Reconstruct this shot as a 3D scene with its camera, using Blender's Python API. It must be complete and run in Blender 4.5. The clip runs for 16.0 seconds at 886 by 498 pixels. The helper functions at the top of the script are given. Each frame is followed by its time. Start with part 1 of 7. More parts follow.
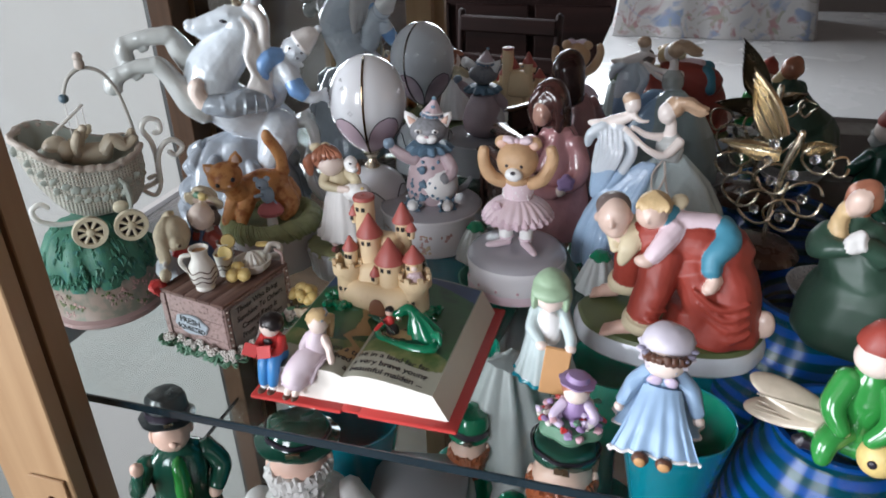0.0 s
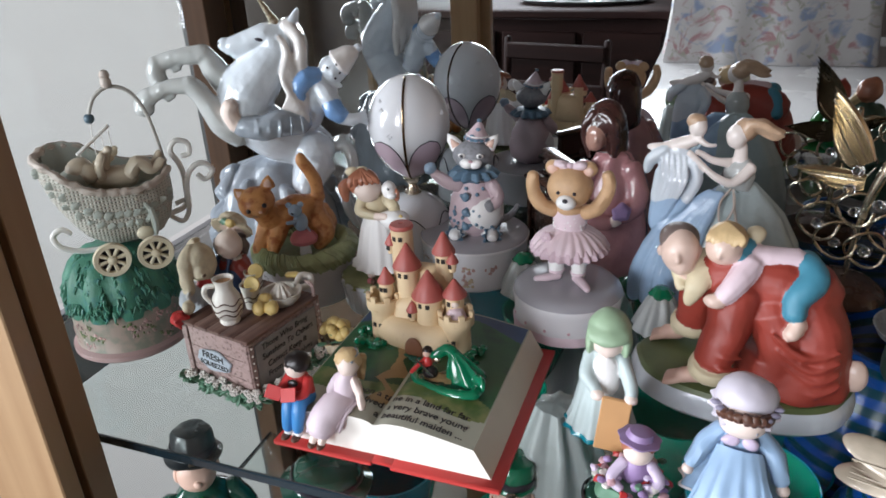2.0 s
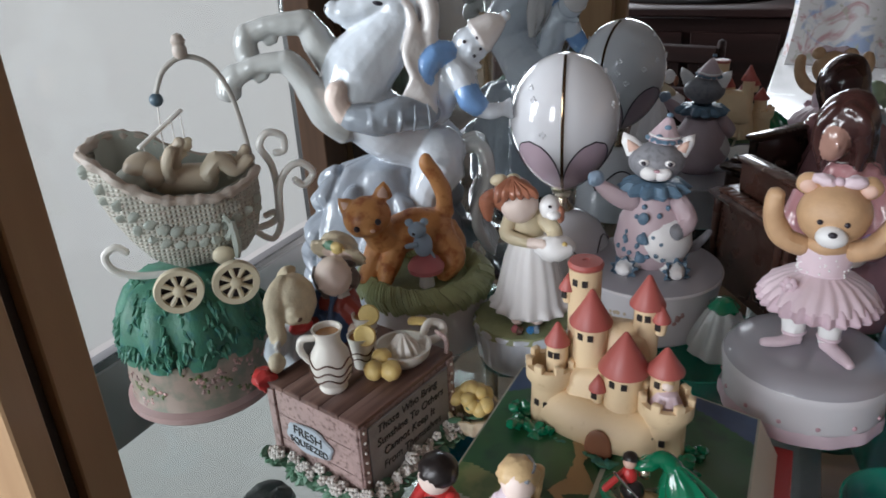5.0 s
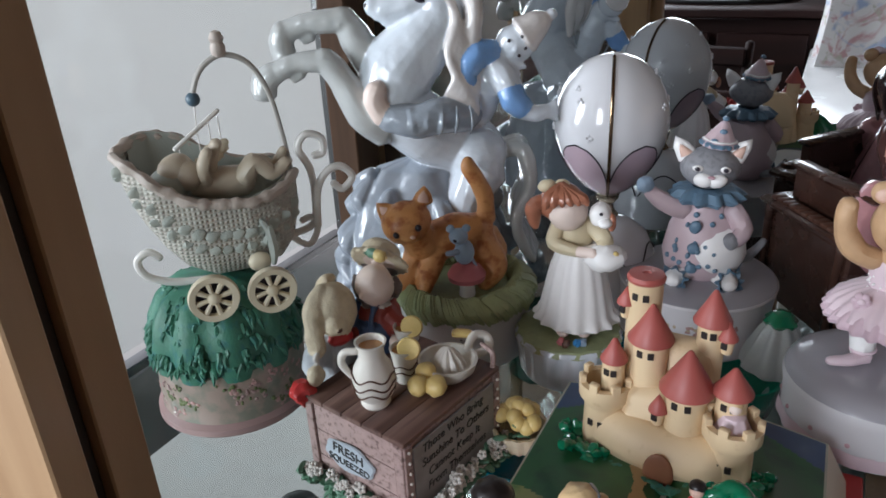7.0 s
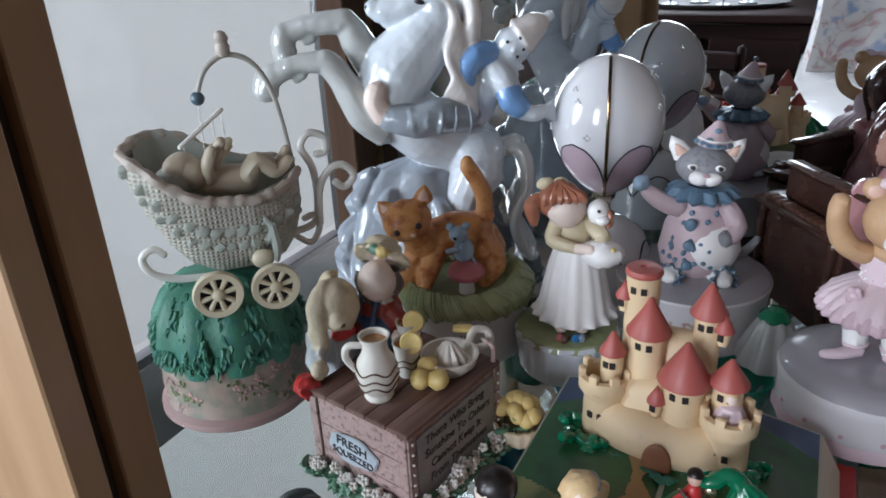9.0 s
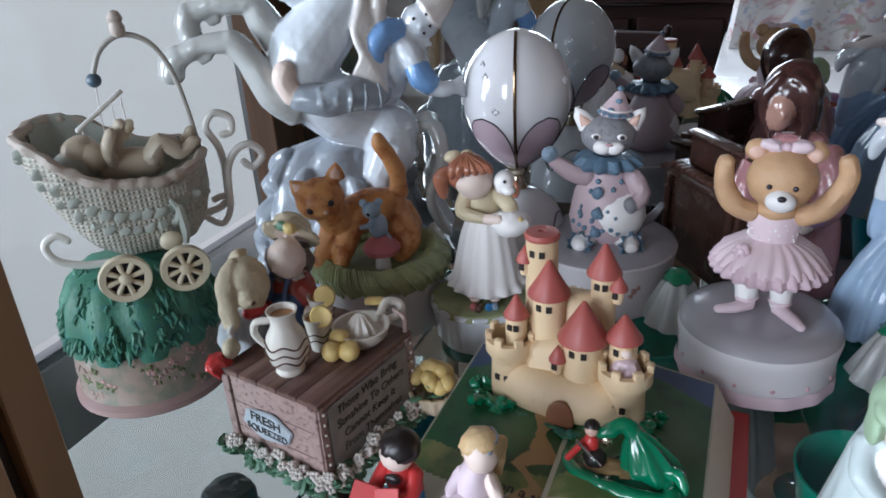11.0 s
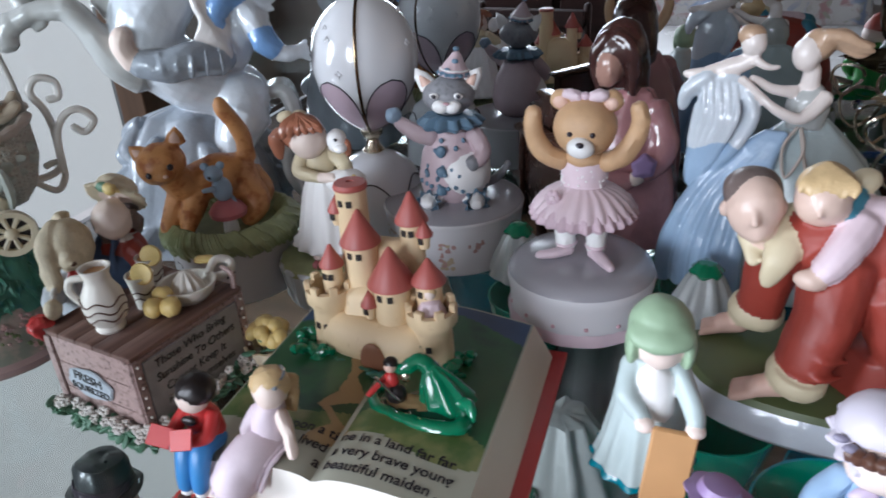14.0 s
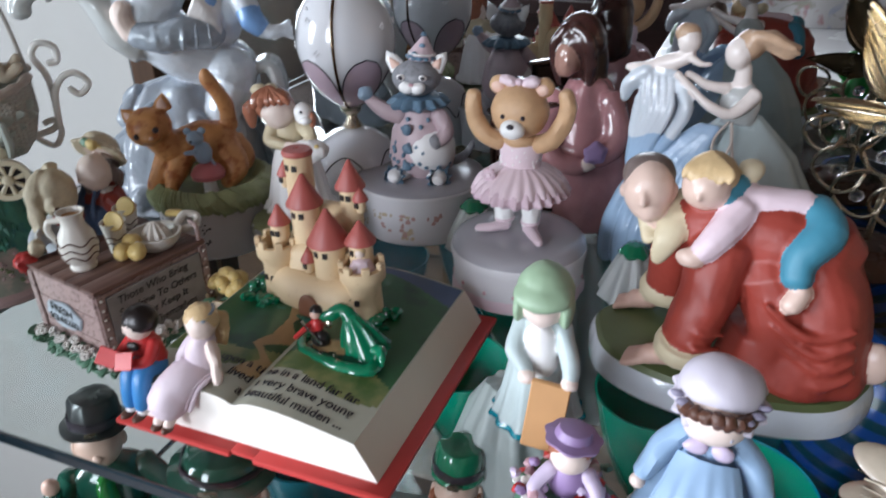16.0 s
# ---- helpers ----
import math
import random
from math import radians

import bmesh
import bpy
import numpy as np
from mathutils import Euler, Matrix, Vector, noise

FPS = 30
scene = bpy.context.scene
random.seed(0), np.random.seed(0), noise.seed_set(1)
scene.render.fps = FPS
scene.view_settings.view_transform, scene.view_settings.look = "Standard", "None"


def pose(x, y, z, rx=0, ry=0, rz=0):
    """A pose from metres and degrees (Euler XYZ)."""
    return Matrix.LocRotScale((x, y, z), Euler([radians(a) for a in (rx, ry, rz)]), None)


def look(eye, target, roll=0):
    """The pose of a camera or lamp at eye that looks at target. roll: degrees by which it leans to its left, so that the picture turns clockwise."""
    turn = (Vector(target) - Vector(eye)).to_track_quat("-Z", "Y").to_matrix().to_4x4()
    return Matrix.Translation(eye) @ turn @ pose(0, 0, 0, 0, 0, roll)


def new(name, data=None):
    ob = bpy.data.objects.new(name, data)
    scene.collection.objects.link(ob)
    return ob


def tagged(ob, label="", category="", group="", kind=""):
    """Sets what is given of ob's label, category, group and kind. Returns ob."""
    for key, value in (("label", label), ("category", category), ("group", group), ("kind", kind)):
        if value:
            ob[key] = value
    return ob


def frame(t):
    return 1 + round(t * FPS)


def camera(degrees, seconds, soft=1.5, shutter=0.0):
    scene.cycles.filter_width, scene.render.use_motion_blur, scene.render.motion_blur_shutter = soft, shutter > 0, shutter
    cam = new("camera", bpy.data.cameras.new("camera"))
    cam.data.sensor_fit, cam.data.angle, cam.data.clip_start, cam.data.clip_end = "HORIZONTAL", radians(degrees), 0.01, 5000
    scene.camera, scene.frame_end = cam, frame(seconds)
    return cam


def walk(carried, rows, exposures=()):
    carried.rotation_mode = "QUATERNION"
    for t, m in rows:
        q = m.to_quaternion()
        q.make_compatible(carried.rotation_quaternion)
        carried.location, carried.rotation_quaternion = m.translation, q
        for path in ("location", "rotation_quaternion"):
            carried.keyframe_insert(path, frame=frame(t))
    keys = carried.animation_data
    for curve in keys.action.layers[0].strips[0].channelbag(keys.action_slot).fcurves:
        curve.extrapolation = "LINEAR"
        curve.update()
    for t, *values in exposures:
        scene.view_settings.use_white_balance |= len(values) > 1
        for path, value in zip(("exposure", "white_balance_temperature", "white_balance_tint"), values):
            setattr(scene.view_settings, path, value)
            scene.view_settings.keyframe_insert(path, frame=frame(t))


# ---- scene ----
cam = camera(63.4, 16.0, soft=1.7, shutter=0.5)
METRES, EYE, TILT, LEAN, TURN = 0.43, 1.42, -27.5, 1.5, 16.5
ROWS = [
    (0.0, 0.0, 0.0, 0.0, 0.0, 0.0, -0.0),
    (0.5, 0.0171, 0.0064, 0.0144, 1.16, 1.2, -0.67),
    (1.0, 0.0139, 0.0282, 0.0149, 2.26, 2.05, -1.53),
    (1.5, 0.0076, 0.0664, 0.0103, 3.0, 2.54, -1.11),
    (2.0, -0.0022, 0.1065, 0.0096, 3.41, 2.19, -0.85),
    (2.5, -0.0079, 0.1214, 0.0133, 3.09, 1.73, -0.67),
    (3.0, -0.0227, 0.1474, 0.0137, 2.94, 1.47, -0.49),
    (3.5, -0.0782, 0.2443, 0.0349, 5.13, 2.99, -1.14),
    (4.0, -0.1211, 0.3467, 0.0325, 7.7, 2.81, -2.91),
    (4.5, -0.144, 0.4039, 0.0496, 8.58, 2.28, -3.51),
    (5.0, -0.1629, 0.4365, 0.0624, 8.95, 2.34, -3.28),
    (7.5, -0.2057, 0.4714, 0.072, 10.47, 2.28, -3.98),
    (8.0, -0.1968, 0.4687, 0.0727, 10.44, 2.51, -3.57),
    (8.5, -0.2043, 0.4594, 0.0701, 10.42, 2.78, -4.01),
    (9.0, -0.2101, 0.4555, 0.0604, 9.71, 2.71, -3.84),
    (9.5, -0.2001, 0.4517, 0.0625, 7.99, 3.39, -2.71),
    (12.0, -0.1303, 0.4422, 0.033, 4.86, 1.06, -1.05),
    (12.5, -0.1079, 0.4284, 0.0307, 4.21, 1.36, -0.71),
    (13.0, -0.0794, 0.4159, 0.0172, 3.27, 1.16, -0.15),
    (13.5, -0.055, 0.4208, 0.0148, 2.61, 1.15, 0.39),
    (14.0, -0.011, 0.4323, 0.0061, 1.68, 0.74, 0.76),
    (14.5, 0.0401, 0.4172, 0.0155, 0.84, 1.3, -0.08),
    (15.0, 0.0932, 0.4043, 0.0097, 1.42, 1.29, -1.14),
    (15.5, 0.1302, 0.3704, -0.0019, 2.85, 1.69, -1.66),
    (16.0, 0.119, 0.3572, -0.0182, 4.78, -0.27, -2.71),
]
walk(cam, [(t, pose(0, 0, EYE, TILT, LEAN, TURN) @ pose(METRES * x, METRES * y, METRES * z, 90 + pitch, roll, yaw)) for t, x, y, z, yaw, pitch, roll in ROWS],
     exposures=[(0.0, 0.02, 6600, 10), (3.0, 0.0, 6650, 10), (5.0, -0.12, 6600, 10), (8.0, -0.14, 6350, 10), (9.5, -0.12, 6200, 10), (13.0, -0.08, 6100, 10), (14.5, 0.0, 6250, 10), (16.0, 0.04, 6300, 10)])

from mathutils.bvhtree import BVHTree

# ---- world, window light ----
world = bpy.data.worlds.new("sky")
scene.world = world
world.use_nodes = True
_sky = world.node_tree.nodes.new("ShaderNodeTexSky")
_sky.sky_type, _sky.sun_disc = "NISHITA", False
_sky.sun_elevation, _sky.sun_rotation = radians(40), radians(200)
_bg = world.node_tree.nodes["Background"]
_bg.inputs["Strength"].default_value = 0.08
world.node_tree.links.new(_sky.outputs[0], _bg.inputs["Color"])


def area_lamp(name, at, target, sx, sy, power, colour):
    data = bpy.data.lights.new(name, "AREA")
    data.shape, data.size, data.size_y, data.energy, data.color = "RECTANGLE", sx, sy, power, colour
    ob = new(name, data)
    ob.matrix_world = look(at, target)
    return ob


# daylight in the openings of the two windows
area_lamp("window_light", (-1.0, -2.36, 1.78), (-1.0, 0.0, 1.78), 1.2, 1.15, 68, (0.85, 0.91, 1.0))
area_lamp("window_light", (-2.16, -1.10, 1.60), (0.0, -1.10, 1.60), 1.1, 1.2, 104, (0.85, 0.91, 1.0))

# ---- materials ----
MATS = {}


def mat(key, col, rough=0.4, var=0.12, scale=70.0, bump=0.08, fine=900.0, metal=0.0, coat=0.0, trans=0.0, ior=1.5, stain=None, stain_at=0.62, relief=0.0006):
    m = bpy.data.materials.new(key)
    m.use_nodes = True
    nt = m.node_tree
    n, ln = nt.nodes, nt.links
    b = n["Principled BSDF"]
    tc = n.new("ShaderNodeTexCoord")
    no = n.new("ShaderNodeTexNoise")
    no.inputs["Scale"].default_value, no.inputs["Detail"].default_value = scale, 5
    ln.new(tc.outputs["Object"], no.inputs["Vector"])
    mix = n.new("ShaderNodeMix")
    mix.data_type = "RGBA"
    mix.inputs[6].default_value = (*[c * (1 - var) for c in col], 1)
    mix.inputs[7].default_value = (*[min(1, c * (1 + var)) for c in col], 1)
    ln.new(no.outputs["Fac"], mix.inputs[0])
    out = mix.outputs[2]
    if stain:
        n2 = n.new("ShaderNodeTexNoise")
        n2.inputs["Scale"].default_value, n2.inputs["Detail"].default_value = scale * 2.3, 6
        ln.new(tc.outputs["Object"], n2.inputs["Vector"])
        r = n.new("ShaderNodeValToRGB")
        r.color_ramp.elements[0].position, r.color_ramp.elements[1].position = stain_at - 0.1, stain_at + 0.06
        ln.new(n2.outputs["Fac"], r.inputs[0])
        m2 = n.new("ShaderNodeMix")
        m2.data_type = "RGBA"
        m2.inputs[7].default_value = (*stain, 1)
        ln.new(r.outputs[0], m2.inputs[0])
        ln.new(out, m2.inputs[6])
        out = m2.outputs[2]
    ln.new(out, b.inputs["Base Color"])
    f = n.new("ShaderNodeTexNoise")
    f.inputs["Scale"].default_value, f.inputs["Detail"].default_value = fine, 4
    ln.new(tc.outputs["Object"], f.inputs["Vector"])
    rr = n.new("ShaderNodeMapRange")
    rr.inputs[3].default_value, rr.inputs[4].default_value = max(0.02, rough - 0.07), min(1, rough + 0.09)
    ln.new(no.outputs["Fac"], rr.inputs[0])
    ln.new(rr.outputs[0], b.inputs["Roughness"])
    if bump:
        bp = n.new("ShaderNodeBump")
        bp.inputs["Strength"].default_value, bp.inputs["Distance"].default_value = bump, relief
        ln.new(f.outputs["Fac"], bp.inputs["Height"])
        ln.new(bp.outputs[0], b.inputs["Normal"])
        ln.new(bp.outputs[0], b.inputs["Coat Normal"])
    b.inputs["Metallic"].default_value = metal
    b.inputs["Coat Weight"].default_value = coat
    b.inputs["Coat Roughness"].default_value = 0.06
    b.inputs["Transmission Weight"].default_value = trans
    b.inputs["IOR"].default_value = ior
    MATS[key] = m
    return m


def wood_mat(key, col, dark, rough=0.45, along="Z", scale=9.0, coat=0.2):
    m = mat(key, col, rough, coat=coat, bump=0.1)
    nt = m.node_tree
    n, ln = nt.nodes, nt.links
    tc = next(x for x in n if x.type == "TEX_COORD")
    mp = n.new("ShaderNodeMapping")
    mp.inputs["Scale"].default_value = {"Z": (scale * 6, scale * 6, scale * 0.35), "X": (scale * 0.35, scale * 6, scale * 6), "Y": (scale * 6, scale * 0.35, scale * 6)}[along]
    ln.new(tc.outputs["Object"], mp.inputs["Vector"])
    no = n.new("ShaderNodeTexNoise")
    no.inputs["Scale"].default_value, no.inputs["Detail"].default_value, no.inputs["Distortion"].default_value = 1.0, 8, 0.6
    ln.new(mp.outputs[0], no.inputs["Vector"])
    r = n.new("ShaderNodeValToRGB")
    r.color_ramp.elements[0].position, r.color_ramp.elements[0].color = 0.3, (*dark, 1)
    r.color_ramp.elements[1].position, r.color_ramp.elements[1].color = 0.68, (*col, 1)
    ln.new(no.outputs["Fac"], r.inputs[0])
    ln.new(r.outputs[0], n["Principled BSDF"].inputs["Base Color"])
    return m


# glazed porcelain
mat("porcelain", (0.67, 0.72, 0.78), 0.09, 0.09, 40, 0.25, 160, coat=0.6, relief=0.002)
mat("porcelain_blue", (0.33, 0.37, 0.42), 0.16, 0.3, 35, 0.3, 130, coat=0.35, relief=0.003)
mat("glaze_grey", (0.47, 0.48, 0.47), 0.14, 0.14, 40, 0.30, 110, coat=0.6, relief=0.002)
mat("glaze_royal", (0.20, 0.38, 0.70), 0.12, 0.4, 60, 0.35, 130, coat=0.6, relief=0.002)
mat("glaze_mane", (0.72, 0.68, 0.66), 0.12, 0.14, 60, 0.3, 160, coat=0.6, relief=0.002)
mat("egg_white", (0.78, 0.79, 0.82), 0.1, 0.04, 40, 0.01, coat=0.8)
mat("petal_mauve", (0.52, 0.40, 0.46), 0.14, 0.06, 40, 0.01, coat=0.7)
mat("ink", (0.025, 0.02, 0.03), 0.3, 0.1)
# matt bisque colours
mat("bisque_white", (0.86, 0.84, 0.83), 0.4, 0.05, 60, 0.06)
mat("box_white", (0.66, 0.64, 0.66), 0.38, 0.05, 30, 0.04, coat=0.15)
# lids: greyer than the walls, for the dark reflection on upward faces
mat("box_grey", (0.36, 0.35, 0.38), 0.22, 0.05, 30, 0.03, coat=0.25)
mat("box_pink", (0.64, 0.50, 0.55), 0.42, 0.08, 60, 0.05)
mat("spray_ochre", (0.50, 0.40, 0.28), 0.4, 0.2)
mat("spray_rose", (0.46, 0.27, 0.25), 0.45, 0.2)
mat("jacket_blue", (0.47, 0.50, 0.54), 0.55, 0.2, 120, 0.3, 400)
mat("overall_blue", (0.05, 0.09, 0.18), 0.5, 0.25, 120, 0.2)
mat("heart_pink", (0.55, 0.33, 0.37), 0.45)
mat("skin", (0.70, 0.46, 0.37), 0.42, 0.08, 90, 0.04)
mat("skin_pale", (0.78, 0.64, 0.57), 0.45, 0.07, 90, 0.04)
mat("flesh_china", (0.80, 0.71, 0.67), 0.3, 0.06, 60, 0.03, coat=0.2)
mat("bear_tan", (0.55, 0.34, 0.19), 0.5, 0.16, 160, 0.3, 700)
mat("pink_cloth", (0.62, 0.46, 0.52), 0.45, 0.08, 120, 0.1)
mat("pink_pale", (0.72, 0.57, 0.62), 0.45, 0.08, 120, 0.1)
mat("pink_glaze", (0.40, 0.19, 0.20), 0.12, 0.3, 50, 0.35, 90, coat=0.7, relief=0.003)
mat("hair_brown", (0.045, 0.018, 0.016), 0.2, 0.3, 90, 0.1, coat=0.6)
mat("hair_auburn", (0.36, 0.14, 0.085), 0.2, 0.25, 120, 0.1, coat=0.4)
mat("hair_light", (0.50, 0.33, 0.22), 0.3, 0.2, 200, 0.2, coat=0.3)
mat("hair_blond", (0.63, 0.45, 0.24), 0.38, 0.2, 220, 0.3)
mat("hair_dark", (0.018, 0.014, 0.014), 0.3, 0.3, 160, 0.1)
mat("hair_grey", (0.16, 0.12, 0.11), 0.35, 0.2, 160, 0.1)
mat("red_coat", (0.29, 0.042, 0.028), 0.46, 0.3, 40, 0.35, 90, relief=0.002)
mat("red_bright", (0.55, 0.04, 0.04), 0.35, 0.1, 90, 0.05)
mat("jeans_teal", (0.05, 0.22, 0.31), 0.52, 0.2, 60, 0.05)
mat("blue_bright", (0.05, 0.24, 0.55), 0.35, 0.15, 90, 0.05)
mat("dress_pale", (0.68, 0.57, 0.63), 0.45, 0.12, 60, 0.25, 260)
# glazed face skin, darkened for the shadow under the hair
mat("face_glaze", (0.34, 0.19, 0.15), 0.15, 0.2, 60, 0.1, coat=0.6)
mat("skin_warm", (0.68, 0.50, 0.42), 0.34, 0.12, 60, 0.05, coat=0.15)
mat("lilac", (0.55, 0.46, 0.60), 0.42, 0.1, 90, 0.05)
mat("bonnet_lilac", (0.57, 0.53, 0.60), 0.4, 0.08, 60, 0.06)
mat("ribbon_grey", (0.24, 0.22, 0.30), 0.4, 0.15, 90, 0.05)
mat("lilac_dark", (0.30, 0.20, 0.38), 0.42, 0.15, 90, 0.05)
mat("dress_blue", (0.30, 0.44, 0.62), 0.42, 0.14, 50, 0.06)
mat("band_dark", (0.20, 0.13, 0.08), 0.2, 0.2, 80, 0.02, metal=1.0)
mat("gown_blue", (0.36, 0.50, 0.68), 0.24, 0.3, 25, 0.3, 120, coat=0.3, relief=0.002)
mat("gown_green", (0.43, 0.51, 0.52), 0.24, 0.2, 25, 0.3, 120, coat=0.3, relief=0.002)
mat("cream", (0.62, 0.53, 0.36), 0.48, 0.07, 90, 0.06)
mat("castle_cream", (0.74, 0.56, 0.35), 0.5, 0.07, 80, 0.08, 500, stain=(0.60, 0.42, 0.24), stain_at=0.72)
mat("roof_red", (0.42, 0.10, 0.085), 0.45, 0.1, 90, 0.06)
mat("window_dark", (0.02, 0.015, 0.015), 0.5)
mat("door_brown", (0.25, 0.10, 0.05), 0.5)
mat("grass_green", (0.045, 0.175, 0.115), 0.5, 0.4, 90, 0.5, 500, stain=(0.03, 0.15, 0.14))
mat("grass_pale", (0.30, 0.34, 0.18), 0.42, 0.4, 120, 0.4, 500)
mat("earth", (0.32, 0.24, 0.20), 0.45, 0.2, 40, 0.1, stain=(0.19, 0.19, 0.15), stain_at=0.52)
mat("base_mauve", (0.32, 0.21, 0.20), 0.42, 0.12, 50, 0.05)
mat("wicker", (0.47, 0.455, 0.40), 0.55, 0.22, 200, 0.4, 700, stain=(0.42, 0.36, 0.32), stain_at=0.62)
mat("frill", (0.50, 0.43, 0.38), 0.5, 0.2, 200, 0.3)
mat("wire_white", (0.80, 0.78, 0.75), 0.4, 0.08, 120, 0.05)
mat("baby_bisque", (0.52, 0.44, 0.34), 0.45, 0.12, 70, 0.08)
mat("wire_grey", (0.42, 0.40, 0.37), 0.45, 0.12, 120, 0.05)
mat("ivory", (0.68, 0.60, 0.45), 0.45, 0.1, 90, 0.06)
mat("bead_blue", (0.08, 0.13, 0.17), 0.35)
mat("lining", (0.42, 0.45, 0.41), 0.55, 0.1, 140, 0.3)
mat("crate_pink", (0.40, 0.28, 0.26), 0.55, 0.25, 160, 0.4, 500, stain=(0.16, 0.10, 0.09), stain_at=0.62)
wood_mat("crate_top", (0.22, 0.125, 0.10), (0.08, 0.042, 0.036), 0.55, "Y", 30.0, 0.0)
mat("slate", (0.30, 0.285, 0.28), 0.6, 0.3, 120, 0.5)
mat("slate_ink", (0.03, 0.03, 0.03), 0.6)
mat("sign_blue", (0.42, 0.47, 0.52), 0.5, 0.15, 140, 0.2)
mat("stoneware", (0.70, 0.66, 0.60), 0.35, 0.07, 90, 0.05)
mat("juice", (0.48, 0.24, 0.10), 0.2, 0.1)
mat("lemon", (0.70, 0.52, 0.20), 0.42, 0.18, 200, 0.3)
mat("leaf_green", (0.10, 0.22, 0.14), 0.45, 0.3, 120, 0.2)
mat("blossom", (0.66, 0.62, 0.58), 0.5, 0.15)
mat("straw", (0.62, 0.53, 0.38), 0.6, 0.2, 260, 0.5)
mat("kitten_orange", (0.58, 0.27, 0.10), 0.45, 0.3, 60, 0.25, 500, stain=(0.36, 0.11, 0.03), stain_at=0.6)
mat("mouse_blue", (0.30, 0.40, 0.52), 0.45, 0.12)
mat("cap_red", (0.44, 0.13, 0.14), 0.42, 0.1)
mat("cat_grey", (0.26, 0.26, 0.28), 0.45, 0.25, 150, 0.2, stain=(0.19, 0.19, 0.21), stain_at=0.6)
mat("ruff_blue", (0.12, 0.20, 0.28), 0.4, 0.35, 160, 0.2)
mat("suit_pink", (0.55, 0.42, 0.45), 0.42, 0.1, 90, 0.05)
mat("gold", (0.62, 0.55, 0.43), 0.24, 0.15, 80, 0.02, metal=1.0)
mat("crystal", (0.9, 0.9, 0.92), 0.03, 0.02, trans=1.0, ior=1.6, bump=0.0)
mat("bonnet_green", (0.30, 0.42, 0.28), 0.45, 0.14, 80, 0.06)
mat("gown_mint", (0.46, 0.54, 0.54), 0.42, 0.12, 70, 0.06)
mat("tan_board", (0.52, 0.28, 0.12), 0.5, 0.12)
mat("brown_shoe", (0.10, 0.042, 0.026), 0.42)
mat("brown_volume", (0.055, 0.024, 0.017), 0.25, 0.3, 60, 0.2, 140, coat=0.4, relief=0.002)
mat("moss", (0.11, 0.14, 0.055), 0.45, 0.35, 50, 0.2)
mat("emerald", (0.003, 0.17, 0.08), 0.12, 0.15, 60, 0.02, coat=0.7)
mat("emerald_glass", (0.0, 0.26, 0.16), 0.06, 0.15, 30, 0.01, coat=0.6)
mat("emerald_dark", (0.012, 0.075, 0.05), 0.14, 0.3, 60, 0.03, coat=0.6)
mat("apple_green", (0.03, 0.24, 0.05), 0.15, 0.2, 60, 0.03, coat=0.6)
mat("ladygreen", (0.030, 0.068, 0.046), 0.4, 0.5, 40, 0.08)
mat("teal_glass", (0.0, 0.20, 0.27), 0.08, 0.12, 30, 0.01, coat=0.5)
mat("wing_pearl", (0.56, 0.48, 0.38), 0.2, 0.2, 160, 0.1, coat=0.7)
mat("black_hat", (0.014, 0.018, 0.02), 0.3, 0.2, 60, 0.08, coat=0.2)
mat("beard_white", (0.62, 0.60, 0.58), 0.45, 0.12, 200, 0.3)
mat("beard_ginger", (0.26, 0.07, 0.025), 0.4, 0.2, 200, 0.3)
mat("book_red", (0.48, 0.04, 0.035), 0.45, 0.08, 120, 0.06)
mat("page_edge", (0.84, 0.80, 0.74), 0.6, 0.03, 40, 0.04)
# page edges on the block's sides, shade put into a deeper cream
mat("page_cream", (0.70, 0.62, 0.50), 0.55, 0.06, 40, 0.05)
mat("page_grass", (0.018, 0.105, 0.035), 0.4, 0.5, 25, 0.02, coat=0.2, stain=(0.010, 0.06, 0.03), stain_at=0.58)
mat("page_meadow", (0.22, 0.24, 0.09), 0.42, 0.35, 30, 0.02, coat=0.15, stain=(0.10, 0.17, 0.05), stain_at=0.5)
mat("page_sky", (0.03, 0.07, 0.16), 0.4, 0.6, 40, 0.02, coat=0.2)
mat("page_path", (0.40, 0.27, 0.13), 0.42, 0.2, 60, 0.03)
mat("page_type", (0.42, 0.42, 0.34), 0.45, 0.35, 16, 0.03)
mat("grey_stone", (0.30, 0.30, 0.31), 0.4, 0.5, 220, 0.15, stain=(0.12, 0.12, 0.13))
# the cabinet and the room
wood_mat("cabinet_wood", (0.44, 0.285, 0.155), (0.31, 0.18, 0.09), 0.5, "Z", 5.0)
# the cabinet wood again, with the rear corner's shadow in its colour
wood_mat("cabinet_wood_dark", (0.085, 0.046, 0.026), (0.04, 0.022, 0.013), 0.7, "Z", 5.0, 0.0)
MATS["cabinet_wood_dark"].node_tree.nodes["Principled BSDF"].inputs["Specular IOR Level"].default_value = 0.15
wood_mat("cabinet_wood_x", (0.34, 0.205, 0.10), (0.22, 0.12, 0.055), 0.5, "X", 5.0)
wood_mat("dark_wood", (0.028, 0.010, 0.008), (0.010, 0.004, 0.003), 0.6, "X", 3.0, 0.0)
MATS["dark_wood"].node_tree.nodes["Principled BSDF"].inputs["Specular IOR Level"].default_value = 0.2
mat("groove", (0.03, 0.02, 0.015), 0.7)
mat("strip_grey", (0.022, 0.021, 0.022), 0.5, 0.1, 30, 0.02)
mat("rail_grey", (0.23, 0.23, 0.24), 0.4, 0.1, 12, 0.03)
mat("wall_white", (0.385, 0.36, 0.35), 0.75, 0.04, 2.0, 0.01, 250)
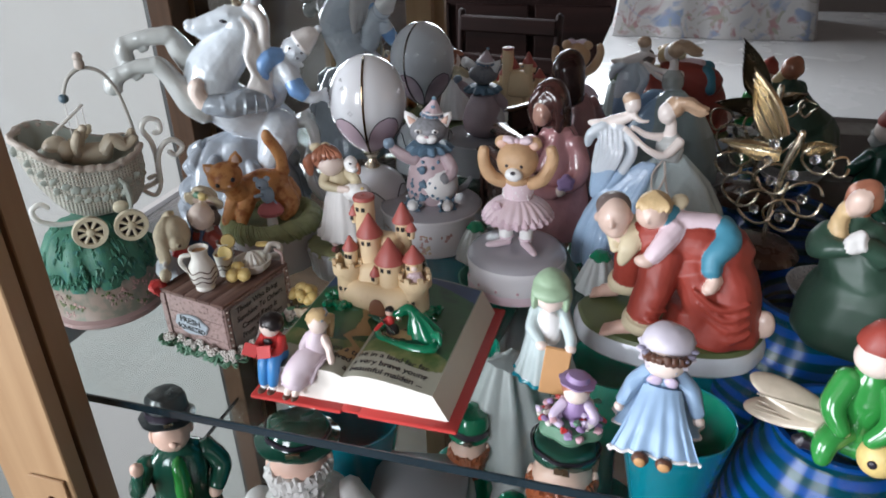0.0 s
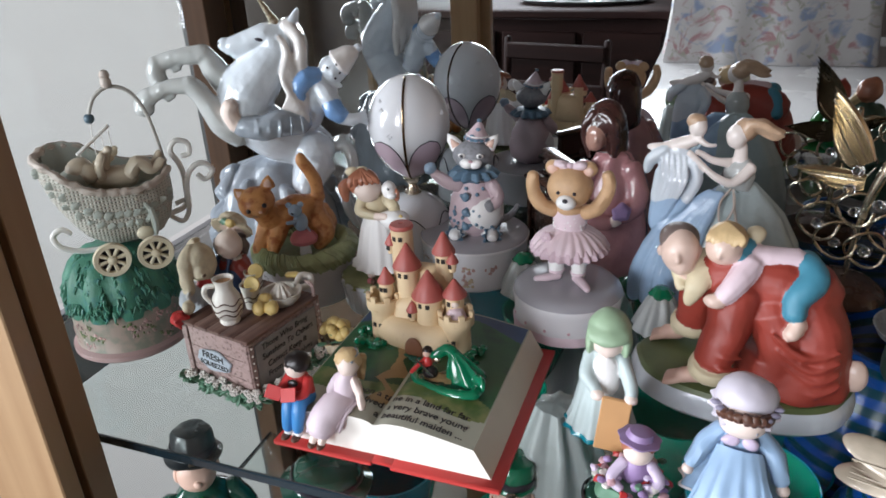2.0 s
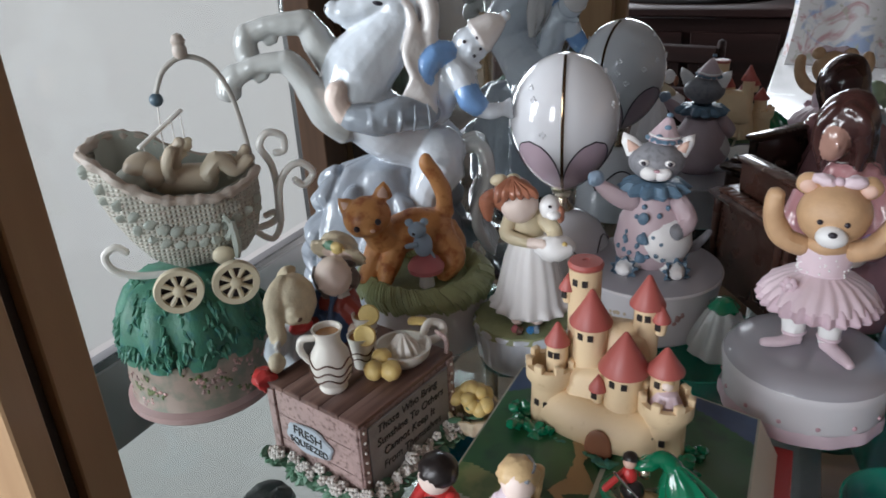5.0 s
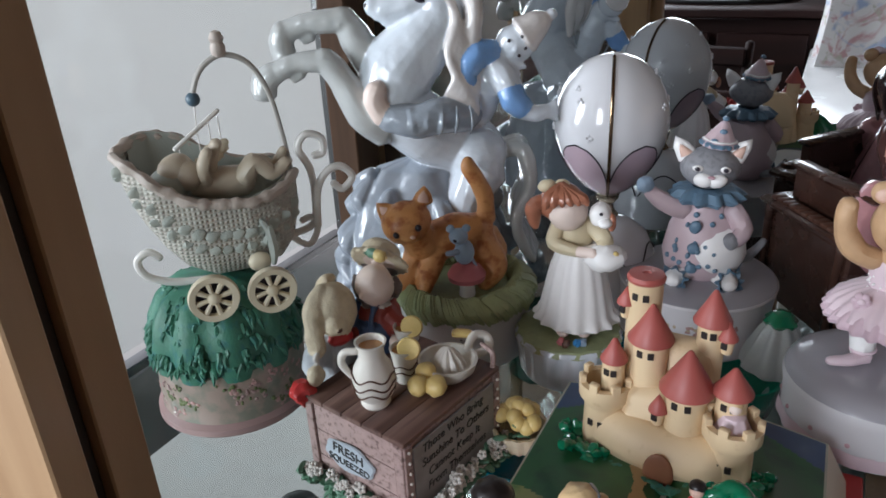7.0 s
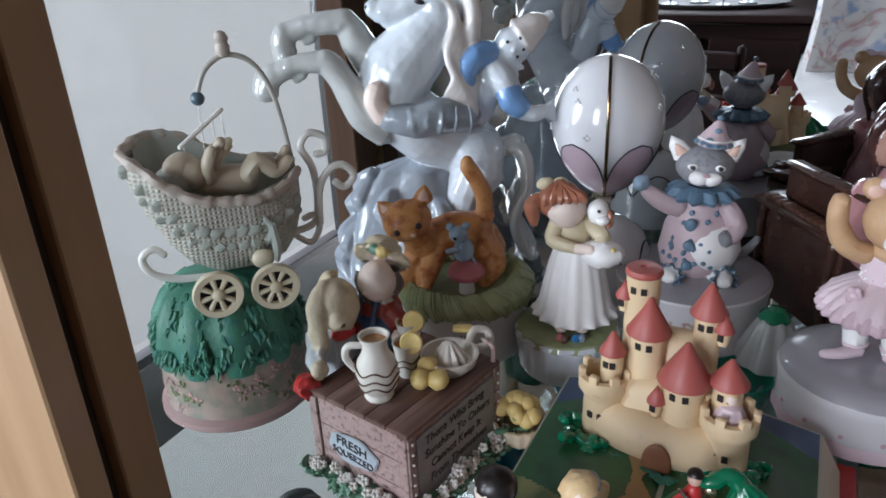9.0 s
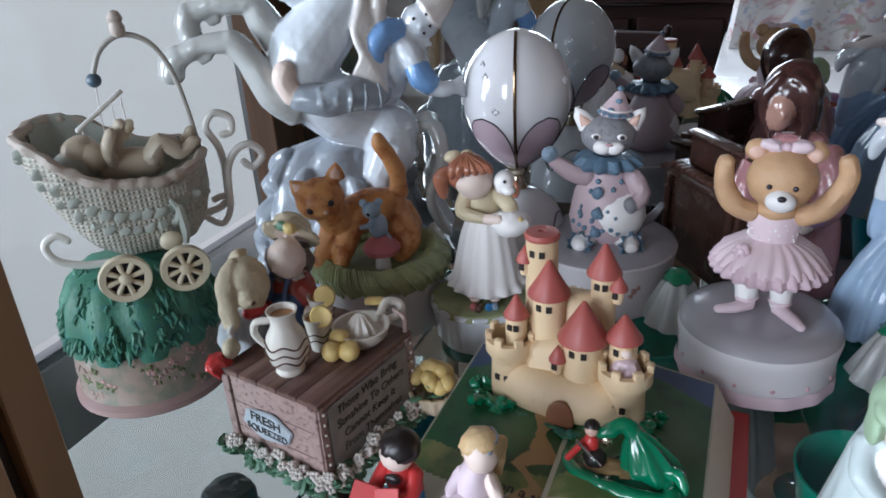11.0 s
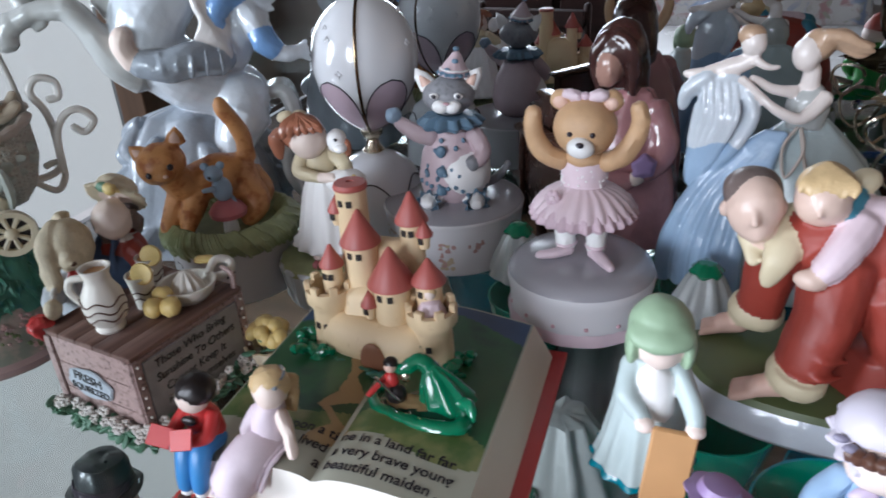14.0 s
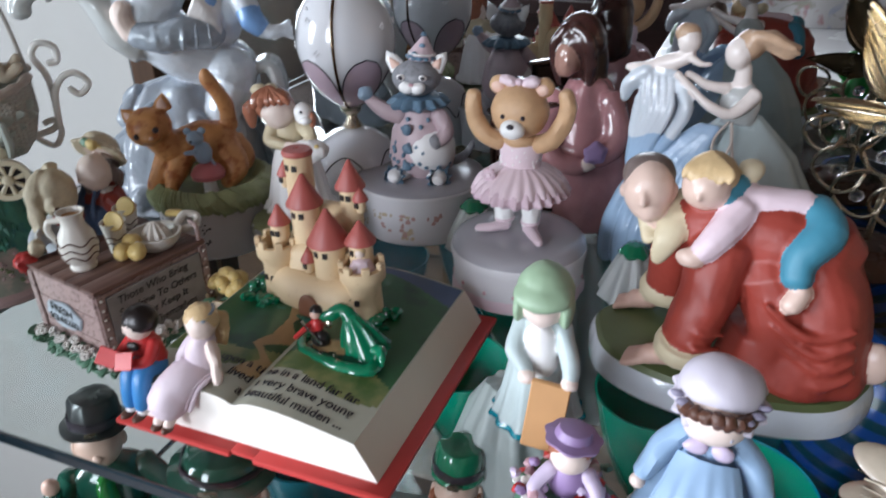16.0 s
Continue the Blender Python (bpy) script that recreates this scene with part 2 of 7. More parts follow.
# for the added walls and ceiling; kept dark to hold down bounced light
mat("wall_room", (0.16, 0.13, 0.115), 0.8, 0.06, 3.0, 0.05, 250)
wood_mat("floor_wood", (0.16, 0.085, 0.05), (0.07, 0.035, 0.02), 0.4, "X", 2.0)
mat("table_white", (0.82, 0.81, 0.80), 0.25, 0.04, 6, 0.02, coat=0.2)
mat("silver", (0.7, 0.72, 0.75), 0.18, 0.05, 30, 0.02, metal=1.0)
mat("tray_dark", (0.05, 0.045, 0.045), 0.6, 0.2, 30, 0.02)
mat("frosted", (0.72, 0.74, 0.73), 0.3, 0.15, 30, 0.3, 120, trans=0.45, relief=0.003)
mat("mirror", (0.57, 0.585, 0.59), 0.02, 0.01, 8, 0.0, metal=1.0)
mat("glass_edge", (0.015, 0.03, 0.04), 0.12, 0.2, 20, 0.02, coat=0.5)
b_ = MATS["mirror"].node_tree.nodes["Principled BSDF"]
for l_ in list(b_.inputs["Roughness"].links):
    MATS["mirror"].node_tree.links.remove(l_)
b_.inputs["Roughness"].default_value = 0.012


def striped(key, a, b, scale):
    m = mat(key, a, 0.16, 0.1, 20, 0.01, coat=0.0)
    m.node_tree.nodes["Principled BSDF"].inputs["Specular IOR Level"].default_value = 0.25
    n, ln = m.node_tree.nodes, m.node_tree.links
    tc = next(x for x in n if x.type == "TEX_COORD")
    w = n.new("ShaderNodeTexWave")
    w.bands_direction = "Z"
    w.inputs["Scale"].default_value, w.inputs["Distortion"].default_value, w.inputs["Detail"].default_value = scale, 1.6, 2
    w.inputs["Detail Scale"].default_value = 0.6
    ln.new(tc.outputs["Object"], w.inputs["Vector"])
    r = n.new("ShaderNodeValToRGB")
    r.color_ramp.elements[0].position, r.color_ramp.elements[0].color = 0.42, (*a, 1)
    r.color_ramp.elements[1].position, r.color_ramp.elements[1].color = 0.6, (*b, 1)
    ln.new(w.outputs["Fac"], r.inputs[0])
    ln.new(r.outputs[0], n["Principled BSDF"].inputs["Base Color"])


def pane_glass(key, tint):
    """flat clear panes: see-through, with a mirror gloss that Fresnel drives."""
    m = bpy.data.materials.new(key)
    m.use_nodes = True
    n, ln = m.node_tree.nodes, m.node_tree.links
    n.remove(n["Principled BSDF"])
    tr, gl, lw, pw, mx = (n.new("ShaderNode" + q) for q in ("BsdfTransparent", "BsdfGlossy", "LayerWeight", "Math", "MixShader"))
    tr.inputs[0].default_value = (*tint, 1)
    gl.inputs["Roughness"].default_value = 0.03
    lw.inputs["Blend"].default_value = 0.5
    pw.operation, pw.inputs[1].default_value = "POWER", 5.0
    ad = n.new("ShaderNodeMath")
    ad.operation, ad.inputs[1].default_value, ad.inputs[2].default_value = "MULTIPLY_ADD", 0.92, 0.035
    ln.new(lw.outputs["Facing"], pw.inputs[0])
    ln.new(pw.outputs[0], ad.inputs[0])
    ln.new(ad.outputs[0], mx.inputs[0])
    ln.new(tr.outputs[0], mx.inputs[1])
    ln.new(gl.outputs[0], mx.inputs[2])
    ln.new(mx.outputs[0], n["Material Output"].inputs["Surface"])
    MATS[key] = m


pane_glass("glass", (0.95, 0.98, 0.97))


def floral(key):
    """faded floral print on linen: soft rose, blue and grey-green blooms."""
    m = mat(key, (0.62, 0.60, 0.59), 0.8, 0.05, 30, 0.3, 400)
    n, ln = m.node_tree.nodes, m.node_tree.links
    tc = next(x for x in n if x.type == "TEX_COORD")
    b = n["Principled BSDF"]
    out = b.inputs["Base Color"].links[0].from_socket
    for col, sc, lo, off in (((0.46, 0.27, 0.28), 14.0, 0.55, 3.0), ((0.30, 0.37, 0.52), 12.0, 0.56, 11.0), ((0.40, 0.40, 0.33), 22.0, 0.58, 20.0)):
        mp = n.new("ShaderNodeMapping")
        mp.inputs["Location"].default_value = (off, off * 0.7, off * 1.3)
        ln.new(tc.outputs["Object"], mp.inputs[0])
        no = n.new("ShaderNodeTexNoise")
        no.inputs["Scale"].default_value, no.inputs["Detail"].default_value, no.inputs["Distortion"].default_value = sc, 4, 1.4
        ln.new(mp.outputs[0], no.inputs["Vector"])
        r = n.new("ShaderNodeValToRGB")
        r.color_ramp.elements[0].position, r.color_ramp.elements[1].position = lo, lo + 0.1
        ln.new(no.outputs["Fac"], r.inputs[0])
        mx = n.new("ShaderNodeMix")
        mx.data_type = "RGBA"
        mx.inputs[7].default_value = (*col, 1)
        ln.new(r.outputs[0], mx.inputs[0])
        ln.new(out, mx.inputs[6])
        out = mx.outputs[2]
    ln.new(out, b.inputs["Base Color"])


floral("floral_linen")
def woven(key):
    """a basket weave in relief, a few millimetres from strand to strand."""
    n, ln = MATS[key].node_tree.nodes, MATS[key].node_tree.links
    tc = next(x for x in n if x.type == "TEX_COORD")
    hs = []
    for d in ("X", "Z"):
        w = n.new("ShaderNodeTexWave")
        w.bands_direction = d
        w.inputs["Scale"].default_value, w.inputs["Distortion"].default_value = 130.0, 0.8
        ln.new(tc.outputs["Object"], w.inputs["Vector"])
        hs.append(w.outputs["Fac"])
    mu = n.new("ShaderNodeMath")
    mu.operation = "MULTIPLY"
    ln.new(hs[0], mu.inputs[0])
    ln.new(hs[1], mu.inputs[1])
    bp = n.new("ShaderNodeBump")
    bp.inputs["Strength"].default_value, bp.inputs["Distance"].default_value = 0.75, 0.001
    ln.new(mu.outputs[0], bp.inputs["Height"])
    ln.new(bp.outputs[0], n["Principled BSDF"].inputs["Normal"])


woven("wicker")
striped("blue_striped", (0.003, 0.07, 0.33), (0.0, 0.05, 0.08), 26.0)


# ---- mesh kit: sizes in millimetres ----
class Kit:
    def __init__(self):
        self.v, self.f, self.m, self.keys = [], [], [], []

    def slot(self, key):
        if key not in self.keys:
            self.keys.append(key)
        return self.keys.index(key)

    def grid(self, rows, key, closed=True):
        """rows of points, joined ring to ring; a row of one point is a pole."""
        s, ids = self.slot(key), []
        for r in rows:
            ids.append(range(len(self.v), len(self.v) + len(r)))
            self.v.extend(tuple(p) for p in r)
        for a, b in zip(ids, ids[1:]):
            n = max(len(a), len(b))
            for i in range(n if closed else n - 1):
                j = (i + 1) % n
                if len(a) == 1:
                    q = (a[0], b[j], b[i])
                elif len(b) == 1:
                    q = (a[i], a[j], b[0])
                else:
                    q = (a[i], a[j], b[j], b[i])
                self.f.append(q)
                self.m.append(s)
        return self

    def ball(self, c, r, key, rot=(0, 0, 0), seg=20, rings=12, lumps=0.0, freq=0.1):
        r = (r, r, r) if isinstance(r, (int, float)) else r
        R = Euler([radians(a) for a in rot]).to_matrix()
        rows = []
        for i in range(rings + 1):
            a = math.pi * i / rings
            if i in (0, rings):
                pts = [(0, 0, -math.cos(a))]
            else:
                pts = [(math.sin(a) * math.cos(2 * math.pi * k / seg), math.sin(a) * math.sin(2 * math.pi * k / seg), -math.cos(a)) for k in range(seg)]
            row = []
            for p in pts:
                q = R @ Vector((p[0] * r[0], p[1] * r[1], p[2] * r[2])) + Vector(c)
                if lumps:
                    q += (R @ Vector(p)) * lumps * noise.noise(q * freq)
                row.append(q)
            rows.append(row)
        return self.grid(rows, key)

    def lathe(self, prof, key, at=(0, 0, 0), rot=(0, 0, 0), seg=36, ripple=0, depth=0.0, oval=1.0, start=0.0):
        """ripple folds of that depth grow from height start to the ends of the profile."""
        R = Euler([radians(a) for a in rot]).to_matrix()
        rows = []
        for r, z, *d in prof:
            dd = d[0] if d else depth
            if r < 1e-4:
                rows.append([R @ Vector((0, 0, z)) + Vector(at)])
            else:
                row = []
                for k in range(seg):
                    a = 2 * math.pi * k / seg
                    q = r + dd * math.sin(ripple * a + 0.7 * math.sin(2 * a))
                    row.append(R @ Vector((q * math.cos(a), oval * q * math.sin(a), z)) + Vector(at))
                rows.append(row)
        return self.grid(rows, key)

    def tube(self, pts, rad, key, seg=10, steps=5, flat=1.0):
        pts = [Vector(p) for p in pts]
        rad = [rad] * len(pts) if isinstance(rad, (int, float)) else list(rad)
        path = []
        n = len(pts)
        for i in range(n - 1):
            p0, p1, p2, p3 = pts[max(0, i - 1)], pts[i], pts[i + 1], pts[min(n - 1, i + 2)]
            for s in range(steps):
                t = s / steps
                q = 0.5 * ((2 * p1) + (p2 - p0) * t + (2 * p0 - 5 * p1 + 4 * p2 - p3) * t * t + (3 * p1 - p0 - 3 * p2 + p3) * t ** 3)
                path.append((q, rad[i] * (1 - t) + rad[i + 1] * t))
        path.append((pts[-1], rad[-1]))
        rows, up = [], Vector((0.13, 0.31, 0.94))
        for i, (q, r) in enumerate(path):
            d = (path[min(i + 1, len(path) - 1)][0] - path[max(i - 1, 0)][0]).normalized()
            x = d.cross(up)
            if x.length < 1e-3:
                x = d.cross(Vector((1, 0, 0)))
            x.normalize()
            y = x.cross(d).normalized()
            up = y
            if i == 0:
                rows.append([q - d * r * 0.8])
                rows.append([q - d * r * 0.45 + (x * math.cos(a) + y * math.sin(a) * flat) * r * 0.75 for a in [2 * math.pi * k / seg for k in range(seg)]])
            rows.append([q + (x * math.cos(a) + y * math.sin(a) * flat) * r for a in [2 * math.pi * k / seg for k in range(seg)]])
            if i == len(path) - 1:
                rows.append([q + d * r * 0.45 + (x * math.cos(a) + y * math.sin(a) * flat) * r * 0.75 for a in [2 * math.pi * k / seg for k in range(seg)]])
                rows.append([q + d * r * 0.8])
        return self.grid(rows, key)

    def box(self, c, size, key, rot=(0, 0, 0), bevel=0.6, top=1.0):
        """a block with chamfered edges; top: how much narrower its upper end is."""
        R = Euler([radians(a) for a in rot]).to_matrix()
        x, y, z = [s / 2 for s in size]
        b = min(bevel, x * 0.9, y * 0.9, z * 0.9)
        rows = []
        for dz, off in ((-z, b), (-z + b, 0), (z - b, 0), (z, b)):
            k = top if dz > 0 else 1.0
            hx, hy = x * k - off, y * k - off
            q = b * 0.7
            ring = [(hx - q, -hy), (hx, -hy + q), (hx, hy - q), (hx - q, hy), (-hx + q, hy), (-hx, hy - q), (-hx, -hy + q), (-hx + q, -hy)]
            rows.append([R @ Vector((px, py, dz)) + Vector(c) for px, py in ring])
        first = len(self.v)
        self.grid(rows, key)
        s = self.slot(key)
        self.f.append(tuple(reversed(range(first, first + 8))))
        self.f.append(tuple(range(first + 24, first + 32)))
        self.m += [s, s]
        return self

    def worn(self, amp=0.9, freq=0.09):
        """the soft unevenness of hand-made china."""
        for i, p in enumerate(self.v):
            q = Vector(p)
            d = noise.noise_vector(q * freq) * amp + noise.noise_vector(q * freq * 2.7 + Vector((7, 3, 1))) * amp * 0.45
            self.v[i] = tuple(q + d)
        return self

    def fuse(self, voxel=1.2, smooth=3, paint=None):
        """melts the overlapping forms into one cast skin that keeps its glaze colours."""
        me = bpy.data.meshes.new("cast")
        me.from_pydata(self.v, [], self.f)
        bm = bmesh.new()
        bm.from_mesh(me)
        bmesh.ops.holes_fill(bm, edges=[e for e in bm.edges if len(e.link_faces) == 1])
        bmesh.ops.recalc_face_normals(bm, faces=bm.faces)
        bm.to_mesh(me)
        bm.free()
        ob = bpy.data.objects.new("cast", me)
        scene.collection.objects.link(ob)
        md = ob.modifiers.new("cast", "REMESH")
        md.mode, md.voxel_size = "VOXEL", voxel
        out = ob.evaluated_get(bpy.context.evaluated_depsgraph_get()).to_mesh()
        v = np.empty(len(out.vertices) * 3)
        out.vertices.foreach_get("co", v)
        v = v.reshape(-1, 3)
        faces = [tuple(p.vertices) for p in out.polygons]
        edges = np.empty(len(out.edges) * 2, dtype=np.int64)
        out.edges.foreach_get("vertices", edges)
        edges = edges.reshape(-1, 2)
        bpy.data.objects.remove(ob)
        bpy.data.meshes.remove(me)
        tree = BVHTree.FromPolygons([Vector(p) for p in self.v], self.f)
        keys = []
        for f in faces:
            c = Vector(v[list(f)].mean(axis=0))
            key = self.keys[self.m[tree.find_nearest(c)[2]]]
            keys.append(paint(c, key) if paint else key)
        # even out the colour borders
        names = sorted(set(keys))
        hot = np.eye(len(names))[[names.index(q) for q in keys]]
        corner = np.concatenate([np.array(f) for f in faces])
        owner = np.repeat(np.arange(len(faces)), [len(f) for f in faces])
        for _ in range(7):
            at_v = np.zeros((len(v), len(names)))
            np.add.at(at_v, corner, hot[owner])
            hot = np.zeros((len(faces), len(names)))
            np.add.at(hot, owner, at_v[corner])
            hot /= hot.sum(axis=1, keepdims=True)
        keys = [names[q] for q in hot.argmax(axis=1)]
        count = np.bincount(edges.ravel(), minlength=len(v))[:, None]
        for _ in range(smooth):
            acc = np.zeros_like(v)
            np.add.at(acc, edges[:, 0], v[edges[:, 1]])
            np.add.at(acc, edges[:, 1], v[edges[:, 0]])
            v = 0.4 * v + 0.6 * acc / np.maximum(count, 1)
        self.v, self.f = [tuple(p) for p in v.tolist()], faces
        self.keys = sorted(set(keys))
        self.m = [self.keys.index(q) for q in keys]
        return self

    def mesh(self, name, sharp=38):
        me = bpy.data.meshes.new(name)
        me.from_pydata([(a / 1000, b / 1000, c / 1000) for a, b, c in self.v], [], self.f)
        for k in self.keys:
            me.materials.append(MATS[k])
        me.polygons.foreach_set("material_index", self.m)
        me.update()
        bm = bmesh.new()
        bm.from_mesh(me)
        bmesh.ops.recalc_face_normals(bm, faces=bm.faces)
        bm.to_mesh(me)
        bm.free()
        me.shade_smooth()
        me.set_sharp_from_angle(angle=radians(sharp))
        return me

    def part(self, name, parent, label="", sharp=38):
        ob = new(name, self.mesh(name, sharp))
        ob.parent = parent
        if label:
            ob["label"] = label
        return ob

    def thing(self, name, label, category, at, turn=0.0, group="", kind="", sharp=38):
        ob = new(name, self.mesh(name, sharp))
        ob.matrix_world = pose(*at, 0, 0, turn)
        return tagged(ob, label, category, group, kind)


def holder(name, label, category, at, turn=0.0, group="", kind=""):
    ob = new(name)
    ob.empty_display_size = 0.02
    ob.matrix_world = pose(*at, 0, 0, turn)
    return tagged(ob, label, category, group, kind)


def slab(name, lo, hi, key, label="", category="", bevel=1.0, kind="structure", parent=None):
    """an upright block between two corners, in metres."""
    c = [(a + b) / 2 for a, b in zip(lo, hi)]
    k = Kit().box((0, 0, 0), [1000 * (b - a) for a, b in zip(lo, hi)], key, bevel=bevel)
    if parent:
        ob = k.part(name, parent, label)
        ob.location = c
        return ob
    return k.thing(name, label, category, c, kind=kind)


def text_mesh(name, words, size, key, parent, m, label="", thick=0.0002, shear=0.0, bold=0.0):
    cu = bpy.data.curves.new(name, "FONT")
    cu.body, cu.size, cu.extrude, cu.align_x, cu.align_y, cu.shear = words, size, thick, "CENTER", "CENTER", shear
    cu.offset = bold
    tmp = bpy.data.objects.new(name, cu)
    scene.collection.objects.link(tmp)
    dg = bpy.context.evaluated_depsgraph_get()
    me = bpy.data.meshes.new_from_object(tmp.evaluated_get(dg))
    bpy.data.objects.remove(tmp)
    me.materials.clear()
    me.materials.append(MATS[key])
    ob = new(name, me)
    ob.parent = parent
    ob.matrix_local = m
    if label:
        ob["label"] = label
    return ob


# ---- the room ----
S = 1.11
slab("wall_north", (-2.3, 0.75, -0.05), (2.0, 0.85, 2.55), "wall_white", "plain white painted wall behind the cabinet", "wall")
slab("wall_east", (2.0, -2.5, -0.05), (2.1, 0.75, 2.55), "wall_room", "plain added wall closing the room, darkened to cut bounce light", "wall")
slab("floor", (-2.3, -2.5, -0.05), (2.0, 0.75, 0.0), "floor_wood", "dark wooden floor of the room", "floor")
slab("ceiling", (-2.3, -2.5, 2.5), (2.0, 0.75, 2.6), "wall_room", "added unseen ceiling, darkened to cut bounce light", "ceiling")


def window_wall(name, axis, at, lo, hi, wlo, whi, zlo, zhi):
    """an added wall with one window opening through it, built of four pieces."""
    k = Kit()
    for a, b, c, d in ((lo, wlo, -0.05, 2.55), (whi, hi, -0.05, 2.55), (wlo, whi, -0.05, zlo), (wlo, whi, zhi, 2.55)):
        cx, cz = (a + b) / 2 * 1000, (c + d) / 2 * 1000
        sx, sz = (b - a) * 1000, (d - c) * 1000
        if axis == "x":
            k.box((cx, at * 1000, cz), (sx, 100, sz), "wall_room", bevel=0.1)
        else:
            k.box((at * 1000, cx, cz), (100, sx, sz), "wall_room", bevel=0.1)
    k.thing(name, "added room wall with a window opening, darkened to cut bounce light", "wall", (0, 0, 0), kind="structure")


window_wall("wall_south", "x", -2.45, -2.3, 2.0, -1.65, -0.35, 1.15, 2.4)
window_wall("wall_west", "y", -2.25, -2.4, 0.75, -1.70, -0.50, 0.9, 2.2)

# ---- the display cabinet ----
slab("cabinet_back_mirror", (-0.485, 0.69, 0.30), (0.80, 0.698, 1.60), "mirror", "large clear mirror lining the back of the cabinet", "mirror", 0.2)
slab("cabinet_back", (-0.515, 0.70, 0.25), (0.84, 0.72, 1.66), "cabinet_wood", "wooden back board of the display cabinet", "cabinet")
slab("cabinet_top", (-0.53, 0.285, 1.62), (0.84, 0.70, 1.65), "cabinet_wood_x", "wooden top board of the display cabinet", "cabinet")
slab("cabinet_floor", (-0.53, 0.285, 0.25), (0.84, 0.70, 0.28), "dark_wood", "wooden bottom board of the display cabinet", "cabinet")
slab("cabinet_side", (0.81, 0.285, 0.28), (0.83, 0.69, 1.62), "cabinet_wood", "wooden end panel of the display cabinet", "cabinet")
slab("cabinet_plinth", (-0.50, 0.31, 0.0), (0.80, 0.70, 0.25), "dark_wood", "dark plinth under the display cabinet", "cabinet")

post = holder("corner_post", "light brown wooden rear corner post, shadow put into its colour, with dark edge strip", "post", (0, 0, 0), kind="structure")
# same wood as the front post; its darkness is painted shade
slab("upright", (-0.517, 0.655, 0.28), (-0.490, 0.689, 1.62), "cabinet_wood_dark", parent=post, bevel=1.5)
slab("edge_strip", (-0.532, 0.668, 0.28), (-0.519, 0.700, 1.62), "strip_grey", "dark grey metal edge strip", parent=post, bevel=1.0)

front = holder("front_post", "light brown wooden front post with a dark groove", "post", (0, 0, 0), kind="structure")
slab("upright", (-0.3860, 0.2790, 0.28), (-0.3450, 0.2960, 1.62), "cabinet_wood", parent=front, bevel=1.0)
# added dark block that gives the open gap its shadow
slab("door_gap_shade", (-0.3850, 0.2668, 0.28), (-0.3510, 0.2786, 1.62), "groove", "dark filler block standing for the shaded gap beside the door", parent=front, bevel=0.3)
slab("door_stile", (-0.3900, 0.2540, 0.28), (-0.3330, 0.2660, 1.62), "cabinet_wood", "light brown door stile", parent=front, bevel=1.2)
slab("corner_bead", (-0.528, 0.284, 0.28), (-0.512, 0.300, 1.62), "cabinet_wood", parent=front, bevel=1.5)
slab("return_pane", (-0.511, 0.290, 0.30), (-0.387, 0.294, 1.61), "glass", "clear narrow glass pane", parent=front, bevel=0.2)

plate = slab("hinge_plate", (-0.3650, 0.2515, 1.030), (-0.3370, 0.2537, 1.083), "cabinet_wood", "light wooden hinge plate", parent=front, bevel=0.6)
Kit().lathe([(0, 0), (3.4, 0), (3.0, 1.4), (0, 1.8)], "band_dark", at=(0, -1.1, 8), rot=(90, 0, 0), seg=14).part("screw", plate, "small dark screw")
rail = slab("side_rail", (-0.524, 0.302, 1.040), (-0.502, 0.654, 1.1025), "rail_grey", "grey rail carrying the glass shelf", "rail", 1.0)
for nm, z0, z1 in (("side_glass", 1.112, 1.61), ("side_glass", 0.30, 1.038)):
    g = slab(nm, (-0.520, 0.302, z0), (-0.516, 0.654, z1), "glass", "clear glass side pane of the cabinet", "pane", 0.2)
    g.visible_shadow = False


def glass_shelf(z, label):
    sh = holder("glass_shelf", label, "shelf", (0, 0, 0), kind="structure")
    p = slab("pane", (-0.500, 0.3055, z - 0.006), (0.805, 0.686, z), "glass", parent=sh, bevel=0.3)
    p.visible_shadow = False
    slab("front_edge", (-0.500, 0.3030, z - 0.006), (0.805, 0.3052, z), "glass_edge", "dark green polished glass edge", parent=sh, bevel=0.4)
    slab("side_edge", (-0.5025, 0.3055, z - 0.006), (-0.5005, 0.686, z), "glass_edge", "dark green polished glass edge", parent=sh, bevel=0.4)
    return sh


glass_shelf(S, "clear glass shelf crowded with china figurines")
glass_shelf(0.80, "clear glass lower shelf with figurines and vases")

# ---- things on the shelf ----


def music_box(parent, r, h, key_side, key_top, foot=0.0, band=None):
    """a round china box: its wall, a slightly domed lid and, where it has one, a coloured band at the foot."""
    k = Kit().lathe([(0, foot), (r * 0.93, foot), (r * 0.965, foot + 2), (r * 0.95, foot + h * 0.25), (r * 0.955, foot + h * 0.6), (r * 0.99, h - 3), (r, h - 1.2), (r * 0.985, h)], key_side, seg=56)
    k.part("box_wall", parent)
    k = Kit().lathe([(r * 0.984, h - 0.2), (r * 0.95, h + 0.8), (r * 0.5, h + 1.2), (0, h + 1.2)], key_top, seg=56)
    k.part("lid", parent)
    if band:
        Kit().lathe([(r * 0.94, foot + 0.3), (r * 0.985, foot + 1.5), (r * 0.985, foot + 6), (r * 0.962, foot + 8.5)], band, seg=56, ripple=14, depth=0.5).part("foot_band", parent, "dusty pink scalloped band")


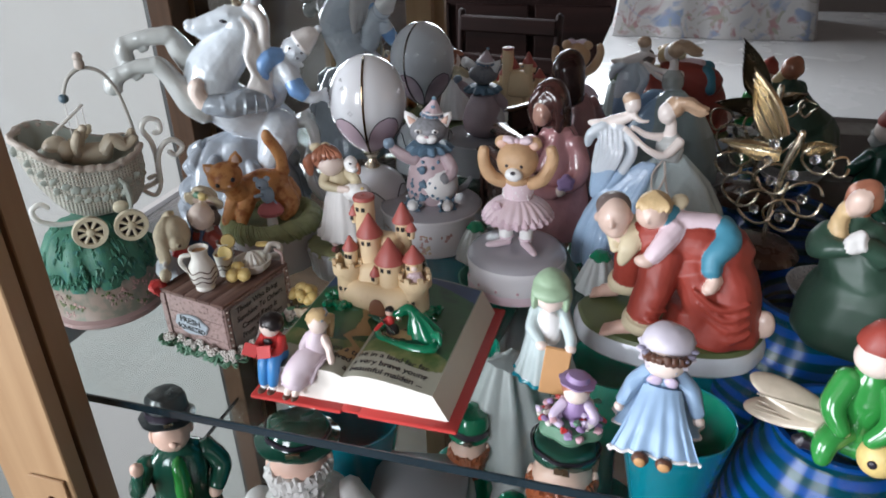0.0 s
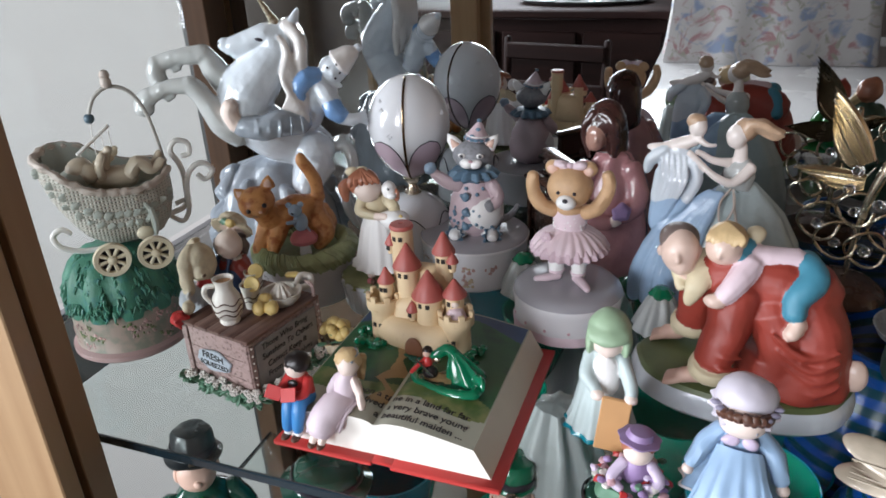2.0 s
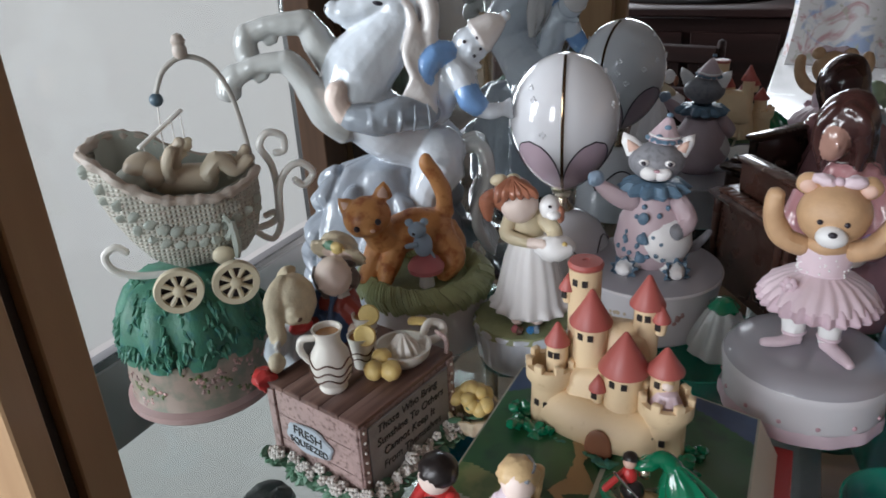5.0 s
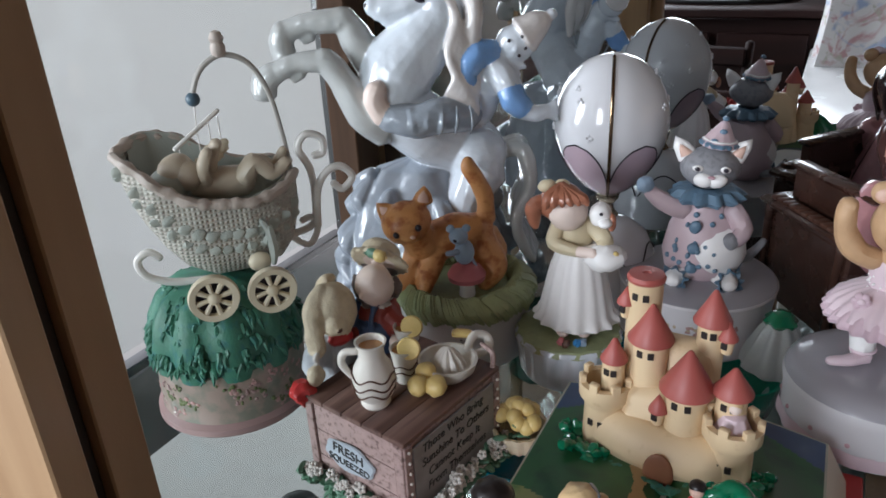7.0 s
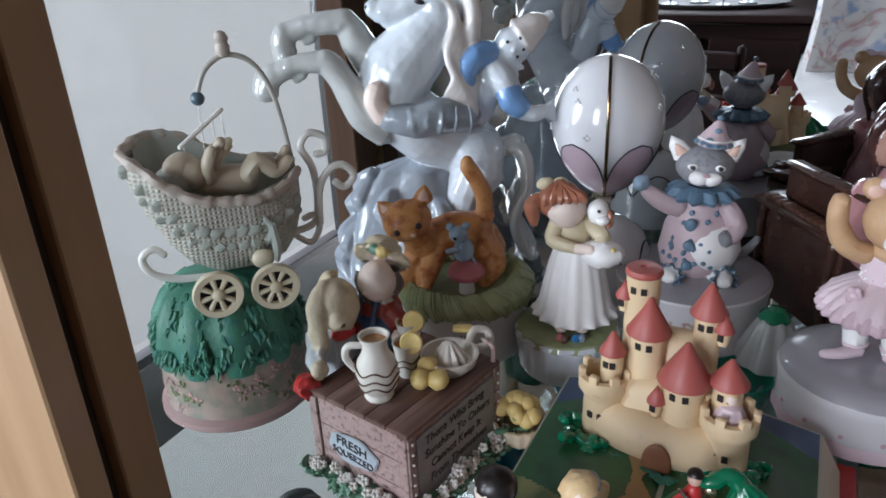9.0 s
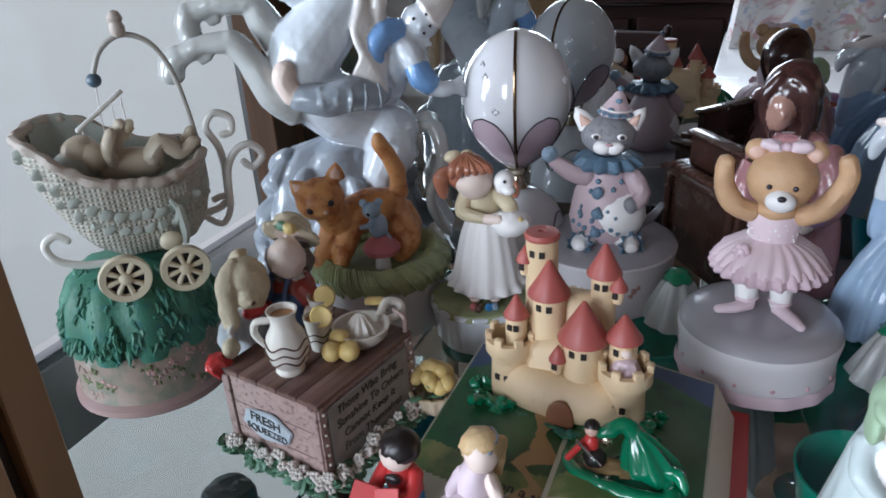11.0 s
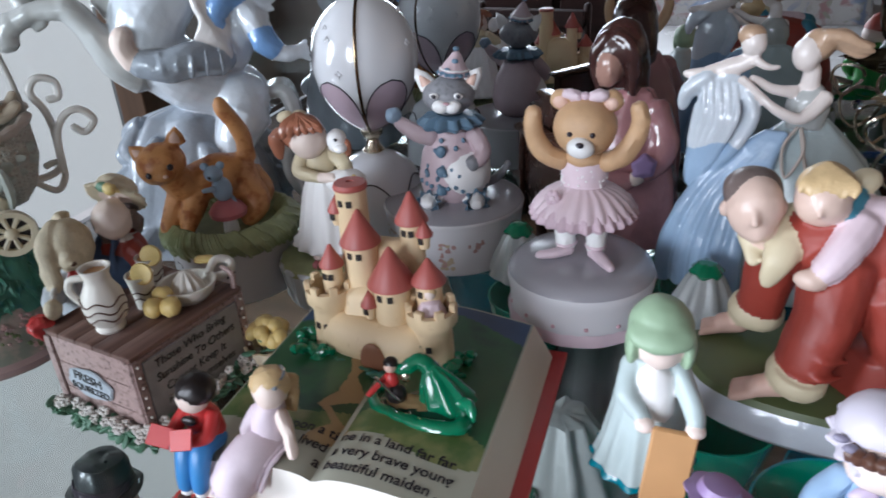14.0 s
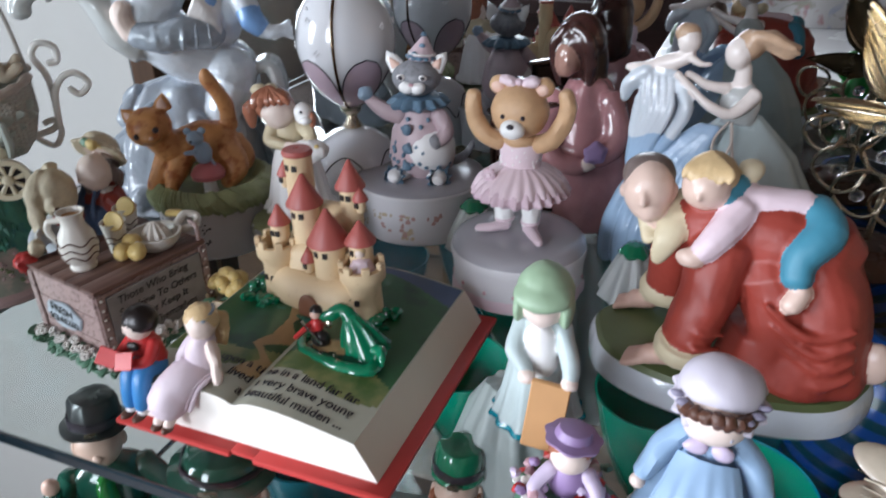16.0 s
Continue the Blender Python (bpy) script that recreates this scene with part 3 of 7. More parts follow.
def painted_sprays(parent, r, z0, z1, count, keys, name, label, at=(0, 0), size=2.0):
    """small painted blooms lying almost flush on a round wall."""
    k = Kit()
    for i in range(count):
        a, z, key = random.uniform(-math.pi, 0.3), random.uniform(z0, z1), random.choice(keys)
        for q in range(random.randint(3, 6)):
            b = a + random.uniform(-2.2, 2.2) * size / r
            k.ball((at[0] + r * math.cos(b), at[1] + r * math.sin(b), z + random.uniform(-1.6, 1.6) * size), (size * random.uniform(0.4, 0.9), 0.35, size * random.uniform(0.4, 0.9)), key, rot=(0, 0, math.degrees(b) + 90), seg=8, rings=5)
    tagged(k.part(name, parent, label), kind="stuff")


def bear_box():
    t = holder("bear_music_box", "round white music box with a ballerina teddy bear on it", "music box", (-0.097, 0.515, S), 0)
    Kit().lathe([(0, 0), (22, 0), (22, 5), (0, 5)], "ink").part("winding_foot", t, "black turning foot")
    Kit().lathe([(0, 5), (38.5, 5), (39.6, 7), (39.2, 15), (39.6, 24), (40.6, 29), (41, 32), (40.4, 34.5)], "box_white", seg=64).part("box_wall", t)
    # the lid's grey is painted shade and reflection
    Kit().lathe([(40.5, 34.3), (38.8, 37.6), (35, 40.2), (28, 42), (16, 43.2), (0, 43.6)], "box_grey", seg=64).part("lid", t, "rounded lid, its dim reflection put into the grey colour")
    Kit().lathe([(38.4, 5.3), (40.4, 6.5), (40.4, 11), (39.6, 13.5)], "box_pink", seg=84, ripple=14, depth=0.5).part("foot_band", t, "dusty pink scalloped band")
    hearts = Kit()
    for i in range(14):
        a = 2 * math.pi * i / 14
        hearts.ball((39.0 * math.cos(a), 39.0 * math.sin(a), 17), (1.3, 1.3, 1.3), "heart_pink", seg=10, rings=6)
    hearts.part("heart_trim", t, "row of small raised pink hearts")
    k = Kit()
    # legs, slippers
    k.tube([(-8, -4, 48), (-9, -3, 60), (-7, -1, 72)], [5.2, 6.2, 7.5], "bisque_white")
    k.tube([(8, -5, 48), (8, -3, 60), (6, -1, 72)], [5.2, 6.2, 7.5], "bisque_white")
    k.tube([(-7, -5, 46.5), (-14, -11, 46), (-21, -14, 45.6)], [4.6, 3.8, 2.4], "pink_pale", flat=0.8)
    k.tube([(8, -6, 46.5), (13, -14, 46), (18, -21, 45.6)], [4.6, 3.8, 2.4], "pink_pale", flat=0.8)
    for x, y in ((-8, -4), (8, -5)):
        k.lathe([(5.5, 49.2), (6.1, 50.2), (5.6, 51.2)], "pink_pale", at=(x, y, 0), seg=16)
    # tutu in two layers
    k.lathe([(9, 69, 0), (20, 67, 0.8), (27.2, 66.6, 1.4), (28, 68.4, 1.5), (25.6, 72.6, 1.1), (19, 78, 0.6), (11, 81, 0)], "pink_cloth", ripple=26, seg=156)
    k.lathe([(9, 72, 0), (20, 73, 0.6), (26.4, 71.4, 1.1), (24, 75.6, 0.9), (17.6, 80.6, 0.5), (10, 84, 0)], "pink_pale", ripple=22, seg=132)
    # bodice, straps
    k.lathe([(10, 78), (11.5, 84), (12.6, 92), (11.5, 98), (7, 101), (0, 102)], "pink_pale", oval=0.85)
    for i in range(40):
        a, z = random.uniform(math.pi, 2 * math.pi), random.uniform(82, 97)
        k.ball((12.0 * math.cos(a), 10.2 * math.sin(a), z), 0.6, "bisque_white", seg=6, rings=4)
    for q in range(6):
        a = q * 1.05
        k.ball((-14 + 2.4 * math.cos(a), -16, 81 + 2.4 * math.sin(a)), (1.9, 1.5, 1.9), "pink_cloth", seg=9, rings=7)
    k.ball((-14, -17, 81), (1.7, 1.3, 1.7), "pink_pale", seg=9, rings=7)
    # chest, head, ears, muzzle
    k.ball((0, -3, 99), (10, 8, 6), "bear_tan")
    k.ball((0, -5, 116), (16, 14.4, 15), "bear_tan", seg=28, rings=18)
    for s in (-1, 1):
        k.ball((12.6 * s, -3, 129), (5.6, 4, 5.6), "bear_tan")
        k.ball((12.6 * s, -5.6, 128.5), (3.6, 2, 3.6), "skin")
        k.ball((5.5 * s, -18.6, 116), 1.3, "ink", seg=8, rings=6)
    k.ball((0, -18.5, 109.5), (6.8, 5.5, 5.4), "bisque_white")
    k.ball((0, -23.3, 112), (2, 1.4, 1.5), "ink", seg=10, rings=8)
    # raised arms
    k.tube([(-11, -3, 97), (-19, -6, 101), (-24.5, -7, 109), (-26, -8, 117), (-25.4, -8, 124)], [5.6, 5.4, 5.1, 4.7, 4.2], "bear_tan")
    k.tube([(11, -3, 97), (19, -6, 102), (24.5, -7, 111), (27, -8, 120), (25.6, -8, 128)], [5.6, 5.4, 5.1, 4.7, 4.2], "bear_tan")
    # bow
    k.ball((-6, -6, 132), (6, 3.5, 3), "pink_pale", rot=(0, 15, 0), lumps=1, freq=0.4)
    k.ball((6, -6, 132), (6, 3.5, 3), "pink_pale", rot=(0, -15, 0), lumps=1, freq=0.4)
    k.ball((0, -7, 132), 2.4, "pink_cloth")
    k.worn(0.6)
    k.part("bear_figurine", t, "tan teddy bear in a pink tutu with raised arms")


def cat_box():
    t = holder("cat_music_box", "round grey-white music box with a clown cat seated on its lid", "music box", (-0.194, 0.590, S), 11)
    music_box(t, 48, 37, "box_white", "box_grey", 0)
    painted_sprays(t, 45.8, 8, 26, 22, ["spray_ochre", "spray_rose"], "flower_decoration", "faded ochre and rose painted flowers", size=2.2)
    k = Kit()
    x0 = 1.5
    k.lathe([(13, 38), (20, 44), (22.5, 54), (19.5, 68), (12, 80), (0, 84)], "suit_pink", at=(x0, 0, 0), oval=0.85, seg=40)
    k.ball((x0 + 4.6, -3.4, 57), (18.6, 17.2, 17), "bisque_white", lumps=0.6, freq=0.2)
    for i in range(26):
        a, z = random.uniform(-2.6, -0.3), random.uniform(46, 78)
        rr = 22 if z < 62 else 20 - (z - 62) * 0.34
        k.ball((x0 + rr * math.cos(a), rr * 0.9 * math.sin(a), z), (1.5, 1.2, 1.5), "ruff_blue", seg=8, rings=6)
    for z in (50, 61, 72):
        k.ball((x0 - 6, -19.6 + abs(z - 54) * 0.16, z), (3.2, 1.8, 3.2), "ruff_blue")
    for sx in (-1, 1):
        k.tube([(x0 + 8 * sx, -8, 44), (x0 + 14 * sx, -16, 42), (x0 + 15 * sx, -21, 42)], [6.5, 5.5, 4], "bisque_white")
        k.lathe([(4, -1, 0.6), (7.4, 1, 1.4), (6.4, 3, 0.6)], "ruff_blue", at=(x0 + 14.5 * sx, -18, 42), rot=(70, 0, 20 * sx), ripple=9, seg=54)
    k.tube([(x0 - 12, -6, 78), (x0 - 24, -9, 82), (x0 - 32, -9, 88)], [5.6, 5, 3.4], "suit_pink")
    k.ball((x0 - 34, -9, 91), 5, "mouse_blue", lumps=1, freq=0.3)
    k.tube([(x0 + 13, -6, 78), (x0 + 19, -12, 70), (x0 + 14, -17, 66)], [5.6, 5.4, 3.6], "suit_pink")
    k.ball((x0 + 13, -17, 66), 4.4, "cat_grey")
    k.lathe([(8, 82, 0), (17, 83, 2.2), (19, 85, 2.6), (15, 89, 1.6), (8, 90, 0)], "ruff_blue", at=(x0 - 1, -2, 0), ripple=13, seg=104)
    k.ball((x0 - 1, -4, 103), (15.6, 14, 13.4), "cat_grey", seg=28, rings=18)
    for sx in (-1, 1):
        k.lathe([(6, -2), (5.2, 3), (4, 8), (0, 14)], "bisque_white", at=(x0 - 1 + 12.4 * sx, -3, 110), rot=(0, 30 * sx, 0), seg=16, oval=0.6)
        k.lathe([(3.6, 0.5), (2.0, 5), (0, 8.5)], "skin", at=(x0 - 1 + 12.4 * sx, -5.2, 110.5), rot=(4, 30 * sx, 0), seg=14, oval=0.5)
        k.ball((x0 - 1 + 6.8 * sx, -17.6, 106), (2.8, 1.4, 2.4), "bisque_white", seg=10, rings=8)
        k.ball((x0 - 1 + 6.8 * sx, -18.8, 106), (1.5, 1, 1.7), "ink", seg=8, rings=6)
        k.ball((x0 - 1 + 3.6 * sx, -17.4, 98.5), (5, 3.4, 4), "bisque_white")
    k.ball((x0 - 1, -20.6, 101.4), (1.8, 1.2, 1.2), "heart_pink", seg=8, rings=6)
    k.lathe([(9.5, 0, 0.4), (9.8, 1.6, 0.4), (6.2, 8), (2.4, 15), (0, 18)], "suit_pink", at=(x0 + 2, -2, 116), rot=(-4, 8, 0), ripple=12, seg=48)
    k.lathe([(9.9, 0.5, 0.6), (10.4, 1.8, 0.6), (9.2, 3.2, 0.3)], "ruff_blue", at=(x0 + 2, -2, 116), rot=(-4, 8, 0), ripple=16, seg=64)
    k.ball((x0 + 4.6, -3, 134.5), 1.8, "ruff_blue")
    for u, dx in ((0.32, -3.0), (0.62, 0.6)):
        k.ball((x0 + 2 + dx + 2.4 * u, -2 - 9.4 * (1 - u) - 0.6, 116 + 18 * u), (1.9, 0.8, 1.9), "ruff_blue", seg=10, rings=7)
    k.lathe([(9.0, 4), (9.2, 4.6), (8.6, 5.2)], "bisque_white", at=(x0 + 2, -2, 116), rot=(-4, 8, 0), seg=36)
    k.tube([(x0 + 14, 6, 45), (x0 + 25, 8, 48), (x0 + 33, 8, 58)], [3.4, 3, 2], "cat_grey")
    k.worn(0.8)
    k.v = [(x * 1.08, y * 1.06, z + 7 * min(1, max(0, (z - 54) / 32)) - 0.12 * max(0, z - 100)) for x, y, z in k.v]
    k.part("cat_figurine", t, "grey tabby cat in a pink and blue clown suit")


def egg():
    t = holder("porcelain_egg", "glossy white porcelain egg on a footed stand with gilt band", "egg", (-0.262, 0.607, S), 15)

    def radius(z):
        u = (z - 76) / 93
        return 34.5 * math.sqrt(max(0.0, 1 - (2 * (u ** 1.18) - 1) ** 2)) * (1 + 0.05 * math.sin(math.pi * u))

    Kit().lathe([(0, 76)] + [(radius(z), z) for z in np.linspace(77, 168.3, 30)] + [(0, 169)], "egg_white", at=(4, 0, 0), seg=56).part("shell", t)
    for i in range(5):
        mid = -math.pi / 2 + math.pi / 5 + 2 * math.pi * i / 5
        k, rim = Kit(), Kit()
        rows, edge = [], []
        for j in range(17):
            z = 78 + 40 * j / 16
            half = (math.pi / 5) * math.sqrt(max(0.0, 1 - (j / 16) ** 2.2)) * 0.98
            rows.append([(4 + (radius(z) + 0.35) * math.cos(mid + half * q), (radius(z) + 0.35) * math.sin(mid + half * q), z) for q in np.linspace(-1, 1, 13)])
        k.grid(rows, "petal_mauve", closed=False)
        k.part("petal", t, "mauve painted petal")
        outline = [r[0] for r in rows] + [r[-1] for r in reversed(rows)]
        rim.tube(outline, 0.5, "ink", seg=5, steps=1)
        rim.part("petal_outline", t, "thin dark painted line")
    Kit().tube([(4, -(radius(z) + 0.2), z) for z in np.linspace(78, 168, 24)], 1.1, "band_dark", seg=8, steps=1).part("front_band", t, "narrow dark gilt band")
    Kit().tube([(4, radius(z) + 0.2, z) for z in np.linspace(78, 168, 24)], 1.1, "band_dark", seg=8, steps=1).part("rear_band", t, "narrow dark gilt band")
    Kit().lathe([(5, 60), (8, 62), (5, 66), (4, 70), (7.5, 74), (8, 77), (0, 78)], "gold", at=(4, 0, 0)).part("stem", t, "gilt metal stem")
    Kit().lathe([(0, 0), (36, 0), (37, 3), (36, 10), (35, 26), (33, 38), (27, 50), (16, 58), (5, 61), (0, 61)], "egg_white", at=(4, 0, 0), seg=48).part("foot", t)
    k = Kit()
    for i in range(5):
        a = -math.pi / 2 + 2 * math.pi * i / 5
        pts = []
        for q in np.linspace(-1, 1, 9):
            zz = 28 + 18 * (1 - q * q)
            rr = np.interp(zz, [26, 38, 50], [35.4, 33.5, 27.6])
            pts.append((4 + rr * math.cos(a + q * 0.6), rr * math.sin(a + q * 0.6), zz))
        k.tube(pts, 0.55, "ink", seg=5, steps=2)
    k.part("foot_lines", t, "thin dark painted arcs")
    k = Kit()
    for i in range(18):
        a, z = random.uniform(0, 2 * math.pi), random.uniform(122, 158)
        for q in range(4):
            b = q * math.pi / 2
            k.ball((4 + (radius(z) + 0.1) * math.cos(a + 0.05 * math.cos(b)), (radius(z) + 0.1) * math.sin(a + 0.05 * math.cos(b)), z + 1.6 * math.sin(b)), (1.0, 0.8, 1.0), "egg_white", seg=6, rings=5)
    k.part("flower_sprigs", t, "tiny raised white flower sprigs")["kind"] = "stuff"


def unicorn():
    k = Kit()
    P, G = "porcelain", "glaze_grey"
    # swirling base
    k.lathe([(0, 0), (58, 0), (60, 5), (59, 16), (58, 34), (54, 56), (44, 78), (30, 98), (0, 108)], "porcelain_blue", at=(-24, 4, 0), oval=0.62, ripple=7, depth=2.4, seg=84)
    for i in range(24):
        a = random.uniform(2.6, 6.6)
        z = random.uniform(8, 84)
        rr = np.interp(z, [0, 34, 56, 84], [56, 55, 50, 38])
        c, s_ = math.cos(a), 0.62 * math.sin(a)
        w = random.uniform(-0.25, 0.25)
        k.tube([(-24 + rr * c, 4 + rr * s_, z - 9), (-24 + (rr + 3) * math.cos(a + w), 4 + 0.62 * (rr + 3) * math.sin(a + w), z + 2), (-24 + (rr - 4) * math.cos(a + 2 * w), 4 + 0.62 * (rr - 4) * math.sin(a + 2 * w), z + 13)], [5, 9, 4], "porcelain_blue", seg=10)
    # barrel, deep chest, arched neck
    k.tube([(13, 6, 106), (0, 4, 113), (-20, -2, 124), (-38, -4, 140)], [21, 23, 22, 22], P, seg=24)
    k.tube([(-42, -3, 144), (-36, -3, 162), (-18, -1, 182), (-3, 0, 200)], [23, 24, 20, 14], P, seg=24)
    k.ball((-45, -10, 152), (17, 13, 20), P)
    k.ball((12, -8, 106), (20, 17, 20), P)
    # long wedge of a head, cheek, lips
    k.tube([(0, 0, 204), (-16, -2, 205), (-34, -4, 202), (-46, -5, 200)], [13, 12, 9, 7.4], P, seg=18)
    k.ball((-9, -8, 199), (12, 8, 11), P)
    k.ball((-48, -5, 202), (6.4, 6.6, 6), P)
    k.tube([(-14, -5, 192), (-28, -5, 194), (-42, -5, 194)], [7, 5, 4.4], P)
    k.tube([(-15, -11, 209), (-23, -11, 207)], [3, 2], P, seg=8)
    for y in (-8, 8):
        k.lathe([(0, -2), (4, 0), (4.6, 5), (2.5, 12), (0, 17)], P, at=(6, y, 212), rot=(0, 26, 0), oval=0.6, seg=14)
    # mane in curling locks, tail sweeping down
    for i in range(8):
        y = -12 + i * 3
        k.tube([(2, y * 0.5, 215), (12, y, 203), (11, y * 1.1, 184), (7 + 2 * (i % 3), y * 1.2, 168), (1 + 3 * (i % 4), y * 1.4, 150)], [5.4, 6, 5.6, 5, 2.4], "glaze_mane", seg=9)
    for i in range(8):
        k.tube([(-4 + i, -12, 206 - 3 * i), (1 + 1.4 * i, -15, 192 - 4 * i), (-4 + 2 * i, -20, 175 - 4 * i), (-1 + 1.7 * i, -23, 160 - 3 * i), (-7 + 2 * i, -24, 149 - 2 * i)], [3, 3.8, 3.6, 3, 1.6], "glaze_mane", seg=9)
    for i in range(7):
        o = (i - 3) * 2.2
        k.tube([(30, o, 108), (42, o * 1.3, 108), (46, o * 1.6 - 4, 88), (37, o * 1.8 - 6, 66), (40 + i, o * 2 - 8, 46), (48 + i, o * 2 - 8, 34)], [5, 5.6, 5.4, 4.6, 4, 2], G, seg=9)
    # forelegs pawing, hooves cupped
    k.tube([(-46, -10, 130), (-60, -14, 140), (-70, -15, 160), (-78, -16, 172), (-84, -16, 173), (-98, -16, 172), (-111, -16, 167)], [14, 11, 8.8, 8.4, 7.6, 6.6, 6.4], G, seg=16)
    k.tube([(-111, -16, 168), (-117, -16, 163), (-119, -16, 156)], [7, 8.2, 8.8], G, seg=14)
    k.tube([(-94, -16, 166), (-99, -16, 163)], [4, 3], G, seg=10)
    k.tube([(-46, 4, 158), (-58, 0, 178), (-66, -2, 193), (-71, -3, 195), (-88, -4, 194), (-103, -4, 190)], [14, 11, 8.2, 8, 6.8, 6.6], G, seg=16)
    k.tube([(-103, -4, 191), (-107, -4, 184), (-106, -4, 176)], [7, 8, 8], G, seg=14)
    k.tube([(-88, -4, 187), (-93, -4, 184)], [4, 3], G, seg=10)
    for y in (-12, 18):
        k.tube([(14, y, 98), (4, y - 4, 76), (10, y, 52), (4, y, 26), (0, y, 10)], [18, 13, 9, 8, 9], P, seg=14)
    # clown rider leaning back, one hand out
    k.tube([(6, -16, 136), (-12, -26, 138), (-28, -28, 136), (-44, -27, 139)], [11, 11.4, 11, 8], "porcelain_blue", seg=16)
    for i in range(5):
        k.tube([(-30 + 9 * i, -34, 128), (-28 + 9 * i, -38.5, 137), (-29 + 9 * i, -33, 146)], [0.8, 1.5, 0.8], "porcelain_blue", seg=7)
    k.tube([(-46, -27, 140), (-51, -27, 150), (-49, -28, 157)], [7.4, 7.4, 6], "skin_pale")
    k.tube([(12, -8, 134), (18, -8, 150), (24, -8, 164)], [11, 12, 9], P, seg=18)
    k.tube([(22, -13, 172), (13, -15, 172), (6, -17, 164), (7, -19, 156)], [8, 8.6, 7.6, 5], "glaze_royal", seg=14)
    k.tube([(24, -14, 164), (30, -18, 156), (33, -20, 150)], [8, 8.6, 8.6], P, seg=14)
    k.tube([(32, -20, 151), (35, -22, 144), (40, -23, 139)], [8.8, 9, 7.4], "glaze_royal", seg=14)
    for i in range(8):
        a = -2.7 + 0.66 * i
        k.tube([(27, -10, 166), (27 + 15 * math.cos(a), -14 + 5 * math.sin(a), 164 + 8 * math.sin(a))], [5, 2], P, seg=9)
    k.ball((37, -10, 177), (12, 11.4, 11.6), P)
    k.ball((26, -9, 168), (11, 9, 10), P)
    k.ball((36, -20.6, 175), (1.8, 2, 1.8), P, seg=10, rings=8)
    k.lathe([(0, -3), (12, 0), (13, 1.5), (11.6, 4), (8, 13), (5, 18), (0, 21)], "glaze_mane", at=(41, -9, 181), rot=(0, 56, 0), seg=24)
    k.ball((59, -9, 193), 3.6, P)
    k.tube([(40, -23, 138), (48, -24, 136), (54, -24, 137)], [6, 5.6, 5], P)
    for i in range(4):
        k.tube([(52, -24, 137), (60 + i * 0.6, -24, 143 - 4 * i)], [2.6, 1.8], P, seg=8)
    k.worn(1.2, 0.06)
    k.fuse(1.0, 2)
    # painted eyes and the gilt horn
    k.ball((-20, -13.6, 205), (3.4, 1.6, 1.5), "ink", rot=(0, 12, 0), seg=10, rings=8)
    k.ball((-52.4, -9, 203), (1.4, 1.2, 1.6), "ink", seg=8, rings=6)
    for q in range(7):
        k.lathe([(0, -1), (4.2 - 0.5 * q, 0), (4.4 - 0.5 * q, 2.4), (3.9 - 0.5 * q, 4.6), (0, 5)], "gold", at=(-5 - 2.0 * q, -2, 213 + 3.8 * q), rot=(6, -28, 0), seg=16)
    for x, z in ((32, 180), (40, 182), (42, 175), (38, 171)):
        k.ball((x, -21.0 + abs(x - 37) * 0.25, z), 1.1, "ink", seg=8, rings=6)
    k.thing("unicorn_statue", "glossy white porcelain unicorn rearing with a clown rider in blue", "figurine", (-0.350, 0.572, S), 29)


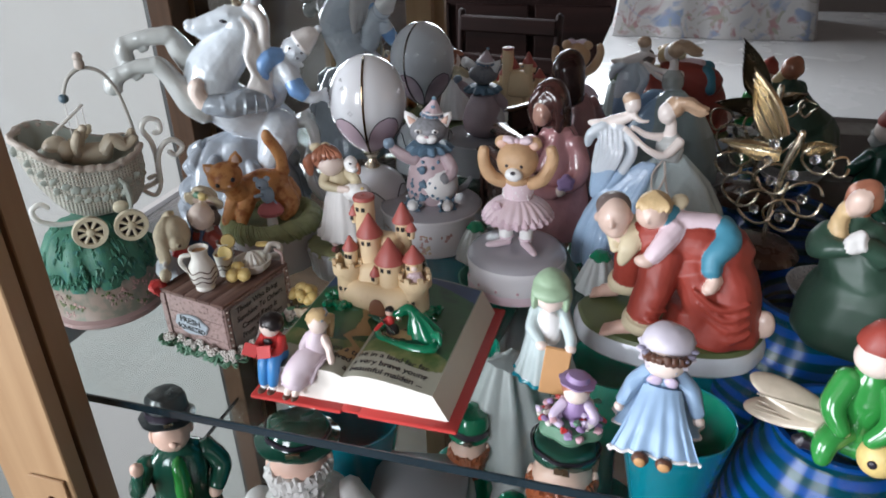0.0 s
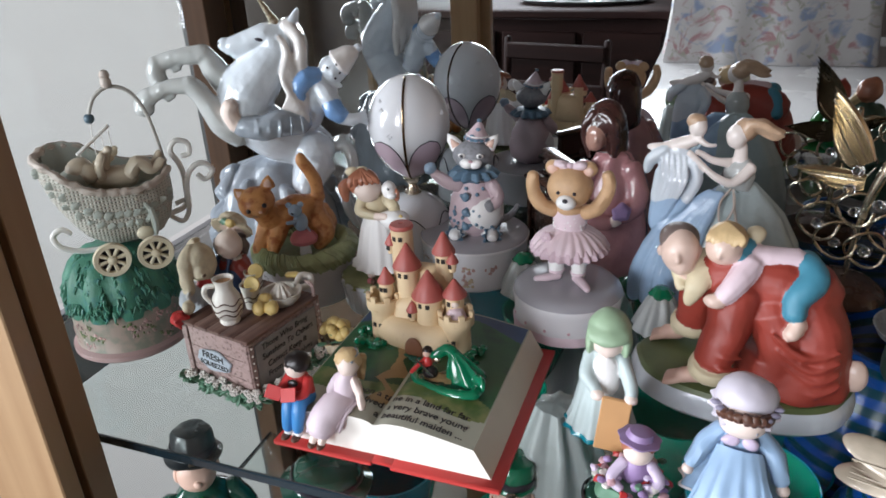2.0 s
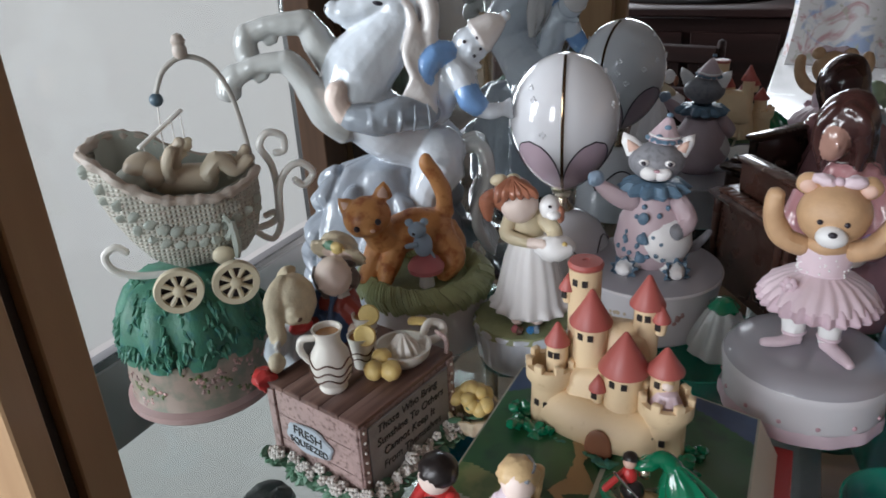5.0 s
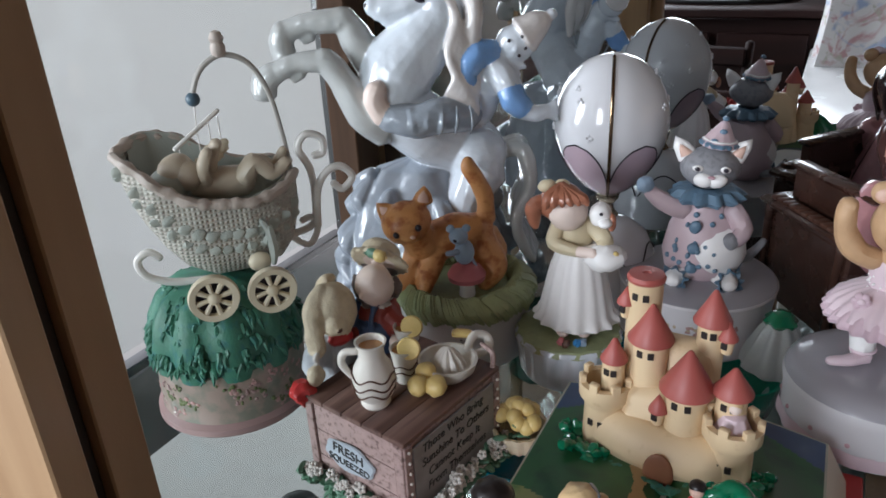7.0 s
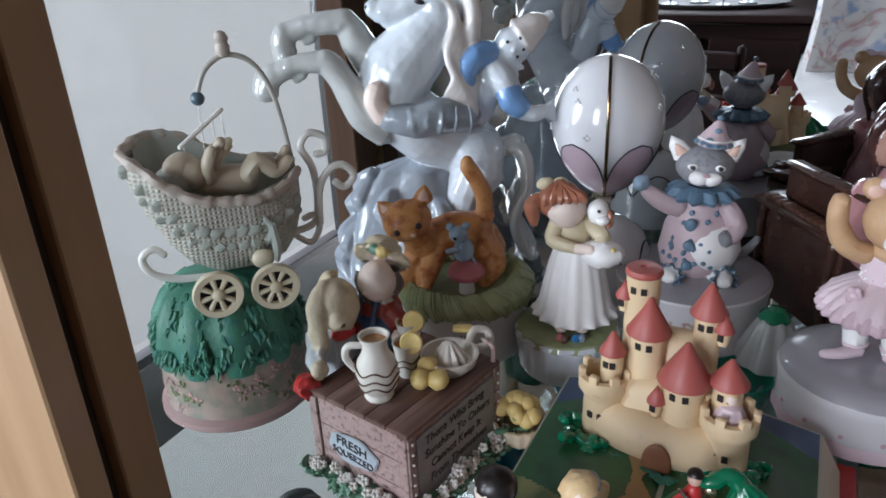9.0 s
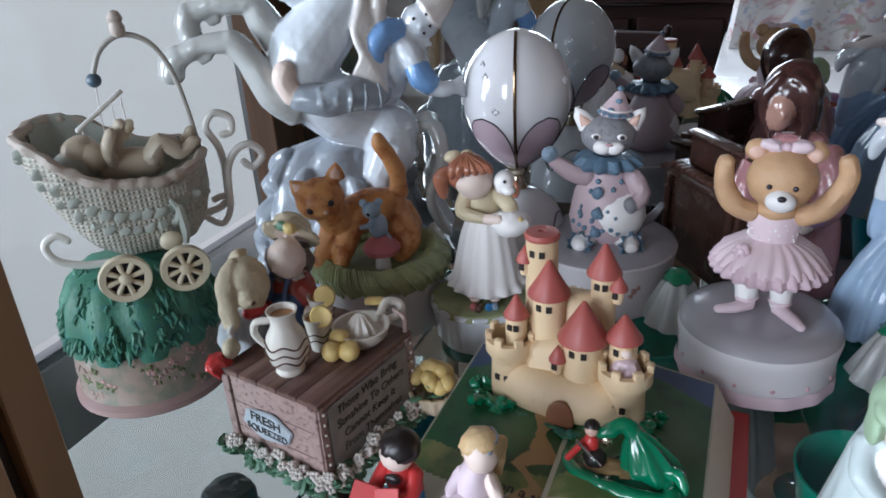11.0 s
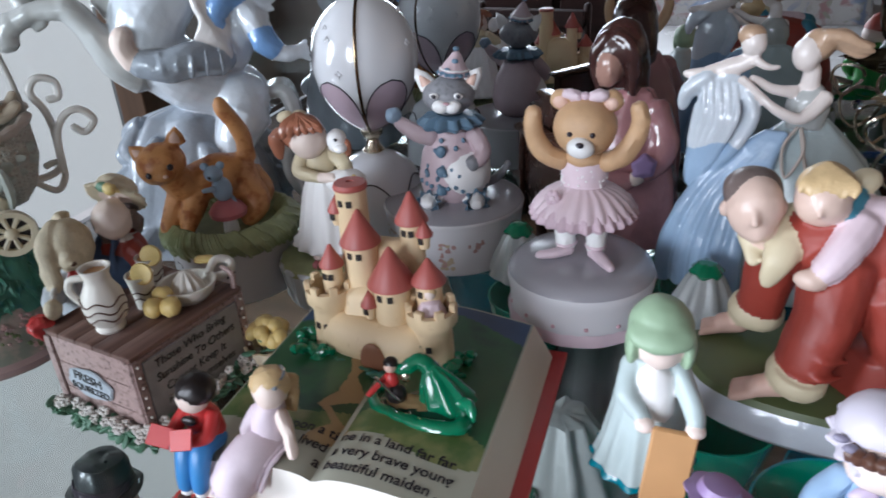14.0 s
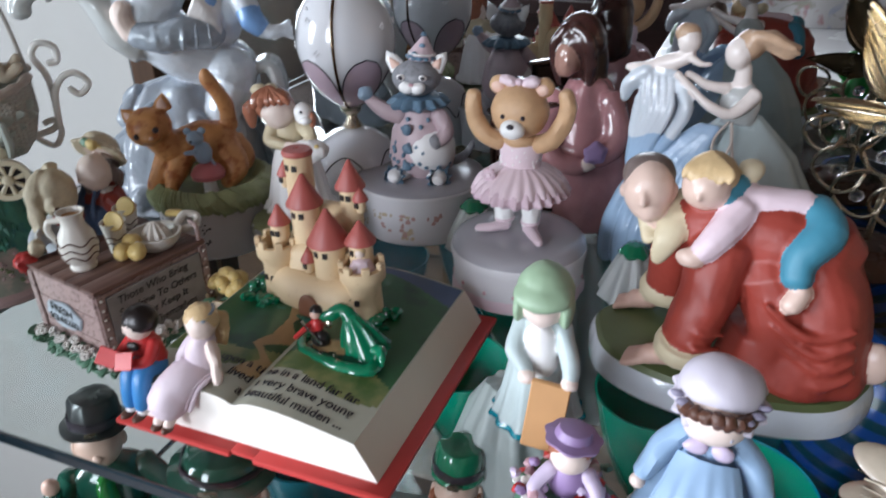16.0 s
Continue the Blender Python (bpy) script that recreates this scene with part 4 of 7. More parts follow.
def kitten_box():
    t = holder("kitten_music_box", "round white music box with an orange kitten on its grassy lid", "music box", (-0.322, 0.517, S), 27)
    music_box(t, 42, 40, "box_white", "grass_pale", 0)
    painted_sprays(t, 40.2, 12, 30, 7, ["ink"], "paw_decoration", "small black painted paw prints", size=1.2)
    k = Kit()
    for i in range(150):
        a = 2 * math.pi * i / 150
        r0 = 37 + random.uniform(-1, 1)
        k.tube([(r0 * 0.8 * math.cos(a - 0.08), r0 * 0.8 * math.sin(a - 0.08), 42), (r0 * 0.97 * math.cos(a), r0 * 0.97 * math.sin(a), 46 + random.uniform(-1, 1)), ((r0 + 6) * math.cos(a + 0.1), (r0 + 6) * math.sin(a + 0.1), 41), ((r0 + 6) * math.cos(a + 0.18), (r0 + 6) * math.sin(a + 0.18), 35 + random.uniform(-2, 2))], [2.2, 2.8, 2.4, 1.0], "grass_pale", seg=5, steps=2)
    k.part("grass_rim", t, "moulded ring of pale green grass")
    k = Kit()
    O = "kitten_orange"
    k.tube([(-24, 0, 66), (-6, 5, 71), (10, 7, 69)], [12, 13.5, 14.5], O, seg=20)
    k.tube([(-24, -3, 70), (-30, -9, 82)], [12, 10], O)
    k.ball((-32, -12, 88), (15, 13, 12.6), O, rot=(0, -18, 0), seg=26, rings=16)
    k.ball((-29, -22, 83), (6.4, 4, 4.2), O)
    for sx, ex, ez in ((-1, -42, 92), (1, -22, 99)):
        k.lathe([(0, -2), (6.8, 0), (5, 5), (0, 11.5)], O, at=(ex, -9, ez), rot=(0, 26 * sx - 18, 0), oval=0.6, seg=14)
    k.tube([(-28, -2, 62), (-33, -8, 53), (-37, -13, 45)], [8.6, 6.6, 5], O)
    k.tube([(-18, -4, 62), (-21, -12, 53), (-25, -18, 45)], [8.6, 6.6, 5], O)
    k.tube([(12, 0, 64), (19, -6, 55), (12, -12, 46)], [12, 9, 5.5], O)
    k.tube([(14, 12, 64), (20, 15, 54), (12, 13, 46)], [12, 9, 6], O)
    k.tube([(15, 9, 80), (15, 9, 92), (11, 8, 104), (6, 7, 113), (5, 7, 118)], [6.2, 5.6, 5.4, 5, 3.8], O)
    k.worn(0.9)
    k.fuse(1.0, 3)
    for sx, ex, ez in ((-1, -42, 92.5), (1, -22, 99.5)):
        k.lathe([(3.8, 0.5), (2.6, 4.2), (0, 7.6)], "skin", at=(ex, -11.4, ez), rot=(0, 26 * sx - 18, 0), oval=0.5, seg=12)
        k.ball((-31 + 6.4 * sx, -24.4, 87 + 2 * sx), 2.0, "ink", seg=10, rings=8)
    k.ball((-28, -26.0, 84.0), (1.6, 1, 1.2), "skin", seg=8, rings=6)
    k.part("kitten_figurine", t, "striped orange kitten looking down")
    k = Kit()
    k.lathe([(5, 42), (4.2, 50), (4, 56)], "bisque_white", at=(2, -18, 0), seg=16)
    k.part("toadstool_stem", t)
    k = Kit().lathe([(4, 52), (11, 53), (11.6, 56), (9, 60), (4, 63), (0, 64)], "cap_red", at=(2, -18, 0), seg=24)
    k.part("toadstool_cap", t, "rounded red toadstool cap")
    k = Kit()
    k.ball((8, -16, 74), (6, 5.4, 8), "mouse_blue")
    k.ball((5, -18, 85), (5.6, 5, 5), "mouse_blue")
    for sx in (-1, 1):
        k.ball((5 + 4.6 * sx, -17, 89.5), (2.6, 1.4, 2.6), "mouse_blue", seg=10, rings=8)
    k.ball((3, -22, 84), 1.2, "ink", seg=8, rings=6)
    k.tube([(4, -20, 76), (-2, -22, 76)], [2, 1.4], "mouse_blue")
    k.tube([(12, -15, 70), (15, -18, 64), (14, -20, 58)], [1, 0.9, 0.6], "mouse_blue", seg=6)
    k.v = [(x - 7, y - 2, z - 4) for x, y, z in k.v]
    k.part("mouse_figurine", t, "small pale blue mouse")


def white_girl():
    t = holder("girl_on_grass_base", "china girl in white dress holding a puppy on grass", "figurine", (-0.252, 0.512, S), 18)
    Kit().lathe([(0, 0), (26, 0, 0), (28, 4, 0.5), (29, 17, 0.8), (31, 25, 0.4), (30, 27), (0, 27)], "porcelain", ripple=22, seg=88).part("base", t, "white fluted base")
    k = Kit()
    k.lathe([(31, 24.5), (29, 28), (15, 30.5), (0, 31)], "grass_pale", ripple=17, depth=0.7, seg=68)
    k.part("grass_top", t)
    k = Kit()
    for x, y, key in ((-4, -22, "cap_red"), (-1, -24, "brown_shoe"), (5, -23, "blue_bright"), (8, -22, "mouse_blue")):
        k.ball((x, y, 31), 2.4, key, lumps=1, freq=0.6, seg=10, rings=8)
    k.part("flowers", t, "tiny red and blue flowers")
    k = Kit()
    k.lathe([(20, 34, 0), (22.5, 36, 1.6), (22, 38, 1.4), (19.6, 41, 0.3), (18, 50, 0.45), (14.4, 66, 0.3), (9.4, 80, 0.1), (0, 81)], "bisque_white", at=(4, 0, 0), ripple=15, seg=90, oval=0.9)
    for x in (-3, 8):
        k.ball((x, -12, 33), (4, 6, 2.8), "skin_pale")
    k.lathe([(9, 78), (10.5, 84), (9.5, 91), (5, 95), (0, 96)], "cream", at=(2, 0, 0), oval=0.8)
    k.tube([(-6, -2, 90), (-8, -8, 82), (3, -14, 80)], [4.6, 4.2, 3], "cream")
    k.tube([(10, -2, 90), (17, -8, 84), (15, -13, 80)], [4.6, 4.2, 3], "cream")
    k.tube([(3, -14, 80), (12, -17, 80)], [3, 2.6], "skin_pale")
    k.ball((17, -13, 77), (11, 8, 7), "bisque_white", lumps=1.4, freq=0.3)
    k.ball((22, -17, 80), 2, "lemon", seg=8, rings=6)
    k.ball((-2, -5, 98.5), (10.4, 9.6, 10.4), "skin_pale", seg=22, rings=14)
    k.ball((-5, -1, 101.4), (12, 11, 11), "hair_auburn", seg=22, rings=14, lumps=1.2, freq=0.25)
    for i in range(6):
        k.tube([(-6, -5, 111), (-12 + 3.4 * i, -12, 107.6), (-13 + 4.0 * i, -14, 103.4 + 0.5 * i)], [3.6, 3.2, 1.4], "hair_auburn", seg=8)
    k.tube([(-13, 0, 101), (-19, -3, 99), (-18, -5, 90)], [5, 5.4, 2], "hair_auburn")
    for sx in (-1, 1):
        k.ball((-9 + 4.2 * sx, -3, 111.5), (4.6, 3, 3), "cream", rot=(0, 24 * sx, 0))
    k.ball((14, -9, 98.5), (5.4, 5, 6.6), "bisque_white")
    k.ball((16, -13, 95.5), (3.4, 3.6, 2.6), "bisque_white")
    k.ball((19.5, -11, 95), (2, 2.4, 5), "hair_auburn")
    k.ball((14, -14, 100.6), 0.9, "ink", seg=6, rings=5)
    k.worn(0.7)
    k.v = [(x * 1.06, y * 1.06, 31 + 1.06 * (z - 31)) for x, y, z in k.v]
    k.part("girl_figurine", t, "girl with auburn hair and white flounced dress")


def pram():
    t = holder("pram_music_box", "wicker pram with a sleeping baby on a grassy round music box", "music box", (-0.424, 0.410, S), 49)
    Kit().lathe([(0, 0), (42, 0), (43, 1.5), (43, 5), (41, 8), (40.8, 22), (40, 36), (0, 37)], "earth", at=(4, -2, 0), seg=60).part("base", t, "brown painted base with faded flowers")
    Kit().lathe([(43, 0.2), (44.4, 1.6), (44.2, 5), (41.5, 7.4)], "base_mauve", at=(4, -2, 0), seg=60).part("foot_rim", t, "dull mauve rim")
    painted_sprays(t, 41.0, 10, 30, 46, ["spray_rose", "base_mauve", "moss"], "flower_decoration", "worn rose painted flowers", at=(4, -2), size=1.7)
    k = Kit()
    k.lathe([(40, 32), (41.5, 44), (38, 60), (32, 71), (22, 77), (0, 79)], "grass_green", at=(4, -2, 0), ripple=11, depth=1.6, seg=66)
    for i in range(420):
        a = random.uniform(0, 2 * math.pi)
        u = random.random()
        r0, z0 = np.interp(u, [0, 0.4, 0.8, 1], [40, 40.5, 33, 23]), np.interp(u, [0, 0.4, 0.8, 1], [40, 50, 69, 77])
        c, s_ = math.cos(a), math.sin(a)
        l = random.uniform(4, 8)
        k.tube([(4 + r0 * c, r0 * s_ - 2, z0), (4 + (r0 + 2) * c + random.uniform(-1, 1), (r0 + 2) * s_ - 2 + random.uniform(-1, 1), z0 - l * 0.4), (4 + (r0 + 2.2) * c + random.uniform(-2, 2), (r0 + 2.2) * s_ - 2 + random.uniform(-2, 2), z0 - l)], [1.5, 1.3, 0.4], "grass_green", seg=5, steps=1)
    k.part("grass_mound", t, "mound of moulded dark green grass")
    for cx, cz in ((0, 80), (29, 78)):
        w = Kit()
        w.lathe([(9.2, -2), (12.2, -2.4), (12.8, 0), (12.2, 2.4), (9.2, 2), (8.8, 0), (9.2, -2)], "ivory", at=(cx, -37, cz), rot=(90, 0, 0), seg=32)
        rim = w.part("wheel", t, "cream spoked wheel")
        sp = Kit()
        for i in range(8):
            a = 2 * math.pi * i / 8 + 0.2
            sp.tube([(cx + 2 * math.cos(a), -37.4, cz + 2 * math.sin(a)), (cx + 9.2 * math.cos(a), -37.4, cz + 9.2 * math.sin(a))], [1.0, 1.6], "ivory", seg=7, steps=1)
        sp.ball((cx, -38, cz), (3.4, 2.6, 3.4), "ivory", seg=14, rings=8)
        sp.part("spokes", rim)
        # flat black disc in place of the shade between the spokes
        Kit().lathe([(0, 0), (9.2, 0), (9.2, 0.8), (0, 0.8)], "ink", at=(cx, -35.0, cz), rot=(90, 0, 0), seg=24).part("wheel_back", rim, "black disc standing for the shaded hollow behind the spokes")
    # wicker body, lofted along its length; the hood's far side stands higher
    k = Kit()
    rows = []
    N = 56
    for i in range(N + 1):
        x = -33 + 86 * i / N
        bottom = np.interp(x, [-33, -29, -25, -17, -9, 5, 25, 40, 48, 53], [140, 124, 113, 98, 87, 79, 79, 82, 91, 107])
        near = np.interp(x, [-33, -26, -15, -4, 6, 28, 44, 53], [150, 146, 136, 128, 125, 122, 125, 129])
        far = np.interp(x, [-33, -24, -14, -2, 12, 28, 53], [148, 151, 151, 147, 137, 130, 131])
        half = np.interp(x, [-33, -28, -18, 0, 25, 40, 49, 53], [7, 15, 23, 27, 26, 21, 13, 7])
        row = []
        for j in range(33):
            a = math.pi * j / 32
            d = math.cos(a)
            top = near * (1 + d) / 2 + far * (1 - d) / 2
            row.append((x, -half * (abs(d) ** 0.8) * (1 if d > 0 else -1), top - (top - bottom) * (math.sin(a) ** 0.62)))
        rows.append(row)
    k.grid(rows, "wicker", closed=False)
    k.part("basket", t, "grey woven wicker body", sharp=80)
    k = Kit()
    inner = [[(p[0] * 0.95, p[1] * 0.92, max(p[2] + 3, 104)) for p in r] for r in rows[3:-2]]
    k.grid(inner, "lining", closed=False)
    k.part("lining", t, "pale green quilted lining")
    fr = Kit()
    for side in (0, -1):
        fr.tube([(p[0], p[1] * 1.02, p[2] + 0.6) for p in (rows[i][side] for i in range(0, N + 1, 2))], [2.7 + 0.6 * math.sin(i * 1.9) for i in range(0, N + 1, 2)], "frill", seg=9, steps=2)
    for r, w in ((2, 3.9), (4, 3.3)):
        for i in range(1 + r % 2, N - 1, 4):
            p, q = rows[i][r], rows[i][r + 1]
            n = Vector((0, p[1], 0)).normalized() if abs(p[1]) > 1 else Vector((-1, 0, 0))
            fr.ball((p[0], p[1] + 0.2 * n.y, p[2]), (w, 0.9, w * 0.72), "wicker" if r == 5 else "lining", rot=(0, -18, 0), lumps=0.8, freq=0.5, seg=10, rings=7)
    fr.worn(0.7, 0.2)
    tagged(fr.part("frill", t, "brown-grey gathered frill round the rim"), kind="stuff")
    k = Kit()
    k.tube([(31, -25, 100), (33, -26, 106), (30, -26, 112)], [2, 2, 1.4], "lining", seg=7)
    k.tube([(33, -26, 108), (34, -26.6, 96), (33, -26.4, 88)], [2.2, 2.6, 1.6], "lining", seg=7)
    k.ball((26, -25.5, 90), (6, 3, 5.4), "ivory")
    k.part("bow", t, "pale bow and rosette")
    k = Kit()
    W = "wire_white"
    k.tube([(46, -2, 92), (60, -2, 96), (63, -2, 112), (62, -2, 128), (57, -2, 140), (62, -2, 147), (70, -2, 144), (70, -2, 136), (65, -2, 135)], 2.1, W, seg=9)
    k.tube([(62, -6, 96), (64, -6, 116), (70, -6, 126), (78, -6, 128), (84, -6, 121), (78, -6, 115), (73, -6, 119)], 2.1, W, seg=9)
    k.tube([(46, -2, 92), (56, -2, 84), (62, -2, 92), (60, -2, 100), (54, -2, 99)], 1.9, W, seg=9)
    k.part("handle_scroll", t, "white scrolled wire handle")
    Kit().tube([(-2, -8, 78), (-18, -8, 80), (-30, -8, 86), (-33, -8, 95), (-27, -8, 99), (-22, -8, 95)], 2.1, W, seg=9).part("rear_scroll", t, "white scrolled wire spring")
    Kit().tube([(52, 0, 130), (50, 0, 150), (46, 0, 172), (38, 0, 187), (26, 0, 192), (15, 0, 186), (9, 0, 174)], 1.4, "wire_grey", seg=8).part("mobile_arch", t, "thin curved wire arch")
    Kit().lathe([(2, 0), (3.6, 2), (3.8, 5), (3, 7), (3.8, 9), (2.4, 12), (0, 13)], "frill", at=(25, 0, 191), seg=16).part("finial", t, "small brown-grey finial")
    Kit().ball((9, 0, 172), 3.6, "bead_blue").part("bead", t, "dark blue bead")
    k = Kit()
    k.tube([(9, 0, 169), (8, 0, 156)], 0.4, W, seg=5, steps=1)
    k.tube([(-4, -7, 150), (20, 5, 164)], 1.3, W, seg=7)
    for x, z, l, r in ((-2, 150, 9, 3.2), (8, 156, 14, 4.4), (14, 160, 12, 4.8), (19, 162, 12, 3.4)):
        k.tube([(x, 0, z), (x, 0, z - l)], 0.35, W, seg=5, steps=1)
        k.ball((x, 0, z - l - r), (r, r * 0.6, r * 1.1), "ivory", lumps=1.6, freq=0.4, seg=12, rings=8)
    k.part("mobile", t, "tiny mobile with hanging toys")
    k = Kit()
    k.ball((-8, -2, 128), (15, 13, 9), "lining", rot=(0, -30, 0), lumps=1, freq=0.3)
    k.ball((-4, -5, 134), (9.5, 9, 9), "baby_bisque")
    k.ball((0, -8, 132), (8, 7.4, 8), "baby_bisque")
    k.tube([(6, -4, 126), (18, -4, 124), (28, -4, 124)], [8.5, 9, 8], "baby_bisque", seg=14)
    k.tube([(9, -10, 128), (8, -14, 136), (12, -13, 144)], [3.6, 3.2, 2.6], "baby_bisque")
    k.tube([(12, -4, 130), (14, -8, 140), (17, -9, 147)], [3.6, 3.2, 3], "baby_bisque")
    k.tube([(27, -8, 126), (34, -10, 134), (42, -10, 127), (50, -9, 132)], [5.6, 5, 4, 3], "baby_bisque")
    k.tube([(28, 0, 126), (36, -2, 131), (44, -4, 128), (50, -3, 136)], [5.6, 4.8, 3.8, 2.6], "baby_bisque")
    k.worn(0.8)
    k.v = [(x - 1, y, z + 4.5) for x, y, z in k.v]
    k.part("baby_figurine", t, "ivory baby lying on its back")


def lemonade_stand():
    t = holder("lemonade_stand", "brown crate lemonade stand with pitcher, cups and two dolls behind it", "figurine", (-0.298, 0.402, S), -11)
    Kit().box((0, 0, 24), (60, 70, 42), "crate_pink", bevel=1.2).part("crate", t, "pink-brown weathered crate")
    for i in range(5):
        Kit().box((-25 + 12.5 * i, 0, 46.5), (12.1, 71.5, 3), "crate_top", bevel=0.5).part("top_plank", t)
    # front frame with corner straps and studs
    for x in (-28, 28):
        Kit().box((x, -35.4, 24), (5, 2, 42), "crate_pink", bevel=0.5).part("front_stile", t)
    for y in (-33, 33):
        Kit().box((30.6, y, 24), (1.6, 5, 42), "crate_pink", bevel=0.5).part("side_stile", t)
    k = Kit()
    for y in (-33, 33):
        for i in range(7):
            k.ball((31.6, y, 8 + 5.6 * i), 0.8, "blossom", seg=6, rings=5)
    tagged(k.part("studs", t, "row of tiny pale studs"), kind="stuff")
    for z in (9, 24, 39):
        Kit().box((0, -35.0, z), (50, 1.0, 13.6), "crate_pink", bevel=0.4).part("front_board", t)
    sign = Kit()
    sign.lathe([(0, -0.8), (15.2, -0.8), (16, 0), (15.2, 0.8), (0, 0.8)], "sign_blue", at=(-3, -36.4, 24), rot=(90, 0, 0), oval=0.52, seg=28, ripple=6, depth=0.9)
    sg = sign.part("sign", t, "pale blue painted sign")
    text_mesh("sign_text", "FRESH", 0.0072, "slate_ink", sg, pose(-0.003, -0.0374, 0.0272, 90, 4, 0))
    text_mesh("sign_text", "SQUEEZED", 0.0054, "slate_ink", sg, pose(-0.003, -0.0374, 0.0208, 90, 2, 0))
    Kit().box((30.8, 0, 24), (1.2, 60, 36), "slate", bevel=0.4).part("slate_board", t, "grey slate panel with carved words")
    for i, words in enumerate(("Those Who Bring", "Sunshine To Others", "Cannot Keep It", "From Themselves")):
        text_mesh("slate_text", words, 0.0062, "slate_ink", t, pose(0.0316, -0.002 + 0.002 * (i % 2), 0.0375 - 0.0074 * i, 90, 0, 90), "dark carved words", 0.0001, 0.15)
    Kit().tube([(29, 33, 48), (29, 33, 56), (22, 34, 58)], [1.4, 1.4, 1.0], "crate_pink", seg=7).part("corner_peg", t)
    # garland of leaves and blossom
    k, fl = Kit(), Kit()
    for i in range(260):
        u = random.random() * 2
        if u < 1:
            x, y = -34 + 68 * u, -40 + random.uniform(-3, 3)
        else:
            x, y = 36 + random.uniform(-3, 3), -40 + 76 * (u - 1)
        z = random.uniform(2, 8)
        k.ball((x, y, z), (4.6, 2.2, 1.3), "leaf_green", rot=(random.uniform(-50, 50), random.uniform(-50, 50), random.uniform(0, 360)), seg=8, rings=5)
        if i % 2 == 0:
            z += random.uniform(2, 5)
            for q in range(5):
                a = q * 1.257
                fl.ball((x + 1.5 * math.cos(a), y + 1.2 * math.sin(a), z + 0.8 * math.sin(a)), 1.15, "blossom", seg=6, rings=5)
    tagged(k.part("garland_leaves", t, "grey-green leaf garland round the foot"), kind="stuff")
    tagged(fl.part("garland_blossom", t, "small white blossoms in the garland"), kind="stuff")
    # pitcher
    k = Kit()
    k.lathe([(0, 48), (7, 48), (8, 49.4), (7.2, 51.6), (10.4, 55), (11.6, 61), (10.2, 68), (7, 73), (6.6, 77), (8.4, 81), (7.4, 81), (6, 77)], "stoneware", at=(2, -21, 0), seg=32)
    k.v = [(2 + 0.86 * (x - 2), -21 + 0.86 * (y + 21), z) for x, y, z in k.v]
    pt = k.part("pitcher", t, "cream stoneware pitcher with wavy brown lines")
    k = Kit()
    for z, r in ((57, 9.5), (61, 10.1), (65, 9.5)):
        pts = [(2 + (r + 0.1) * math.cos(a), -21 + (r + 0.1) * math.sin(a), z + 1.3 * math.sin(5 * a)) for a in np.linspace(0, 2 * math.pi, 49)]
        Kit().tube(pts, 0.4, "brown_shoe", seg=5, steps=1).part("wavy_line", pt)
    Kit().tube([(-3, -25, 76), (-8, -28, 75), (-9.6, -28.6, 69), (-5.6, -27, 63)], [1.6, 1.8, 1.8, 1.4], "stoneware").part("pitcher_handle", pt)
    Kit().lathe([(0, 78.4), (5.9, 78.4)], "juice", at=(2, -21, 0)).part("juice", pt, "brown lemonade")
    for x, y in ((1, 1), (-11, 17)):
        c = Kit().lathe([(0, 48), (4.6, 48), (5.0, 53), (6.2, 62), (7.0, 66), (6.2, 66), (5.4, 62)], "stoneware", at=(x, y, 0), seg=26).part("cup", t, "cream beaker of lemonade")
        Kit().lathe([(0, 64.4), (5.9, 64.4)], "juice", at=(x, y, 0), seg=24).part("juice", c, "brown lemonade")
        Kit().lathe([(0, -1), (5, -1), (5.6, 0), (5, 1), (0, 1)], "lemon", at=(x + 5, y - 2, 68), rot=(70, 30, 20), seg=20).part("lemon_slice", c, "yellow lemon slice")
        k = Kit()
        for z, r in ((54, 5.4), (57.5, 5.8)):
            Kit().tube([(x + r * math.cos(a), y + r * math.sin(a), z + 0.9 * math.sin(4 * a)) for a in np.linspace(0, 2 * math.pi, 33)], 0.35, "brown_shoe", seg=5, steps=1).part("wavy_line", c)
    j = Kit().lathe([(0, 48), (9, 48), (13, 52), (14.5, 57), (13.2, 57), (11, 53), (8, 52)], "stoneware", at=(15, 16, 0), seg=30).part("juicer", t, "cream ribbed lemon juicer")
    Kit().lathe([(9, 51, 0.9), (6.5, 57, 0.9), (3, 62, 0.4), (0, 63.5)], "stoneware", at=(15, 16, 0), ripple=10, seg=60).part("juicer_cone", j)
    Kit().tube([(17, 29, 56), (16, 36, 60), (20, 41, 58), (24, 37, 55), (21, 30, 54)], 2.2, "stoneware").part("juicer_handle", j)
    Kit().box((10, 34, 60), (10, 5, 4), "lemon", (0, 0, 30), 1.2).part("lemon_peel", j, "strip of lemon peel")
    for x, y, z in ((14, -5, 54), (21, -1, 54), (12, 3, 56)):
        Kit().ball((x, y, z - 0.8), (5.8, 5.0, 5.0), "lemon", rot=(0, 20, x * 9), lumps=0.8, freq=0.3).part("lemon", t)
    # basket of lemons at the foot
    b = Kit().lathe([(0, 2), (10, 2), (13, 8), (14.5, 14), (13, 14), (11, 8)], "straw", at=(40, 40, 0), ripple=16, depth=0.5, seg=64).part("lemon_basket", t, "straw basket heaped with lemons")
    for i in range(14):
        a = i * 2.4
        rr = 10.5 * math.sqrt((i % 7) / 7)
        Kit().ball((40 + rr * math.cos(a), 40 + rr * math.sin(a), 18 + 6 * (1 - rr / 11) + random.uniform(-1, 2)), (4.6, 4, 4), "lemon", rot=(0, 30, i * 50)).part("lemon", b)
    k = Kit()
